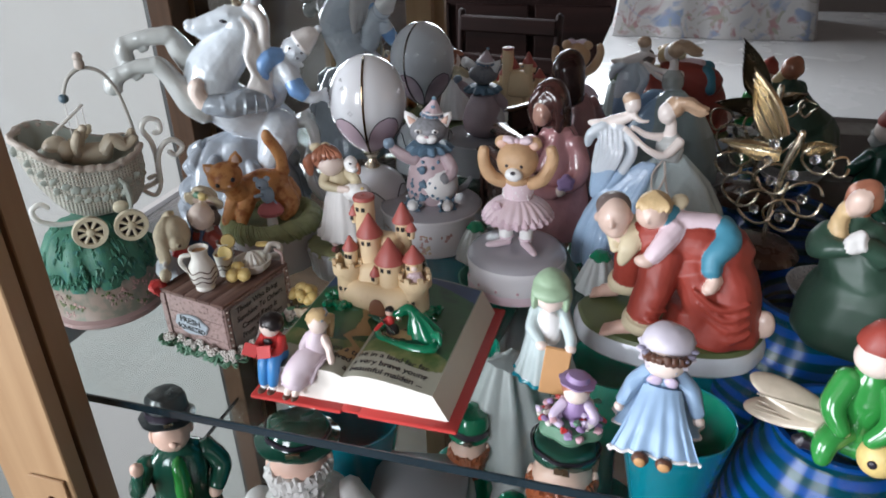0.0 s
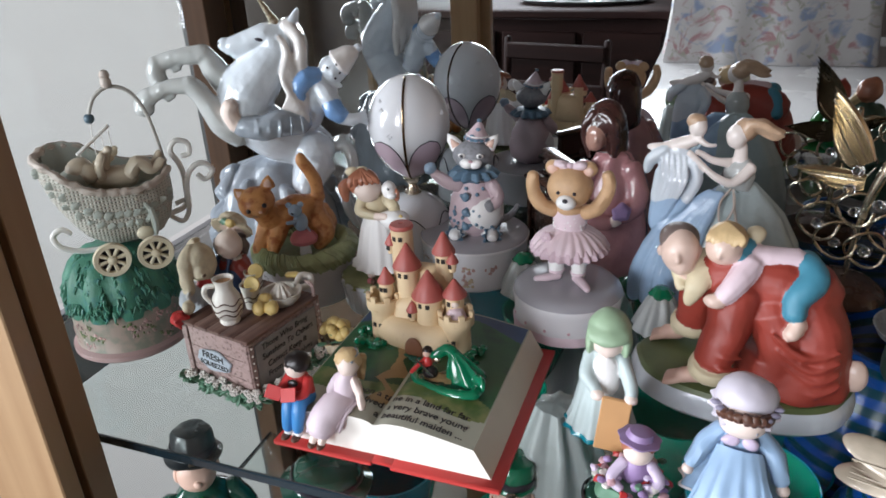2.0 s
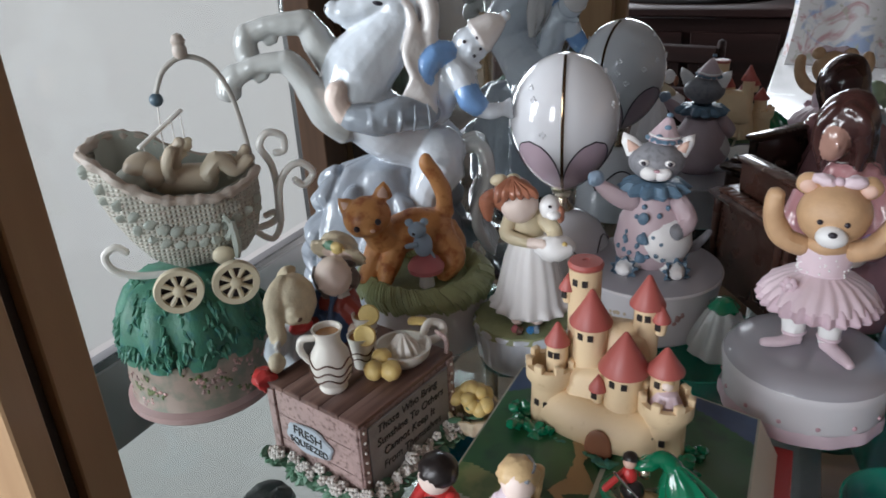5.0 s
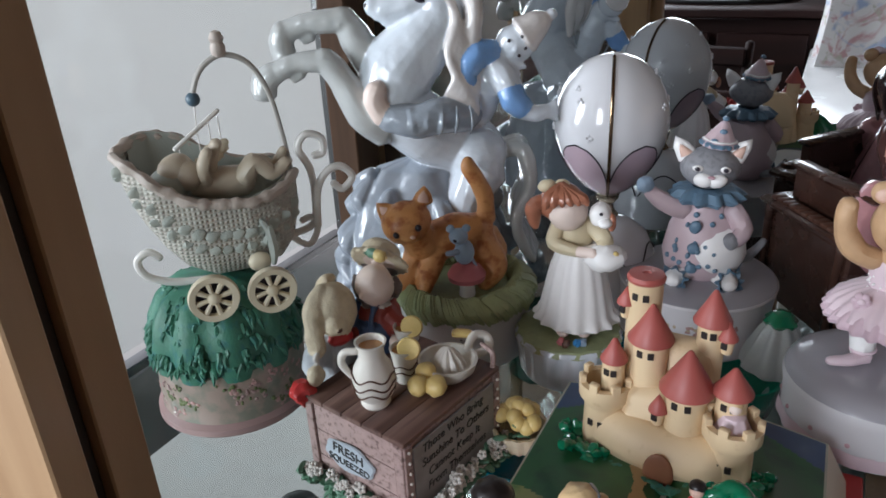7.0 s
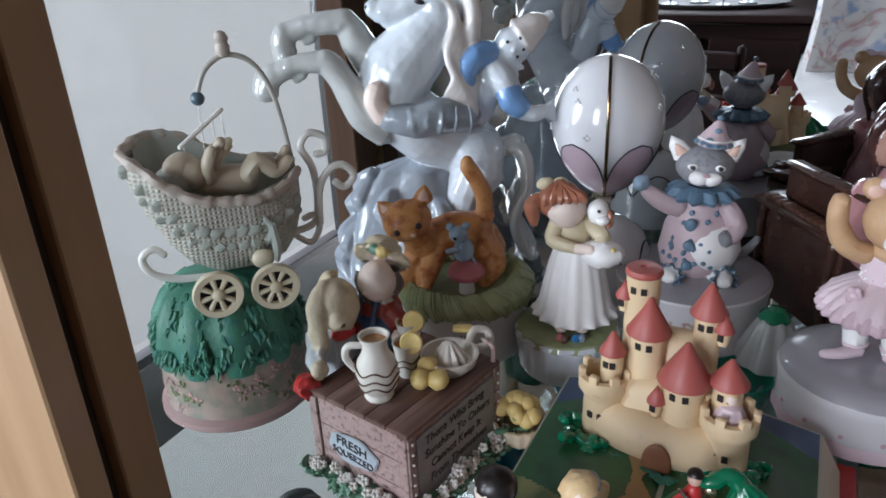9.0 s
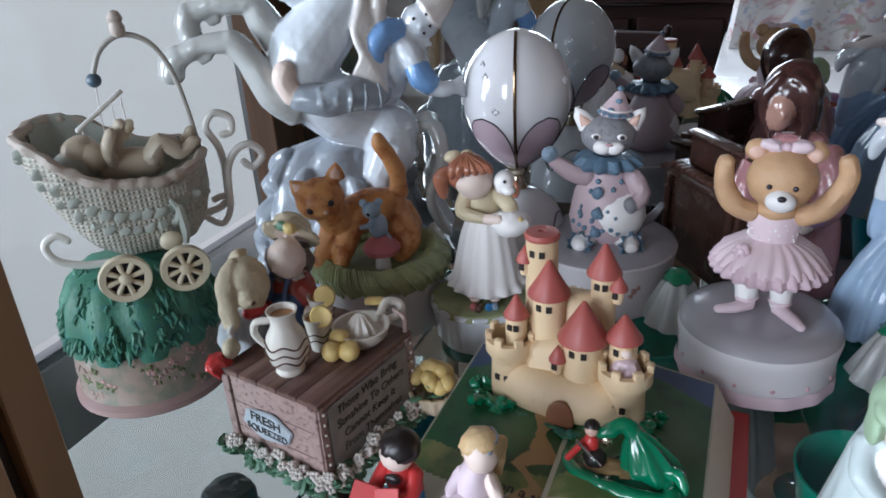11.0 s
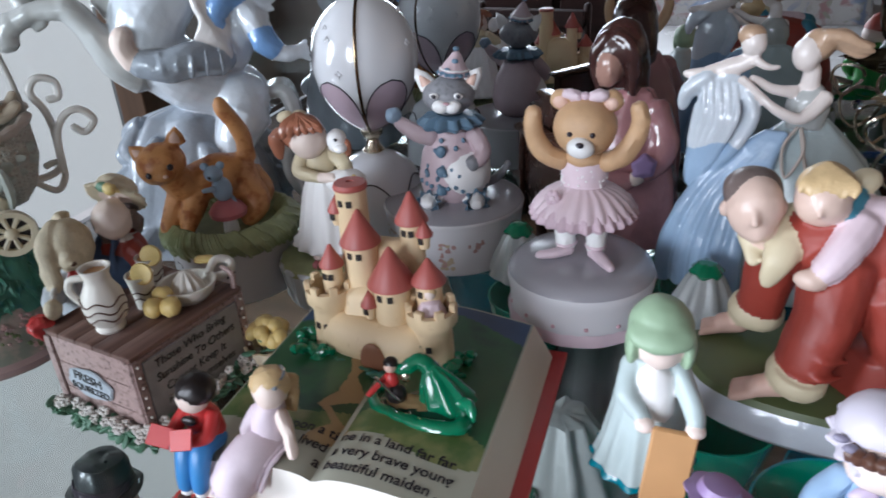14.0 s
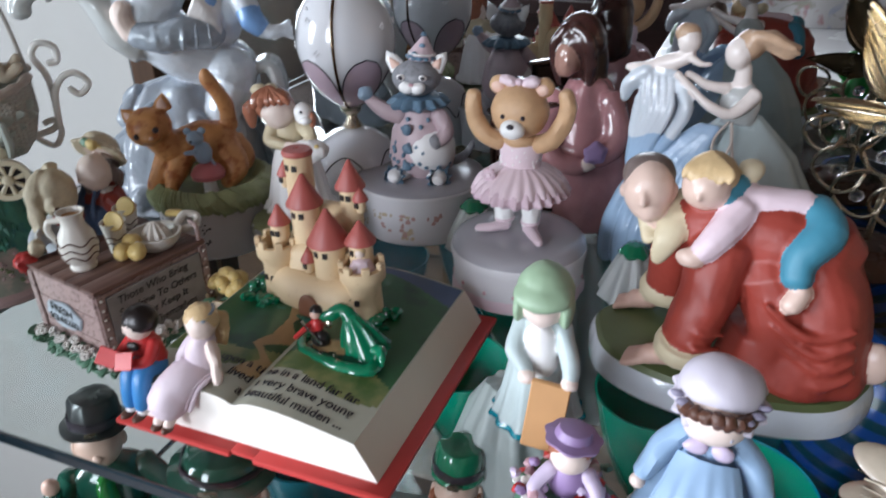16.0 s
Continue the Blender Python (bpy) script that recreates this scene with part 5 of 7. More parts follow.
    for i in range(10):
        k.ball((40 + random.uniform(-13, 13), 38 + random.uniform(-13, 13), random.uniform(10, 22)), (4, 2, 1), "leaf_green", rot=(random.uniform(-40, 40), 0, random.uniform(0, 360)), seg=8, rings=5)
    k.part("basket_leaves", b, "green leaves between the lemons")
    # rabbit doll leaning on the corner
    k = Kit()
    k.tube([(-40, 2, 6), (-40, 2, 34), (-36, -2, 56)], [12, 14, 10], "jacket_blue", seg=18)
    k.tube([(-36, -6, 56), (-36, -18, 52), (-26, -26, 51)], [6.6, 6, 5], "jacket_blue")
    k.ball((-23, -28, 51.6), 5, "straw")
    k.ball((-31, -3, 74), (12.5, 11.6, 14), "straw", seg=22, rings=14)
    k.ball((-24, -9, 70), (6.4, 6.4, 5.4), "straw")
    k.tube([(-34, -9, 86), (-34, -16, 76), (-31, -19, 58)], [4, 6.4, 5.2], "straw", flat=0.6)
    k.tube([(-39, 2, 87), (-45, 2, 78), (-46, 0, 62)], [4, 6, 5], "straw", flat=0.6)
    k.ball((-27, -4, 60), (6, 7, 3.4), "red_bright", lumps=1.2, freq=0.4)
    k.ball((-18.6, -12, 69.4), (1.6, 1.8, 1.4), "brown_shoe", seg=10, rings=8)
    k.lathe([(6, 0, 0.6), (7.6, 1.4, 1.2), (6, 3, 0.6)], "beard_white", at=(-27, -24, 50.6), rot=(70, 0, -30), ripple=8, seg=48)
    for i in range(7):
        k.tube([(-42 + 3 * i, -9 - i * 0.5, 30), (-43 + 2.6 * i, -12, 44), (-41 + 2 * i, -9, 56)], [1.4, 2.0, 1.4], "jacket_blue", seg=8)
    k.v = [(x * 0.90 - 10, y * 0.90 - 2, z * 1.04) for x, y, z in k.v]
    k.worn(1.0, 0.15)
    k.fuse(0.9, 2)
    k.part("rabbit_doll", t, "floppy-eared rabbit doll in pale jacket")
    # girl doll in overalls and straw hat
    k = Kit()
    k.tube([(-20, 32, 4), (-20, 32, 40), (-18, 29, 64)], [14, 15, 13], "red_coat", seg=18)
    k.tube([(-17, 25, 40), (-16, 22, 58)], [13, 10.6], "overall_blue", seg=16)
    for dx in (-7, 6):
        k.tube([(-16 + dx, 14, 58), (-17 + dx, 15.6, 66), (-18 + dx, 22, 73)], [2, 2, 1.6], "overall_blue", seg=8)
    k.lathe([(4, 69, 0.3), (9, 70, 1), (5, 72, 0.3)], "blossom", at=(-17, 28, 0), ripple=9, seg=54)
    k.ball((-13, 23, 82), (11, 10.4, 10.6), "skin_pale", seg=22, rings=14)
    for i in range(14):
        a = 0.4 + i * 0.39
        k.ball((-17 + 12 * math.cos(a), 29 + 10 * math.sin(a), 80 - 3 * (i % 3)), (3.4, 3.4, 5), "hair_grey", lumps=1.6, freq=0.4, seg=9, rings=6)
    k.lathe([(16.5, 0, 0.8), (16, 2, 0.8), (11.6, 4, 0.3), (10.6, 8), (7, 11), (0, 12)], "straw", at=(-16, 31, 90), rot=(-42, -18, 0), ripple=20, seg=80)
    k.ball((-13, 12.6, 80), (1.7, 1.6, 1.5), "skin_pale", seg=10, rings=8)
    k.ball((-6, 22, 99), (4, 3, 3), "lemon", lumps=1.2, freq=0.5)
    k.ball((-11, 21, 100), (4, 2, 2.4), "leaf_green")
    k.tube([(-9, 27, 64), (0, 28, 58), (2, 22, 56)], [6.4, 6, 4.6], "red_coat")
    k.ball((3, 20, 56), 4, "skin_pale")
    k.tube([(-27, 27, 64), (-28, 18, 58), (-20, 14, 56)], [5.4, 5, 3.8], "red_coat")
    k.v = [(x * 0.90 - 17, y * 0.90 - 6, z * 1.03) for x, y, z in k.v]
    k.worn(0.8, 0.15)
    k.fuse(0.8, 1)
    k.part("girl_doll", t, "smiling doll in blue overalls and straw hat")
    Kit().ball((-34, -33, 46), (7, 6, 6), "red_bright", lumps=2.4, freq=0.3).part("red_cloth", t, "bunched red cloth")


def castle_book():
    t = holder("castle_book", "open red storybook carrying a toy castle, dragon and two seated dolls", "figurine", (-0.170, 0.405, S))
    # red cover with the spine's step
    Kit().box((-38, -4, 2.4), (66, 146, 3.6), "book_red", bevel=0.8).part("front_cover", t)
    Kit().box((40, -4, 2.4), (66, 146, 3.6), "book_red", bevel=0.8).part("back_cover", t)
    Kit().box((1, -4, 2.9), (13, 143, 3), "book_red", bevel=0.8).part("spine", t)

    def top(x):
        """the height of the open pages: two low arches that meet in the gutter."""
        u = (x + 4) / (60 if x > -4 else 62)
        return 24.2 + 5.2 * math.sin(math.pi * min(1, abs(u)) ** 0.55) - 1.5 * abs(u)

    xs = np.linspace(-66, 56, 49)
    y0, y1 = -70.0, 62.0
    flare = lambda x: 10 * max(0, (x - 46) / 10) if x > 46 else 0
    k = Kit()
    rows = []
    for y in np.linspace(y0, y1, 7):
        rows.append([(x, y, top(x)) for x in xs])
    k.grid(rows, "page_type", closed=False)
    for y in (y0, y1):
        k.grid([[(x + flare(x), y, 4.3) for x in xs], [(x + flare(x) * 0.5, y, 4.3 + (top(x) - 4.3) * 0.5) for x in xs], [(x, y, top(x)) for x in xs]], "page_edge", closed=False)
    for x in (xs[0], xs[-1]):
        # sides in the shaded tone, front and rear in the lit one
        k.grid([[(x + flare(x), y, 4.3) for y in np.linspace(y0, y1, 7)], [(x, y, top(x)) for y in np.linspace(y0, y1, 7)]], "page_cream", closed=False)
    k.part("page_block", t, "thick cream block of pages")
    # the printed picture: grass, sky and path, laid on the pages
    def sheet(name, key, inside, lift, label, fine=1):
        m = Kit()
        gx, gy = np.linspace(-65, 55, 96 * fine + 1), np.linspace(-69, 61, 104 * fine + 1)
        s = m.slot(key)
        for a, b in zip(gx, gx[1:]):
            for c, d in zip(gy, gy[1:]):
                if inside((a + b) / 2, (c + d) / 2):
                    i = len(m.v)
                    m.v += [(a, c, top(a) + lift), (b, c, top(b) + lift), (b, d, top(b) + lift), (a, d, top(a) + lift)]
                    m.f.append((i, i + 1, i + 2, i + 3))
                    m.m.append(s)
        ob = m.part(name, t, label)
        return ob

    def path_x(y):
        return np.interp(y, [-52, -40, -30, -20, -8, 4, 14], [-12, -6, -18, -9, -14, -14, -10])

    sheet("printed_grass", "page_grass", lambda x, y: y > -36 + 7 * math.sin(x * 0.07) and y < 42 + 14 * math.cos(x * 0.03), 0.10, "dark green printed meadow")
    sheet("printed_sky", "page_sky", lambda x, y: y > 36 + 14 * math.cos(x * 0.03), 0.06, "dark blue printed sky")
    sheet("printed_path", "page_path", lambda x, y: -52 < y < 14 and abs(x - path_x(y)) < 4.4 + 2.2 * math.sin(y * 0.23), 0.18, "winding tan printed path", 2)
    sheet("printed_meadow", "page_meadow", lambda x, y: -45 + 4 * math.sin(x * 0.09 + 1) < y < -28 + 7 * math.sin(x * 0.07), 0.14, "pale yellow-green printed meadow")
    for words, y, x in (("upon a time in a land far far", -45.5, 9), ("lived a very brave young", -54.0, 15), ("a beautiful maiden ...", -62.5, 20)):
        ob = text_mesh("printed_text", words, 0.0072, "ink", t, Matrix(), "black printed words", 0.0, bold=0.00012)
        for v in ob.data.vertices:
            px, py = v.co.x * 1000 * 0.94 + x, v.co.y * 1000 + y - 0.04 * v.co.x * 1000
            v.co = (px / 1000, py / 1000, (top(px) + 0.32) / 1000)

    # castle
    C, R = "castle_cream", "roof_red"
    base = 27.0
    k = Kit()
    k.tube([(-36, 22, base + 8), (-24, 14, base + 9), (-8, 11, base + 9), (6, 12, base + 9), (17, 17, base + 8)], [9, 9, 9, 9, 9], C, seg=12, flat=1.25)
    k.box((-9, 26, base + 16), (44, 26, 34), C, bevel=4, top=0.8)
    k.box((-8, 36, base + 34), (34, 18, 34), C, bevel=4, top=0.8)
    castle = k.part("castle", t, "cream toy castle with red cone roofs", sharp=50)
    door = Kit().ball((-8, 1.8, base + 4), (6.4, 1.6, 10), "door_brown").part("gate", castle, "rounded brown gate")

    def windows(cx, cy, z, r, parent, angles=(-100, -70, 80)):
        for a in angles:
            a = radians(a)
            Kit().box((cx + r * math.cos(a), cy + r * math.sin(a), z), (1.0, 2.6, 3.2), "window_dark", (0, 0, math.degrees(a)), 0.2).part("window", parent)

    def crenel_tower(cx, cy, r, h):
        Kit().lathe([(0, base - 2), (r, base - 2), (r * 0.94, base + h * 0.55), (r * 1.0, base + h * 0.62), (r * 1.22, base + h * 0.72), (r * 1.22, base + h * 0.92), (r * 0.92, base + h * 0.92), (r * 0.9, base + h * 0.6), (0, base + h * 0.6)], C, at=(cx, cy, 0), seg=28).part("tower", t, "round battlemented tower")
        for i in range(7):
            a = 2 * math.pi * i / 7
            Kit().box((cx + 1.07 * r * math.cos(a), cy + 1.07 * r * math.sin(a), base + h * 0.96), (r * 0.3, r * 0.42, h * 0.14), C, (0, 0, math.degrees(a)), 0.4).part("merlon", t)
        windows(cx, cy, base + h * 0.36, r * 0.98, t, (-115, -85))

    crenel_tower(-37, 22, 9.6, 33)
    crenel_tower(17.5, 16, 9.8, 31)

    def roof_tower(cx, cy, r, eave, apex, rr, low=base):
        Kit().lathe([(0, low), (r, low), (r, eave + 1), (0, eave + 1)], C, at=(cx, cy, 0), seg=24).part("tower", t, "round tower")
        rf = Kit().lathe([(r * 0.9, eave + 1.2), (rr, eave), (rr, eave + 0.8), (rr * 0.55, eave + (apex - eave) * 0.5), (1.0, apex - 0.6), (0, apex)], R, at=(cx, cy, 0), seg=28).part("roof", t, "red cone roof")
        windows(cx, cy, eave - 4.5, r, rf, (-112, -76))
        return rf

    roof_tower(-20, 27, 7.6, 80, 97, 9.8)
    roof_tower(3, 36, 5.8, 89, 104, 8.0)
    roof_tower(-2, 18, 8.6, 65, 84, 11.4)
    roof_tower(15.5, 20, 6.2, 67, 79, 8.2)
    roof_tower(-34, 22, 5.0, 69, 80, 6.0, 42)
    Kit().lathe([(0, base), (7.4, base), (7.4, 104), (7.9, 105), (0, 105)], C, at=(-25, 33, 0), seg=24).part("tower", t, "tall round tower")
    rf = Kit().lathe([(7.9, 104.8), (8.2, 106), (7.4, 107.6), (1.8, 108), (1.4, 107.4), (0, 107.2)], R, at=(-25, 33, 0), seg=26).part("flat_roof", t, "flat red tower top")
    windows(-25, 33, 99, 7.3, rf, (-112, -76))
    for cx, cy, e in ((-32, 30, 94), (10, 33, 84), (-12, 13, 55)):
        Kit().lathe([(0, e - 8), (2.2, e - 7), (3.2, e), (0, e)], C, at=(cx, cy, 0), seg=14).part("bartizan", t)
        b = Kit().lathe([(4.2, e - 0.4), (4.2, e + 0.4), (2, e + 4.5), (0, e + 8)], R, at=(cx, cy, 0), seg=18).part("bartizan_roof", t, "small red cone roof")
        windows(cx, cy, e - 2.6, 3.0, b, (-110,))
    k = Kit()
    k.lathe([(7.2, 46, 0.3), (7.0, 53, 0.5), (4.4, 59), (0, 61)], "pink_pale", at=(17.5, 16, 0), ripple=8, seg=40)
    k.ball((17.5, 15, 63), 2.6, "skin_pale")
    k.ball((17.5, 16, 64), 2.9, "hair_blond")
    k.lathe([(1.6, 66), (2.2, 68), (1.2, 67.4)], "gold", at=(17.5, 16, 0), seg=12)
    k.part("princess_figurine", t, "tiny princess in pink on the tower")
    # low turf and loose stones along the foot of the wall
    k = Kit()
    for i in range(26):
        u = i / 25
        x = -46 + 74 * u
        k.ball((x, 4 + 7 * math.cos(u * math.pi * 2) + random.uniform(-1.5, 1.5), base + 0.6), (random.uniform(2, 4.2), random.uniform(1.4, 2.6), random.uniform(0.9, 1.9)), "grass_green", lumps=1.0, freq=0.5, seg=9, rings=6)
    tagged(k.part("turf_edging", t, "moulded green turf along the castle wall"), kind="stuff")
    # bushes
    for cx, cy, r in ((-46, 8, 7), (-36, 6, 6), (10, 8, 6), (28, 8, 7), (32, 18, 6), (-50, 20, 6)):
        k = Kit()
        for i in range(9):
            k.ball((cx + random.uniform(-r, r) * 0.7, cy + random.uniform(-r, r) * 0.5, base + random.uniform(0, 3)), (r * 0.45, r * 0.4, r * 0.34), "emerald", lumps=1.6, freq=0.4, seg=10, rings=7)
        k.part("bush", t, "glossy green moulded bush")
    # dragon on its islet, the moat curling in front
    k = Kit()
    ring = [(4, -10), (1, -17), (6, -25), (18, -30), (32, -33), (45, -33), (51, -28), (49, -20)]
    k.tube([(x, y, base + 2.0) for x, y in ring], [2.4, 2.8, 3.2, 3.4, 3.6, 4.2, 4.6, 4.4], "emerald", seg=12, flat=0.7)
    k.ball((27, -20, base + 0.8), (25, 13, 2.4), "emerald_dark")
    k.ball((24, -20, base + 2.2), (15, 7, 1.6), "page_path")
    k.lathe([(15, 0, 1.4), (12.5, 7, 1.0), (8.5, 16, 0.7), (5, 22, 0.3), (0, 26)], "emerald", at=(40, -15, base), rot=(0, -22, 0), ripple=9, seg=54, oval=0.75)
    k.tube([(33, -14, base + 17), (27, -13, base + 23), (20, -15, base + 22)], [5, 4.4, 3], "emerald", seg=12)
    k.tube([(24, -14, base + 23), (18, -17, base + 20), (14, -18, base + 19)], [3.6, 3, 1.8], "emerald")
    k.tube([(46, -18, base + 6), (53, -22, base + 8), (56, -28, base + 5)], [4, 3, 1.4], "emerald")
    for i in range(8):
        u = i / 7
        k.lathe([(1.1, 0), (0, 3)], "emerald_dark", at=(47 - 18 * u, -10 - 2 * u, base + 8 + 15 * u), rot=(0, 30, 0), seg=6)
    k.worn(0.8, 0.25)
    k.v = [(23 + 0.88 * (x - 27), -20 + 0.88 * (y + 20), base + 0.88 * (z - base)) for x, y, z in k.v]
    k.part("dragon_figurine", t, "glossy emerald dragon on its islet")
    k = Kit()
    k.ball((12, -20, base + 6), (5, 4, 5), "hair_dark")
    k.ball((10, -19, base + 12), (3.4, 3, 5), "red_bright")
    k.tube([(8, -20, base + 14), (4, -24, base + 10), (2, -26, base + 8)], 1.4, "red_bright", seg=7)
    k.tube([(5, -24, base + 16), (15, -24, base + 6)], 0.7, "silver", seg=6)
    k.ball((10, -19, base + 19), (2.8, 2.8, 2.8), "skin")
    k.ball((10, -18, base + 20.4), (3.2, 3.2, 2.6), "hair_dark")
    k.ball((16, -18, base + 14), (2.6, 1.4, 2.6), "gold")
    k.part("knight_figurine", t, "tiny knight in red with a shield")
    # boy in red with an open book
    k = Kit()
    k.tube([(-54, -58, 34), (-55, -60, 46), (-55, -60, 52)], [9, 9.4, 6.6], "red_bright", seg=16)
    for dx in (-5, 4):
        k.tube([(-54 + dx, -58, 32), (-55 + dx, -70, 33), (-55 + dx, -76, 22), (-56 + dx, -77, 12)], [6.4, 6.2, 5.2, 4.4], "blue_bright", seg=12)
        k.ball((-56 + dx, -77, 8.5), (3.6, 3.6, 3), "bisque_white")
        k.ball((-57 + dx, -80, 5.8), (3.6, 5.4, 2.4), "brown_shoe")
    k.ball((-56, -62, 61), (9, 8.6, 9.4), "skin_pale")
    k.ball((-55, -59.6, 64), (11, 10.4, 9.4), "hair_dark", seg=20, rings=12, lumps=1, freq=0.3)
    for sx in (-1, 1):
        k.tube([(-55 + 8 * sx, -61, 50), (-56 + 10 * sx, -70, 43), (-59 + 4 * sx, -76, 42)], [4.4, 4, 3], "red_bright")
        k.ball((-60 + 4 * sx, -78, 42), 2.6, "skin_pale")
        k.box((-61 + 6.4 * sx, -79, 46), (13, 1.4, 11), "red_bright", (-38, -12 * sx, 6), 0.4)
    k.ball((-56, -69, 50), (4.6, 2, 3), "hair_dark")
    k.v = [(-55 + 0.76 * (x + 55), -70 + 0.76 * (y + 70), 10 + 0.76 * (z - 5)) for x, y, z in k.v]
    k.part("boy_figurine", t, "seated boy in red shirt reading a red book")
    # girl in a lilac dress
    k = Kit()
    k.tube([(-26, -56, 34), (-25, -56, 48), (-23, -54, 56)], [10, 9, 6.6], "dress_pale", seg=16)
    k.tube([(-27, -56, 34), (-30, -66, 33), (-35, -74, 27), (-37, -77, 20)], [11.4, 11.6, 11.4, 11.6], "dress_pale", seg=18)
    for dx in (-3, 4):
        k.tube([(-38 + dx, -77, 18), (-41 + dx, -81, 8)], [3.4, 3.0], "skin_pale")
        k.ball((-41 + dx, -82, 6.4), (3.2, 4.6, 2.6), "brown_shoe")
    k.ball((-21, -57, 65), (8.4, 8, 8.8), "skin_pale")
    k.ball((-22, -54, 67), (10, 9.6, 9.6), "hair_blond", seg=20, rings=12, lumps=1.6, freq=0.3)
    for i in range(6):
        k.tube([(-28 + 2.6 * i, -46, 66), (-29 + 2.6 * i, -45, 56), (-28 + 2.4 * i, -47, 48)], [3.4, 3.4, 2], "hair_blond", seg=8)
    k.tube([(-16, -60, 70), (-15, -52, 73), (-20, -46, 72)], 1.5, "porcelain_blue", seg=7)
    k.tube([(-17, -57, 52), (-11, -62, 44), (-8, -66, 36)], [4, 3.4, 2.8], "skin_pale")
    k.tube([(-30, -56, 52), (-34, -62, 44), (-30, -68, 38)], [4, 3.4, 2.8], "dress_pale")
    k.tube([(-20, -46, 50), (-22, -42, 46), (-30, -44, 44)], [3, 3.4, 1.6], "porcelain_blue", seg=8)
    for i in range(9):
        k.tube([(-34 + 2.6 * i, -58, 36), (-39 + 2.6 * i, -70 - i % 2, 34 - i % 3), (-46 + 2.8 * i, -83 + 0.9 * i, 18)], [0.8, 1.5, 1.2], "dress_pale", seg=7)
    k.worn(0.6, 0.2)
    k.v = [(-32 + 0.80 * (x + 32), -68 + 0.80 * (y + 68), 9 + 0.80 * (z - 5)) for x, y, z in k.v]
    k.part("girl_figurine", t, "seated girl in lilac dress with long blond hair")


def brown_girl():
    k = Kit()
    k.lathe([(0, 0), (36, 0), (37, 4), (36, 14), (35, 30), (34, 46), (30, 66), (22, 88), (14, 104), (0, 108)], "pink_glaze", at=(25, 0, 0), ripple=6, depth=1.2, seg=60, oval=0.8)
    k.tube([(4, -12, 94), (-6, -22, 72), (6, -28, 56), (24, -28, 52)], [10, 9, 8, 7], "pink_glaze", seg=14)
    k.tube([(40, -8, 92), (46, -18, 70), (34, -27, 56)], [10, 9.6, 7], "pink_glaze", seg=14)
    k.ball((28, -30, 54), (6, 5, 5), "skin_pale")
    k.ball((10, -9, 120.5), (9, 9, 12), "face_glaze", seg=24, rings=16)
    k.ball((10, -18, 119), (1.6, 2, 2.2), "face_glaze", seg=10, rings=8)
    k.ball((17, 0, 131), (17.4, 16, 17.6), "hair_brown", seg=26, rings=16)
    k.tube([(18, 4, 132), (22, 6, 116), (25, 6, 98), (26, 6, 90)], [16, 15, 12, 6], "hair_brown", seg=22)
    k.tube([(8, -9, 140), (1, -9, 130), (1, -8, 116), (5, -6, 102)], [4, 3.6, 3, 1.6], "hair_brown", seg=10)
    k.tube([(14, -11, 141), (23, -12, 132), (25, -10, 116), (24, -8, 100)], [4, 5, 5.4, 3], "hair_brown", seg=10)
    k.lathe([(3, 0), (8, 2), (6, 5), (0, 6)], "lilac_dark", at=(33, -29, 62), rot=(70, 0, 0), ripple=5, depth=1, seg=30)
    k.worn(1.4, 0.06)
    k.fuse(1.1, 2)
    k.thing("girl_statue", "glazed china girl with long brown hair in a pink dress", "figurine", (-0.108, 0.628, S), 9)


def brown_box():
    t = holder("china_piano", "glossy brown china upright piano beside the seated girl", "figurine", (-0.132, 0.632, S), -54)
    B = "brown_volume"
    Kit().box((0, 4, 32), (84, 22, 64), B, bevel=2.4).part("case", t)
    Kit().box((0, 2, 67), (90, 28, 6), B, bevel=2).part("key_shelf", t)
    Kit().box((2, 8, 80), (72, 8, 22), B, bevel=1.6).part("music_desk", t)
    Kit().box((2, 8, 92), (78, 12, 4), B, bevel=1.6).part("top_rail", t)
    for x in (-36, 36):
        Kit().tube([(x, -8, 1), (x, -9, 30), (x, -8, 64)], [3.4, 2.4, 3.4], B, seg=10).part("leg", t)
    for i in range(11):
        Kit().box((-32 + 6.4 * i, -5.6, 71.2), (5.4, 9, 2.6), "brown_shoe", bevel=0.6).part("key", t)


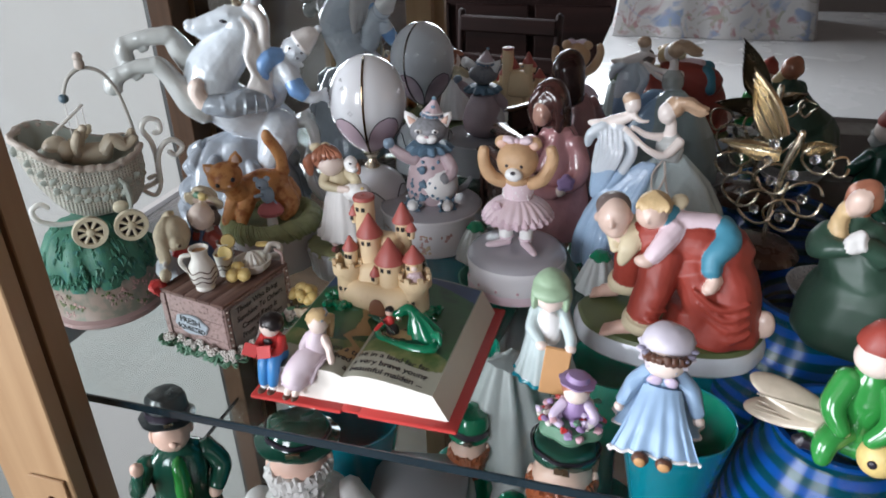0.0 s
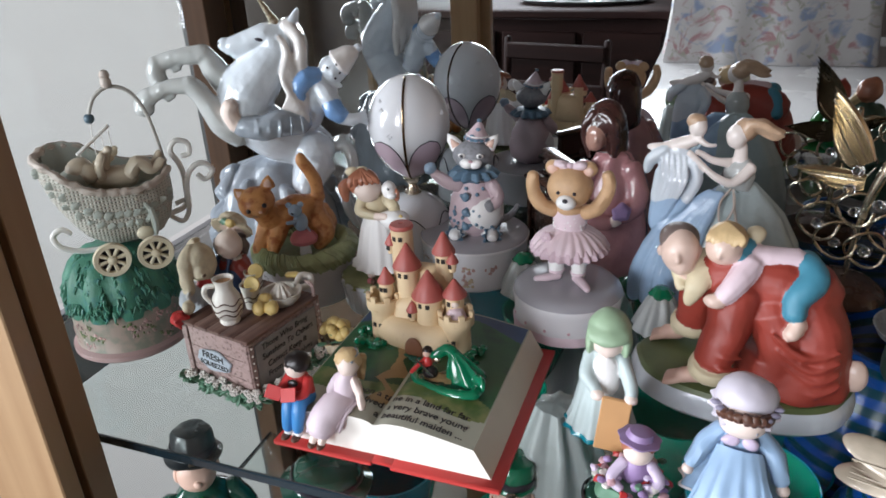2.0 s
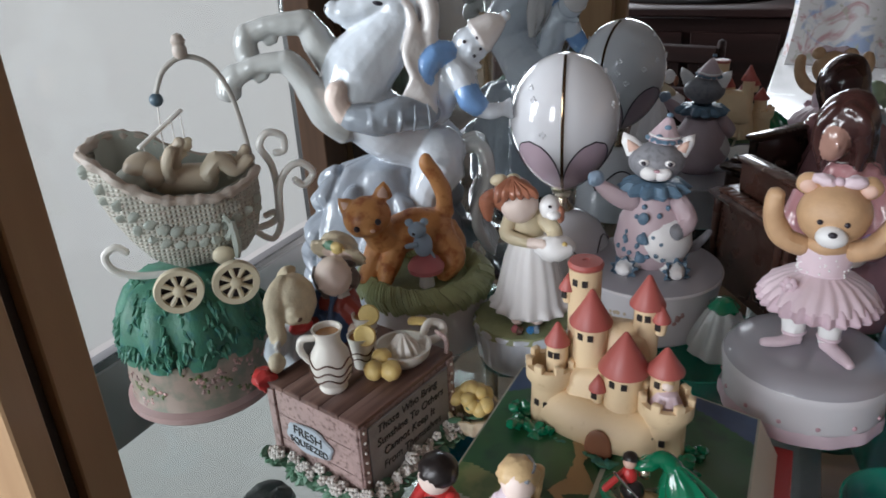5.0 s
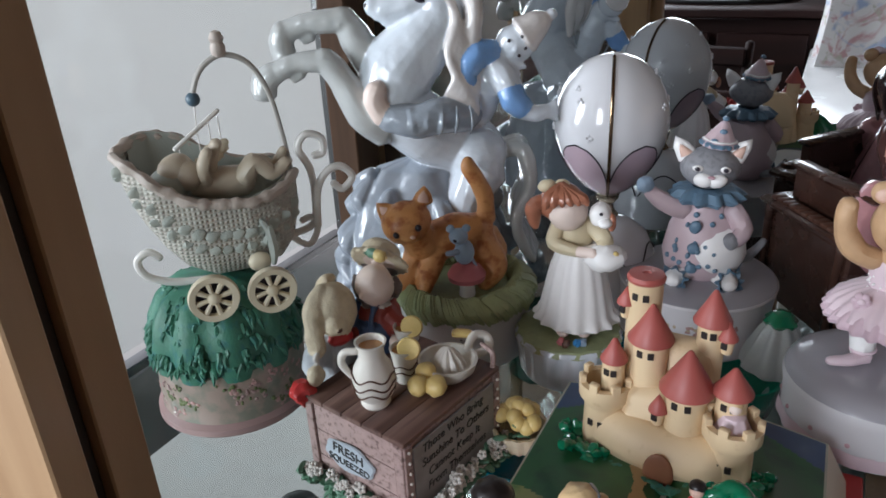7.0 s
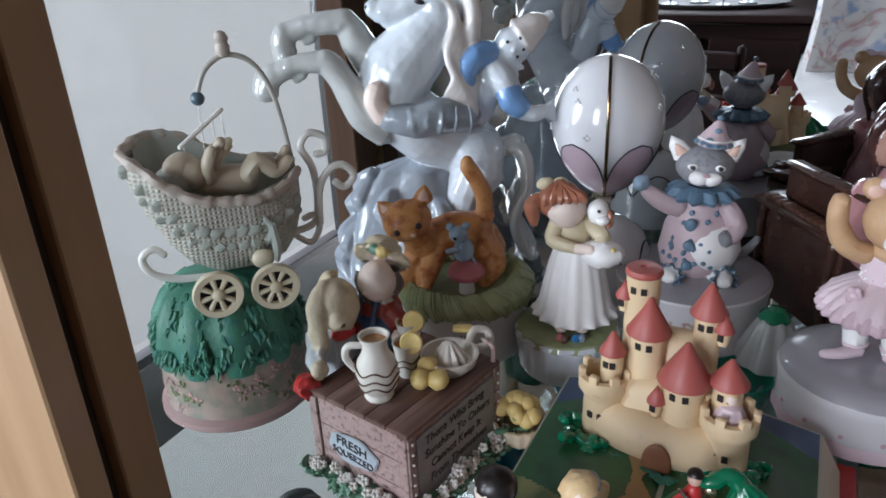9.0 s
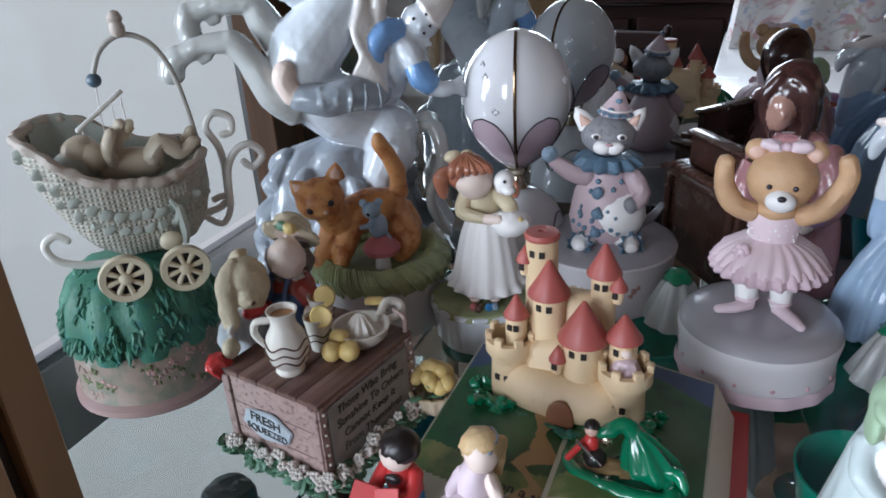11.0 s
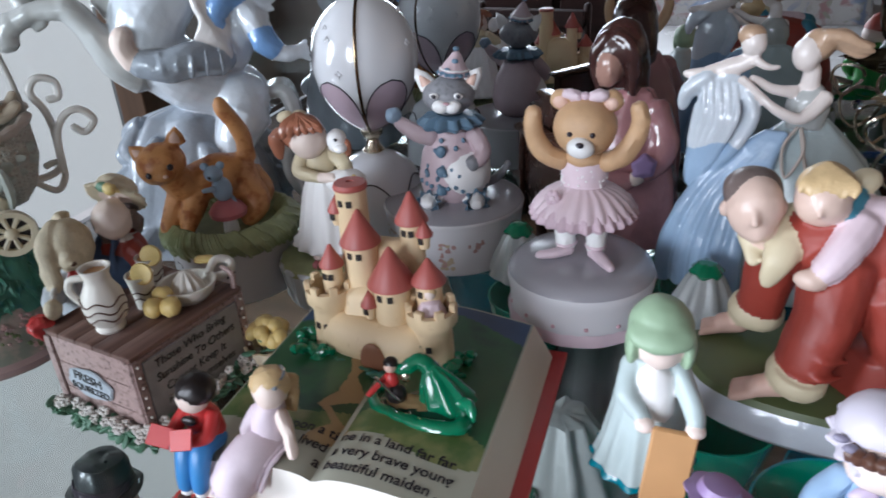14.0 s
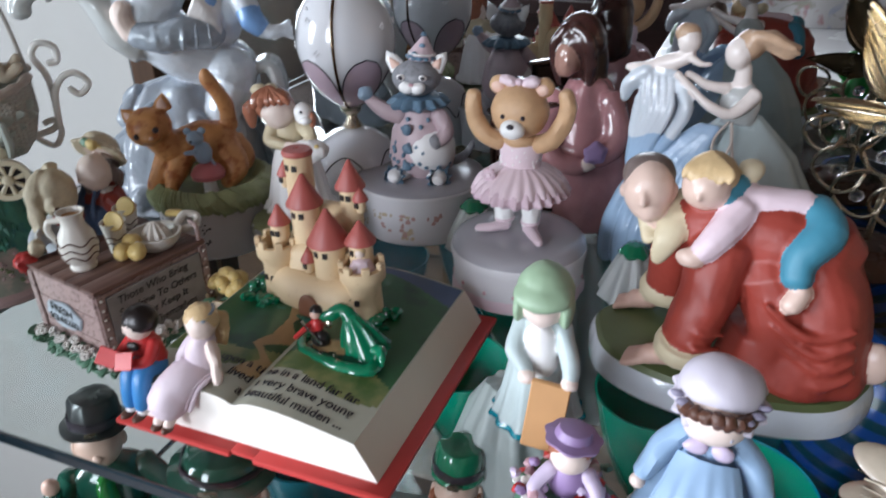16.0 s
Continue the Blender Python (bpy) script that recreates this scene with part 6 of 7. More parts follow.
def mother_child():
    t = holder("mother_and_baby_group", "china woman in a pale blue gown swinging a baby", "figurine", (-0.004, 0.586, S), -4)
    k = Kit()
    F = "flesh_china"
    k.lathe([(0, 0), (53, 0), (55, 4, 1.2), (53, 26, 1.4), (45, 56, 1.2), (33, 78, 0.8), (24, 88, 0.4), (10, 101), (0, 103)], "gown_green", at=(20, 6, 0), ripple=8, depth=0.6, seg=110, oval=0.72)
    for i in range(5):
        k.tube([(8 - 2 * i, -10, 96), (-4 - 7 * i, -22 + i, 66), (-10 - 9 * i, -32 + 3 * i, 30), (-8 - 10 * i, -33 + 4 * i, 4)], [3, 5, 6, 6], "gown_blue", seg=10)
    k.lathe([(0, 97), (9, 98), (11.6, 108), (11, 115), (6, 121), (0, 122)], "glaze_grey", at=(18, 0, 0), oval=0.8)
    k.tube([(17, -1, 118), (17, -2, 130)], [5.2, 4.8], F)
    k.ball((13.4, -5, 138.6), (7.4, 7.8, 9), F, seg=22, rings=14)
    k.ball((18, -1, 142.6), (9, 9.4, 8.8), "hair_light", seg=22, rings=14)
    for i in range(6):
        k.tube([(20, -6 + 2 * i, 148 - i % 2), (29, -6 + 2 * i, 148 - 2.6 * (i % 3)), (36, -6 + 2 * i, 145 - 3 * (i % 3)), (42 + 2 * (i % 2), -6 + 2 * i, 143 - 2 * (i % 3))], [3.4, 3.4, 2.8, 1.4], "hair_light", seg=9)
    k.tube([(26, -5, 116), (16, -14, 106), (4, -17, 110), (-8, -16, 119), (-17, -15, 127)], [4.4, 3.4, 2.9, 2.5, 2.3], F)
    k.tube([(10, -4, 118), (0, -8, 120), (-12, -10, 126)], [3.6, 2.8, 2.2], F)
    # the baby and its long white dress
    k.tube([(-12, -9, 137), (-24, -9, 131), (-35, -9, 128)], [4.4, 5.4, 4.6], F)
    k.ball((-13.6, -10, 145), (6.6, 6.4, 7.2), F, seg=20, rings=12)
    k.ball((-15, -8.6, 148.4), (7, 7, 5.8), "hair_light")
    k.tube([(-11, -13, 136), (-5, -14, 133), (0, -13, 133)], [2.6, 2.2, 1.8], F)
    k.tube([(-33, -9, 129), (-41, -10, 128), (-47, -10, 127)], [3.4, 2.8, 2], F)
    k.tube([(-25, -10, 127), (-28, -12, 108), (-32, -13, 88), (-38, -14, 66)], [8, 12.6, 11, 4.5], "porcelain", seg=20, flat=0.55)
    k.tube([(-34, -10, 126), (-44, -11, 118), (-46, -12, 110)], [7, 7, 4], "porcelain", seg=14, flat=0.7)
    k.tube([(-16, -12, 120), (-10, -14, 108), (-16, -16, 92), (-26, -17, 76)], [6, 8, 7, 4], "porcelain", seg=16, flat=0.6)
    for i in range(5):
        k.tube([(-20 - 4 * i, -15, 124), (-18 - 4 * i, -22 + i, 106), (-26 - 3 * i, -21 + i, 84), (-36 - i, -18, 66)], [1.4, 2, 2, 1], "porcelain", seg=8)
    k.worn(1.0, 0.07)

    def shade(c, key):
        edge = 8 - (100 - c.z) * 0.3 + 3 * math.sin(c.z * 0.12)
        if key == "gown_green" and c.x < edge or key == "porcelain" and c.z < 90 + 3 * math.sin(c.x * 0.2):
            return "gown_blue"
        return key
    k.fuse(0.85, 2, shade)
    k.part("mother_figurine", t, "woman in pale blue and grey-green gown lifting a baby")
    k = Kit()
    k.tube([(14, -10, 100), (8, -17, 90), (11, -24, 76), (18, -22, 90), (16, -11, 100)], 0.9, "frill", seg=7)
    k.tube([(16, -11, 100), (22, -24, 78), (36, -29, 62), (52, -24, 52)], [1.0, 1.0, 0.9, 0.7], "frill", seg=7)
    k.part("sash", t, "thin brown sash bow")


def crawling_father():
    t = holder("father_and_boy_group", "china man in red robe crawling with a boy on top", "figurine", (0.018, 0.466, S), -6)
    k = Kit()
    k.lathe([(0, 0), (64, 0), (68, 3), (68, 10), (66, 16), (62, 19), (0, 20)], "porcelain", at=(6, 0, 0), oval=0.62, seg=72, ripple=5, depth=1.6)
    k.part("base", t, "white oval china base")
    k = Kit().lathe([(66, 15.5), (63, 19.6), (50, 21.6), (0, 22)], "moss", at=(6, 0, 0), oval=0.62, seg=72, ripple=5, depth=1.6)
    k.part("turf", t, "mossy green painted turf")
    k = Kit()
    RC = "red_coat"
    k.tube([(-24, -5, 84), (-6, -3, 85), (18, 0, 84), (38, 2, 74)], [13, 18, 21, 23], RC, seg=26)
    k.tube([(34, 0, 74), (42, -3, 52), (41, -5, 30)], [23, 26, 27], RC, seg=28, flat=0.86)
    k.tube([(20, -10, 70), (30, -15, 48), (27, -16, 28)], [17, 15.5, 13], RC, seg=20)
    k.lathe([(0, 20), (32, 20), (33, 24), (30, 42), (0, 46)], RC, at=(36, -5, 0), oval=0.84, seg=60, ripple=8, depth=0.8)
    for i in range(4):
        k.tube([(22 + 4 * i, -30, 64 - 9 * i), (40 + 3 * i, -29.5, 53 - 8 * i), (58 + i, -24, 57 - 7 * i)], [1.2, 3.0, 1.2], RC, seg=9)
    k.tube([(-2, -14, 80), (-3, -23, 60), (-9, -29, 38)], [15, 13, 11.5], RC, seg=20)
    k.tube([(-22, 6, 80), (-25, 11, 58), (-27, 15, 40)], [13, 11.6, 10.4], RC, seg=18)
    for i in range(3):
        k.tube([(-14, -28 - 2 * i, 60 - 8 * i), (-3, -36 - 2 * i, 56 - 8 * i), (7, -30 - i, 52 - 7 * i)], [1, 1.8, 1], RC, seg=8)
    for x, y, z in ((-10, -30, 33), (-28, 17, 35)):
        k.lathe([(0, -5), (11.8, -4), (13.2, 0), (12.4, 5), (0, 6)], "cream", at=(x, y, z), rot=(10, 12, 0), seg=26)
        k.tube([(x - 6, y - 2, 28), (x - 15, y - 3, 26)], [6.5, 6.4], "skin", flat=0.8)
        for i in range(4):
            k.tube([(x - 16, y - 7 + 3 * i, 25), (x - 24, y - 9 + 3.4 * i, 23)], [2.5, 2], "skin", seg=8)
    k.tube([(-21, -1, 96), (-22, -13, 90), (-24, -21, 82), (-27, -23, 72)], [6.6, 7.6, 6.6, 3], "cream", flat=0.7, seg=14)
    k.tube([(-34, 2, 92), (-37, -8, 88), (-33, -17, 78)], [5.6, 5.4, 3.4], "cream", flat=0.7, seg=14)
    k.tube([(-29, -8, 84), (-34, -12, 94)], [7.6, 7], "skin_warm")
    k.ball((-36, -15, 102), (11, 12, 14), "skin_warm", seg=26, rings=18)
    k.ball((-34, -18, 96), (7.6, 8, 8), "skin_warm")
    k.ball((-37.4, -9.6, 107.6), (12, 12.4, 9.6), "hair_grey", seg=24, rings=14)
    k.ball((-25.5, -12, 102), (2.2, 3, 4), "skin_warm")
    k.ball((-47.4, -12, 99), (2.2, 3, 4), "skin_warm")
    k.tube([(-36, -26, 105), (-35, -28.4, 99.6)], [1.4, 2.2], "skin_warm", seg=10)
    k.ball((69, -8, 34), (7, 6, 11), "skin_warm")
    # the boy on his back
    k.ball((-12, -14, 108), (10.6, 10.8, 10.6), "skin_warm", seg=26, rings=16)
    k.ball((-10.8, -9, 111.6), (11.4, 11.8, 9.8), "hair_blond", seg=24, rings=14)
    k.ball((-13, -25, 106), (1.6, 1.8, 1.8), "skin_warm")
    for i in range(7):
        k.tube([(-12, -10, 120.5), (-20 + 3 * i, -19, 117), (-21.5 + 3.2 * i, -22.4, 112.6)], [2.4, 2, 0.8], "hair_blond", seg=8)
    k.tube([(-2, -6, 98), (12, -4, 98), (28, 0, 97)], [8.6, 10, 10], "pink_pale", seg=20)
    k.tube([(4, -12, 98), (-2, -23, 90), (-8, -28, 83)], [8, 7, 6], "pink_pale")
    k.ball((-12, -30, 80), (6.4, 4, 4.6), "skin_warm")
    k.ball((4, 2, 112), (6, 6, 5), "cream")
    k.tube([(-4, -13, 102), (0, -4, 106)], [6, 6], "jeans_teal")
    k.tube([(32, -1, 96), (38, -11, 94), (31, -20, 84), (31, -25, 76)], [9.6, 8.6, 6.8, 5.8], "jeans_teal", seg=18)
    k.tube([(32, 8, 94), (38, 14, 86), (38, 20, 74)], [9, 8, 7], "jeans_teal", seg=16)
    k.tube([(34, -25, 72), (31, -29, 65)], [4.6, 4.4], "skin_warm")
    k.worn(1.0, 0.07)
    k.fuse(0.95, 2)
    k.part("father_figurine", t, "man in red robe carrying a blond boy in blue trousers")


def brass_piece():
    t = holder("brass_butterfly", "gold wire butterfly ornament set with clear crystals", "ornament", (0.100, 0.628, S), -12)
    Kit().lathe([(0, 0), (34, 0), (36, 2), (34, 6), (26, 12), (10, 16), (0, 16)], "brown_volume", seg=40).part("base", t, "dark brown polished base")
    for root, along, across, ln_, wd in (((2, -6, 110), (-0.54, -0.1, 0.84), (0.84, 0.1, 0.54), 62, 26), ((5, -8, 97), (-0.99, -0.1, -0.02), (0.0, -0.2, 0.98), 50, 19), ((20, -4, 104), (0.94, 0.2, 0.1), (-0.1, 0, 0.95), 26, 13)):
        k, rows = Kit(), []
        A, B = Vector(along), Vector(across)
        nrm = A.cross(B).normalized()
        for i in range(25):
            u = i / 24
            tip = ln_ * (0.55 + 0.45 * u) * (1 - 0.04 * math.cos(u * 14 * math.pi))
            row = []
            for j in range(15):
                v = j / 14
                q = Vector(root) + A * tip * v + B * wd * (u - 0.5) * (0.35 + 0.65 * math.sin(math.pi * min(1, 0.15 + 0.75 * v))) + nrm * (1.5 * math.cos(u * 14 * math.pi) + 8 * v * v)
                row.append(q)
            rows.append(row)
        k.grid(rows, "gold", closed=False)
        k.grid([[q + nrm * 1.2 for q in r] for r in rows], "gold", closed=False)
        k.part("wing", t, "ribbed gilt wing", sharp=70)
    for cx, cz, r in ((-21, 63, 15), (-7, 49, 15), (14, 45, 14), (28, 62, 15), (33, 98, 12), (48, 94, 8), (-34, 84, 11), (2, 76, 13)):
        Kit().tube([(cx + r * math.cos(a), -10 + 5 * math.sin(2 * a), cz + r * math.sin(a)) for a in np.linspace(0.3, 6.2, 14)], 1.25, "gold", seg=8, steps=2).part("loop", t, "looped gilt wire")
    k = Kit()
    k.tube([(4, 0, 14), (6, -4, 50), (10, -6, 84), (16, -6, 106), (18, -7, 118)], [2.4, 2, 3.4, 4.4, 2.6], "gold")
    k.part("stem", t, "gilt wire stem")
    for x, z in ((-1, 108), (-4, 93), (-21, 63), (-7, 49), (14, 45), (28, 64), (31, 99), (17, 84), (2, 76)):
        Kit().lathe([(0, -4), (3, -2), (4.6, 0), (3.4, 2.2), (0, 2.6)], "crystal", at=(x, -15, z), rot=(90, 0, 0), seg=8).part("crystal", t, "clear cut crystal")


def bonnet_girl():
    t = holder("bonnet_girl_group", "small bisque girl in a green bonnet holding a wooden board", "figurine", (-0.052, 0.402, S), 4)
    k = Kit()
    k.lathe([(0, 0), (20, 0, 0.6), (21, 3, 1.2), (18, 12, 1), (15, 30, 0.4), (12, 48), (8, 60), (0, 62)], "gown_mint", at=(-2, 4, 0), ripple=13, seg=78)
    k.lathe([(20.6, 0.5, 1.2), (22.4, 2, 1.6), (20, 5, 1)], "teal_glass", at=(-2, 4, 0), ripple=13, seg=78)
    k.tube([(-10, 0, 54), (-11, -9, 45), (-4, -16, 38)], [4.8, 4.6, 3.6], "gown_mint")
    k.tube([(8, 0, 54), (13, -9, 46), (15, -16, 40)], [4.8, 4.6, 3.6], "gown_mint")
    k.ball((-1, -5, 42), (9, 6.4, 16), "bisque_white")
    for x in (-4, 15):
        k.ball((x, -18, 38), (4.2, 3.4, 3.2), "skin_pale")
    k.ball((0, -6, 67), (9, 8.6, 9), "skin_pale")
    k.ball((0, -1, 73), (12.4, 12.4, 12.4), "bonnet_green", seg=24, rings=16)
    k.ball((0, -9, 74.5), (12.6, 9, 4.6), "bonnet_green", rot=(24, 0, 0))
    for sx in (-1, 1):
        k.ball((10.5 * sx, -5, 66), (3, 7, 8), "bonnet_green")
    k.worn(0.8)
    k.fuse(0.8, 3)
    k.part("girl_figurine", t, "girl in green bonnet and pale mint dress")
    Kit().box((6, -22, 22), (17, 3, 34), "tan_board", (-8, 6, 0), 0.8).part("board", t, "plain tan board")


def rag_doll():
    k = Kit()
    k.lathe([(0, 0), (24, 0, 1), (26, 2, 1.6), (22, 12, 1.2), (16, 26, 0.6), (11, 36), (0, 40)], "dress_blue", at=(0, 2, 0), ripple=11, seg=88, oval=0.9)
    k.lathe([(23.5, 0.2, 1), (27.4, 1.4, 1.9), (25, 3, 1.4)], "bisque_white", at=(0, 2, 0), ripple=11, seg=88, oval=0.9)
    k.tube([(0, 2, 30), (0, 0, 40), (0, -1, 48)], [12, 11, 7], "dress_blue", seg=18)
    rows = []
    for i in range(13):
        u = i / 12
        w, y, z = 11 + 15 * u, -9 - 24 * u - 3 * math.sin(math.pi * u), 40 - 36 * u
        rows.append([(w * math.cos(a) + 0.9 * u * math.sin(9 * a), y - 5 * math.sin(a) - 1.2 * u * math.sin(14 * a), z + 3 * math.sin(a)) for a in np.linspace(0, math.pi, 41)])
    k.grid(rows, "dress_blue", closed=False)
    k.tube([(p[0], p[1], p[2]) for p in rows[-1][::2]], 1.3, "bisque_white", seg=7, steps=2)
    for sx in (-1, 1):
        k.tube([(9 * sx, 0, 45), (17 * sx, -5, 36), (22 * sx, -10, 24)], [5.2, 5.4, 4.4], "dress_blue")
        k.ball((23.4 * sx, -12, 20), (3.4, 3, 3.6), "skin_pale")
        k.tube([(7 * sx, -26, 6), (7 * sx, -36, 5)], [4.4, 4], "bisque_white")
        k.ball((7 * sx, -40, 5.0), (5, 4, 5.2), "brown_shoe")
        k.ball((7 * sx, -43.2, 5.2), (3.6, 1.2, 3.8), "tan_board")
        k.ball((5 * sx, -9.6, 45), (4.6, 2.4, 3.4), "lilac", rot=(0, 24 * sx, 0))
    k.ball((0, -4, 58), (12.6, 11.6, 12), "skin_pale", seg=24, rings=16)
    k.ball((0, 1, 62), (13.6, 12, 12), "hair_auburn", seg=20, rings=12)
    for i in range(9):
        a = -2.8 + i * 0.32
        k.ball((12 * math.cos(a), -4 + 10.6 * math.sin(a), 66 - 0.8 * abs(i - 4)), (3, 3, 3.6), "brown_shoe", lumps=1, freq=0.5, seg=9, rings=6)
    k.ball((0, 3.5, 67), (15.4, 14, 13.6), "bonnet_lilac", seg=26, rings=16)
    k.lathe([(12, 0, 0.4), (16.4, -2, 1.1), (17, -3.6, 1.2), (13, -2, 0.6)], "bonnet_lilac", at=(0, 0, 66), rot=(24, 0, 0), ripple=14, seg=84)
    for i in range(9):
        a = -2.8 + i * 0.33
        k.ball((15.8 * math.cos(a), 15.4 * math.sin(a) * 0.9, 67 - 2.6 * math.sin(-a)), (2.6, 1.8, 1.6), "ribbon_grey", seg=8, rings=6)
    k.worn(0.9)
    k.v = [(x, y, z * 0.89) for x, y, z in k.v]
    k.thing("rag_doll", "china doll in lilac bonnet and blue dress sitting on the glass", "doll", (0.022, 0.372, S), -3)


def flower_child():
    k = Kit()
    k.lathe([(0, 0), (20, 0), (21, 3), (17, 8), (0, 10)], "leaf_green", ripple=7, depth=1.4, seg=56)
    k.tube([(2, 2, 6), (2, 0, 18), (2, 0, 26)], [9, 8, 5], "lilac_dark", seg=14)
    k.tube([(-5, -2, 22), (-11, -9, 15), (-6, -13, 11)], [3.6, 3.2, 2.4], "lilac")
    k.tube([(9, -2, 22), (14, -8, 15), (8, -13, 11)], [3.6, 3.2, 2.4], "lilac")
    k.ball((2, -4, 33), (8, 7.4, 8), "skin_pale")
    k.ball((2, -1, 36), (9.4, 8.6, 7.4), "hair_auburn", lumps=1.4, freq=0.4)
    k.lathe([(11, 0, 0.6), (11.4, 1.4, 0.6), (7.6, 2.4), (6.4, 6), (0, 7.6)], "lilac_dark", at=(2, 0, 39), rot=(-6, 8, 0), ripple=7, seg=42)
    for i in range(90):
        a, r = random.uniform(0, 6.28), random.uniform(9, 21)
        key = random.choice(["lilac", "lilac_dark", "blossom", "heart_pink", "red_bright", "leaf_green"])
        k.ball((r * math.cos(a), r * math.sin(a), 6 + random.uniform(0, 12) - 0.2 * r), (2.6, 2.6, 2), key, rot=(random.uniform(-40, 40), 0, 0), lumps=1.2, freq=0.5, seg=9, rings=6)
    k.v = [(x - 2, y, z * 0.86) for x, y, z in k.v]
    k.thing("flower_child", "tiny child figurine in a lilac hat among flowers", "figurine", (-0.028, 0.358, S), 5)


def dragonfly_boy():
    t = holder("dragonfly_boy_group", "glazed boy in green riding a dragonfly with pearly wings", "figurine", (0.138, 0.374, S), -19)
    Kit().tube([(-34, -4, 9), (-20, -4, 10), (0, -4, 12), (24, -4, 16)], [4, 8, 11, 12], "apple_green", seg=16).part("dragonfly_body", t, "glossy green insect body")
    Kit().ball((8, -16, 15), (11, 10, 12), "lemon").part("head", t, "yellow round head")
    Kit().ball((6, -25.4, 16), (2.6, 1.6, 2.8), "ink").part("eye", t, "round black eye")
    for z, a in ((27, 14), (15, -10)):
        k = Kit()
        k.ball((-42, -4, z), (26, 10, 2.6), "wing_pearl", rot=(26, a, 0), seg=28, rings=10)
        for i in range(5):
            k.tube([(-20, -6, z - 3), (-40, -10 + 3 * i, z - 0.4), (-60, -13 + 5 * i, z + 1)], [0.6, 0.7, 0.4], "wing_pearl", seg=5)
        k.part("wing", t, "pearly ribbed wing")
    Kit().ball((-30, -12, 5), (6, 5, 5), "ink", lumps=2, freq=0.3).part("foot", t, "small black foot")
    k = Kit()
    k.tube([(4, 2, 18), (4, 2, 44), (4, 0, 62)], [15, 15, 9], "apple_green", seg=18)
    k.tube([(-6, -4, 56), (-10, -14, 40), (-2, -20, 28)], [8, 7.4, 5], "apple_green")
    k.tube([(16, -4, 56), (20, -14, 40), (12, -20, 28)], [8, 7.4, 5], "apple_green")
    k.tube([(0, -4, 22), (-8, -18, 16), (-8, -24, 6)], [10, 8, 5], "apple_green")
    k.ball((4, -4, 74), (12, 11, 12), "skin_pale")
    # red cap in a deeper red that carries its shadow
    k.lathe([(13, 0), (13, 4), (9, 14), (0, 22)], "red_coat", at=(4, 0, 79), rot=(0, 12, 0), seg=24)
    k.v = [(x - 10, y, z * 0.95) for x, y, z in k.v]
    k.part("boy_figurine", t, "boy in glossy green suit and red cap")


def green_lady():
    t = holder("green_lady_group", "glazed lady in a dark green cloak seated on a rounded base", "figurine", (0.160, 0.505, S), -16)
    k = Kit()
    k.lathe([(0, 0), (44, 0), (47, 6), (46, 22), (42, 40), (34, 54), (20, 66), (0, 72)], "ladygreen", oval=0.85, ripple=5, depth=1.6, seg=60)
    k.tube([(-4, 2, 44), (-14, -2, 66), (-21, -5, 90)], [36, 25, 13], "ladygreen", seg=22)
    k.tube([(-32, -10, 84), (-36, -24, 76), (-18, -32, 84)], [10, 9, 6], "ladygreen")
    k.tube([(-8, -10, 86), (2, -24, 78), (-12, -32, 88)], [10, 9, 6], "ladygreen")
    k.ball((-15, -34, 90), (8, 5, 8), "beard_white", lumps=3, freq=0.2)
    k.ball((-20, -12, 109), (9, 9, 10), "skin_warm")
    k.ball((-18, -5, 111), (12.6, 12, 13), "hair_auburn", seg=22, rings=14)
    k.tube([(-28, -9, 104), (-29, -17, 94), (-25, -21, 84)], [5, 5.4, 3], "hair_blond")
    k.worn(2.4, 0.05)
    k.fuse(1.3, 3)
    k.part("lady_figurine", t, "lady with auburn hair in a green cloak")


def red_hat_gnomes():
    for x, y, a, s in ((0.215, 0.640, -20, 1.0), (0.270, 0.560, -24, 1.15)):
        k = Kit()
        k.lathe([(0, 0), (26, 0), (27, 8), (22, 40), (17, 64), (0, 74)], "emerald_dark", ripple=6, depth=1, seg=48)
        k.ball((0, -4, 86), (13, 12, 13), "skin_pale")
        k.ball((0, -12, 76), (12, 7, 12), "beard_white", lumps=3, freq=0.2)
        k.lathe([(13.5, 0), (14, 5), (10, 13), (8, 20), (4, 30), (0, 38)], "red_coat", at=(0, 0, 92), seg=24)
        for sx in (-1, 1):
            k.tube([(14 * sx, 0, 62), (24 * sx, -8, 46), (12 * sx, -20, 40)], [8, 7, 5], "emerald_dark")
        ob = k.thing("gnome", "small glazed gnome in a red cap and dark green coat", "figurine", (x, y, S), a, group="gnomes")
        ob.scale = (s, s, s)


def little_gown():
    for x, y, a in ((-0.142, 0.560, 10), (-0.030, 0.530, 0)):
        Kit().lathe([(0, 0), (17, 0, 1), (19, 3, 2), (15, 14, 1.4), (10, 26, 0.8), (6, 32), (0, 33)], "frosted", ripple=9, seg=72).lathe([(7, 27, 0.5), (9, 31, 1), (5, 36), (0, 37)], "emerald", ripple=6, seg=36).thing("china_bell", "small fluted white china bell with a green knob", "bell", (x, y, S), a, group="china bells")


def blue_bowls():
    for x, y, r, h in ((0.150, 0.560, 34, 12), (0.04, 0.640, 30, 10)):
        Kit().lathe([(0, 0), (r * 0.6, 0), (r * 0.9, h * 0.5), (r, h), (r * 0.95, h), (r * 0.8, h * 0.55), (0, 2.4)], "grey_stone", seg=40).thing("stone_dish", "shallow speckled grey stone dish", "dish", (x, y, S), 0, group="stone dishes")


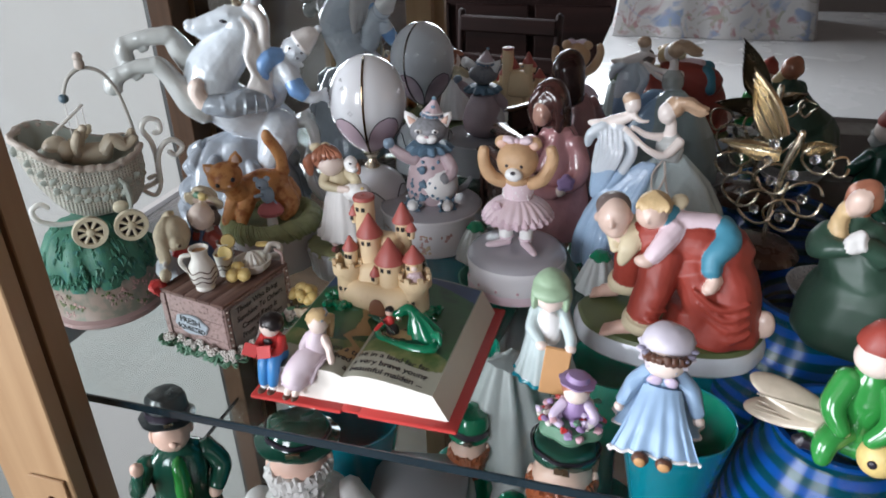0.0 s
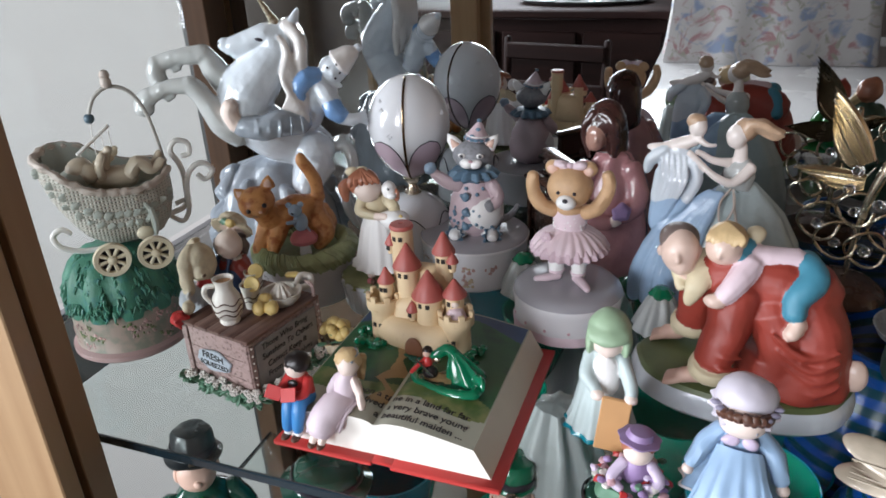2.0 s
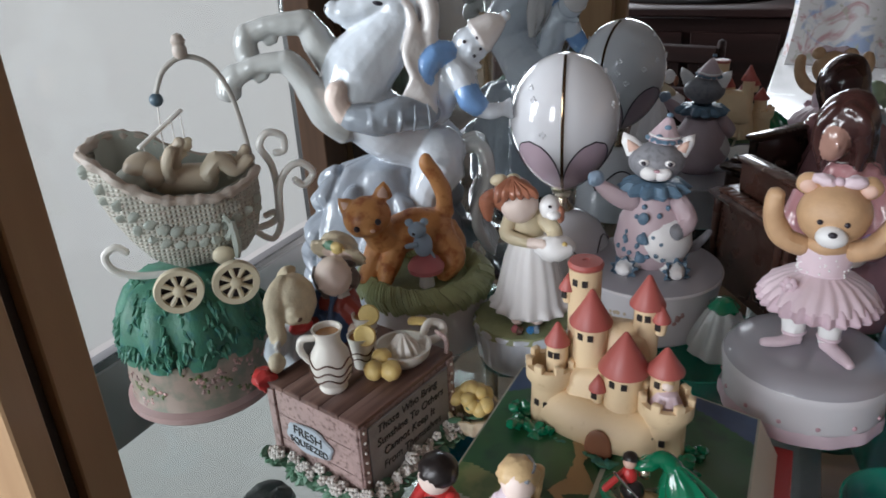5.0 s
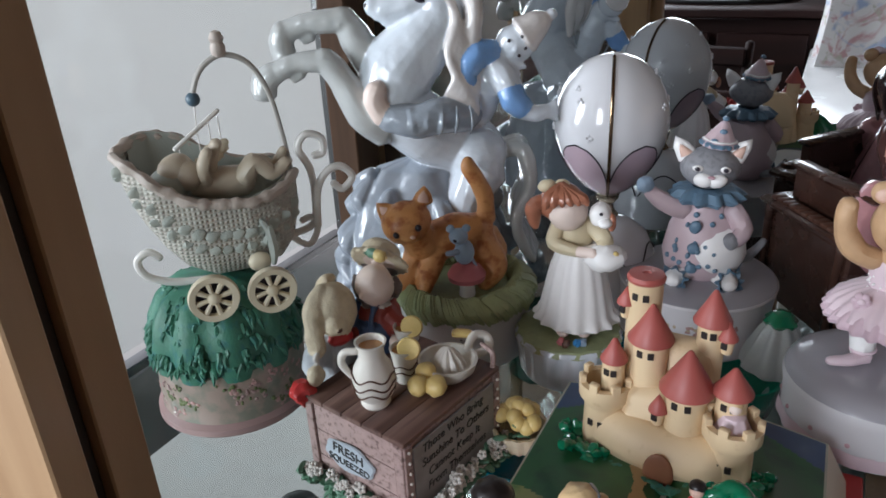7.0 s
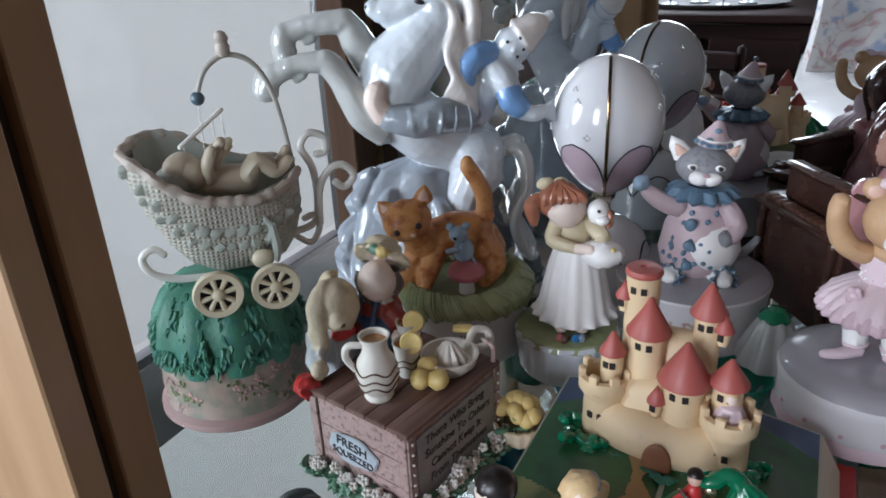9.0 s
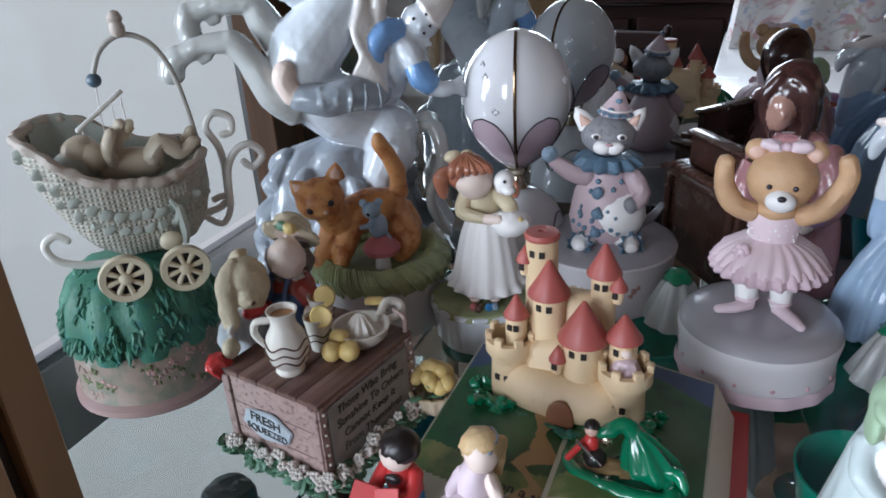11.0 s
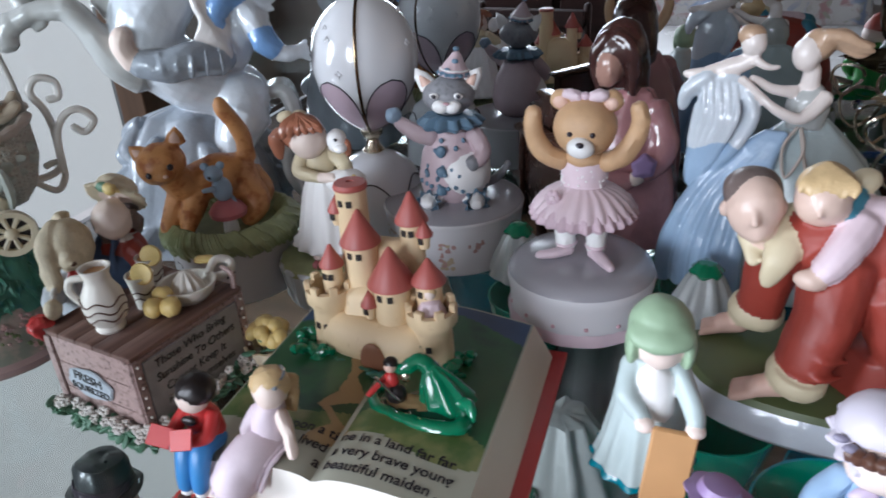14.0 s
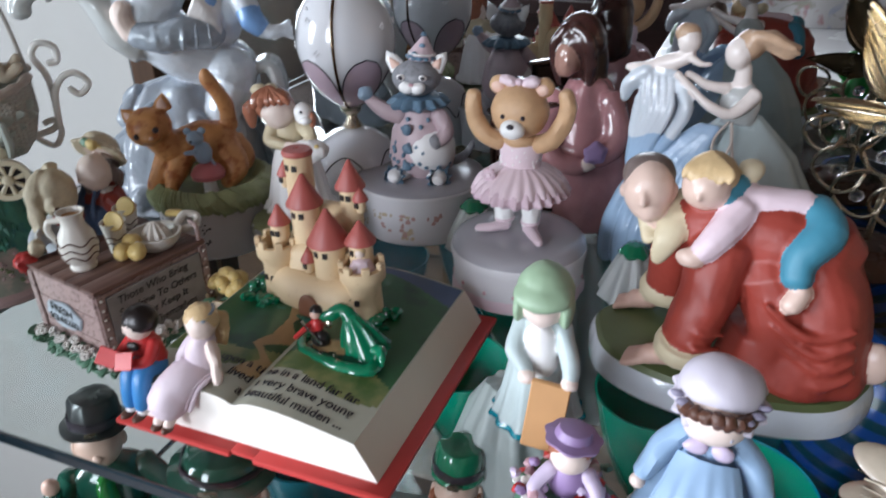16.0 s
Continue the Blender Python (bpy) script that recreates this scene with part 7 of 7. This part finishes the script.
for build in (unicorn, egg, cat_box, kitten_box, white_girl, pram, lemonade_stand, castle_book, bear_box, brown_box, brown_girl, mother_child, crawling_father, brass_piece, bonnet_girl, rag_doll, flower_child, dragonfly_boy, green_lady, red_hat_gnomes, little_gown, blue_bowls):
    random.seed(11)
    build()

# ---- things on the lower shelf ----
L = 0.80


def leprechaun(at, turn, hat, coat, vest, beard, scale=1.0, label="", hat_r=1.0, crown=1.0):
    k = Kit()
    k.lathe([(0, 0), (44, 0), (46, 8), (40, 40), (36, 80), (38, 110), (32, 132), (16, 146), (0, 150)], coat, oval=0.8, ripple=4, depth=1.2, seg=56)
    k.tube([(0, -24, 130), (0, -33, 104), (0, -34, 70)], [13, 15, 14], vest, seg=16, flat=0.6)
    k.tube([(-34, 0, 126), (-52, -10, 100), (-50, -28, 112), (-46, -34, 138)], [14, 12, 10, 9], coat, seg=14)
    k.tube([(34, 0, 126), (50, -8, 96), (38, -26, 78)], [14, 13, 10], coat, seg=14)
    k.ball((-46, -36, 148), (8, 7, 11), "skin")
    k.ball((36, -28, 74), 9, "skin")
    k.ball((0, -6, 166), (23, 22, 25), "skin", seg=26, rings=16)
    k.ball((0, -27, 163), (5, 5, 5), "skin")
    for sx in (-1, 1):
        k.ball((23 * sx, -4, 166), (4, 5, 8), "skin")
    if beard:
        for i in range(16):
            a = -0.1 - i * 0.19
            for z in (164, 154, 144, 134, 125):
                rr = 22 - (160 - z) * 0.2
                k.ball((rr * math.cos(a), -6 + rr * math.sin(a), z), (5.4, 5.4, 6.6), beard, lumps=3.2, freq=0.35, seg=9, rings=7)
    k.lathe([(24, 0), (33 * hat_r, 1), (34 * hat_r, 4), (26, 7), (25, 7 + 5 * crown), (24, 30 * crown), (21, 36 * crown), (8, 39 * crown), (0, 36 * crown)], hat, at=(0, 3, 183), rot=(-6, 5, 0), seg=40)
    k.lathe([(26, 8), (26.8, 9), (26.6, 8 + 8 * crown), (25.6, 8 + 9 * crown)], "ink", at=(0, 3, 183), rot=(-6, 5, 0), seg=40)
    k.box((0, -27, 193), (11, 2, 9), "gold", (4, 0, 0), 0.8)
    k.worn(1.8, 0.05)
    ob = k.thing("leprechaun_figurine", label, "figurine", (at[0], at[1], L), turn, group="leprechauns")
    ob.scale = (scale, scale, scale)
    return ob


leprechaun((-0.433, 0.452), 40, "black_hat", "emerald_dark", "apple_green", None, 0.80, "glazed leprechaun in a black hat and dark green coat")
leprechaun((-0.262, 0.408), 22, "emerald_dark", "beard_white", "emerald_dark", "beard_white", 1.07, "white-bearded leprechaun in a dark green hat and cream coat", 1.0, 0.5)
leprechaun((-0.140, 0.515), 12, "emerald", "emerald", "beard_white", "beard_ginger", 0.75, "ginger-bearded leprechaun in a bright green top hat", 0.8)
leprechaun((-0.042, 0.448), 4, "emerald_dark", "emerald", "emerald", "beard_ginger", 1.08, "stout glazed leprechaun in a bright green coat", 0.74, 0.4)

Kit().lathe([(0, 0), (40, 0), (44, 6), (34, 14), (12, 40), (14, 80), (22, 140), (32, 200), (43, 258), (42.2, 259), (41.4, 258)], "teal_glass", seg=56).lathe([(41.4, 258), (30, 205), (18, 150), (0, 140)], "emerald_glass", seg=56).thing("teal_vase", "tall flaring teal glass vase with green inside", "vase", (0.040, 0.445, L), 0)
for x, y, s in ((0.150, 0.455, 1.0), (0.150, 0.600, 1.08)):
    v = Kit().lathe([(0, 0), (44, 0), (60, 20), (72, 70), (76, 130), (70, 190), (56, 235), (44, 258), (46, 268), (42, 268), (38, 250), (50, 225), (0, 150)], "blue_striped", seg=64).thing("striped_vase", "round cobalt blue glass vase with dark green stripes", "vase", (x, y, L), 0, group="striped vases")
    v.scale = (s, s, s)
Kit().lathe([(0, 0), (66, 0, 3), (68, 6, 5), (60, 60, 5), (48, 120, 4), (34, 170, 3), (18, 200, 1), (0, 206)], "frosted", ripple=9, seg=120).worn(6, 0.03).thing("fluted_bell", "large frosted white fluted glass bell", "bell", (-0.112, 0.560, L), 0)
Kit().box((0, 0, 60), (90, 70, 120), "rail_grey", bevel=5).thing("grey_box", "plain grey keepsake box", "box", (-0.175, 0.47, L), 10)
Kit().lathe([(0, 0), (40, 0), (42, 4), (30, 12), (26, 60), (44, 120), (48, 150), (46, 150), (22, 80), (0, 70)], "teal_glass", seg=48).thing("teal_bowl", "deep teal glass bowl on a foot", "bowl", (-0.255, 0.50, L), 0)

for x, y, r, h, key in ((-0.010, 0.600, 46, 190, "emerald_glass"), (0.070, 0.540, 40, 200, "teal_glass"), (-0.175, 0.610, 44, 170, "emerald_glass"), (0.095, 0.370, 36, 150, "emerald_glass"), (-0.320, 0.600, 42, 160, "teal_glass")):
    Kit().lathe([(0, 0), (r * 0.7, 0), (r * 0.72, 5), (r * 0.2, 16), (r * 0.18, h * 0.4), (r * 0.5, h * 0.55), (r * 0.85, h * 0.8), (r, h), (r * 0.96, h), (r * 0.8, h * 0.8), (r * 0.4, h * 0.6), (0, h * 0.5)], key, seg=48).thing("glass_goblet", "large coloured glass goblet, deep teal green", "goblet", (x, y, L), 0, group="coloured goblets")

# ---- the room that the mirror shows ----
tb = holder("white_table", "white-topped dining table near the cabinet", "table", (0, 0, 0))
slab("tabletop", (-0.20, -1.90, 0.86), (1.60, -0.42, 0.90), "table_white", parent=tb, bevel=4)
for x in (-0.13, 1.52):
    for y in (-1.83, -0.49):
        slab("leg", (x - 0.03, y - 0.03, 0.0), (x + 0.03, y + 0.03, 0.86), "table_white", parent=tb, bevel=4)

cl = holder("covered_hamper", "box draped with a faded floral linen cloth", "hamper", (0.155, -1.52, 0.901), 0)
k = Kit()
rows = []
for z, g in ((0, 1.04), (60, 1.02), (150, 1.0), (240, 1.0), (330, 0.99), (352, 0.95), (356, 0.0)):
    row = []
    for i in range(96):
        a = 2 * math.pi * i / 96
        c, s_ = math.cos(a), math.sin(a)
        q = max(abs(c), abs(s_))
        f = (1 + 0.035 * math.sin(11 * a + 1.3 * math.sin(3 * a)) * (1 - z / 360))
        row.append((325 * c / q ** 0.85 * g * f, 230 * s_ / q ** 0.85 * g * f, z))
    rows.append(row)
k.grid(rows, "floral_linen")
k.part("cloth", cl, "pale linen cloth with soft folds", sharp=80)
sb = holder("sideboard", "dark polished wooden sideboard with a tray of glassware", "sideboard", (0, 0, 0))
slab("body", (-1.30, -2.30, 0.08), (-0.08, -1.62, 1.00), "dark_wood", parent=sb, bevel=6)
slab("top", (-1.34, -2.32, 1.002), (-0.04, -1.58, 1.035), "dark_wood", parent=sb, bevel=6)
for x in (-1.02, -0.69, -0.36):
    slab("door", (x - 0.15, -1.618, 0.14), (x + 0.15, -1.600, 0.95), "dark_wood", parent=sb, bevel=4)
for x in (-1.22, -0.16):
    for y in (-2.22, -1.70):
        slab("foot", (x - 0.04, y - 0.04, 0.0), (x + 0.04, y + 0.04, 0.08), "dark_wood", parent=sb, bevel=6)
Kit().lathe([(0, 0), (240, 0), (280, 14), (284, 18), (270, 18), (236, 6), (0, 5)], "tray_dark", seg=56, oval=0.6).thing("tray", "oval dark metal tray on the sideboard", "tray", (-0.55, -1.85, 1.035), 0)
for x, y, s in ((-0.70, -1.82, 1.0), (-0.60, -1.90, 1.2), (-0.50, -1.80, 0.9), (-0.42, -1.88, 1.1)):
    g = Kit().lathe([(0, 0), (30, 0), (32, 4), (6, 10), (5, 60), (26, 86), (34, 130), (32, 130), (24, 88), (0, 66)], "porcelain_blue", seg=32).thing("goblet", "pale blue china goblet standing on the tray", "goblet", (x, y, 1.042), 0, group="goblets")
    g.scale = (s, s, s)
ch = holder("dining_chair", "dark wooden dining chair with a turned back post", "chair", (-0.60, -1.12, 0), 10)
Kit().box((0, 0, 450), (430, 420, 40), "dark_wood", bevel=10).part("seat", ch)
for x in (-190, 190):
    for y in (-180, 180):
        Kit().tube([(x, y, 6), (x, y, 430)], [16, 20], "dark_wood").part("leg", ch)
Kit().tube([(-190, -190, 470), (-192, -205, 700), (-195, -225, 960)], [18, 16, 14], "dark_wood").part("back_post", ch)
Kit().tube([(190, -190, 470), (192, -205, 700), (195, -225, 960)], [18, 16, 14], "dark_wood").part("back_post", ch)
for z in (640, 780, 920):
    Kit().box((0, -205, z), (380, 18, 60), "dark_wood", bevel=6).part("back_rail", ch)
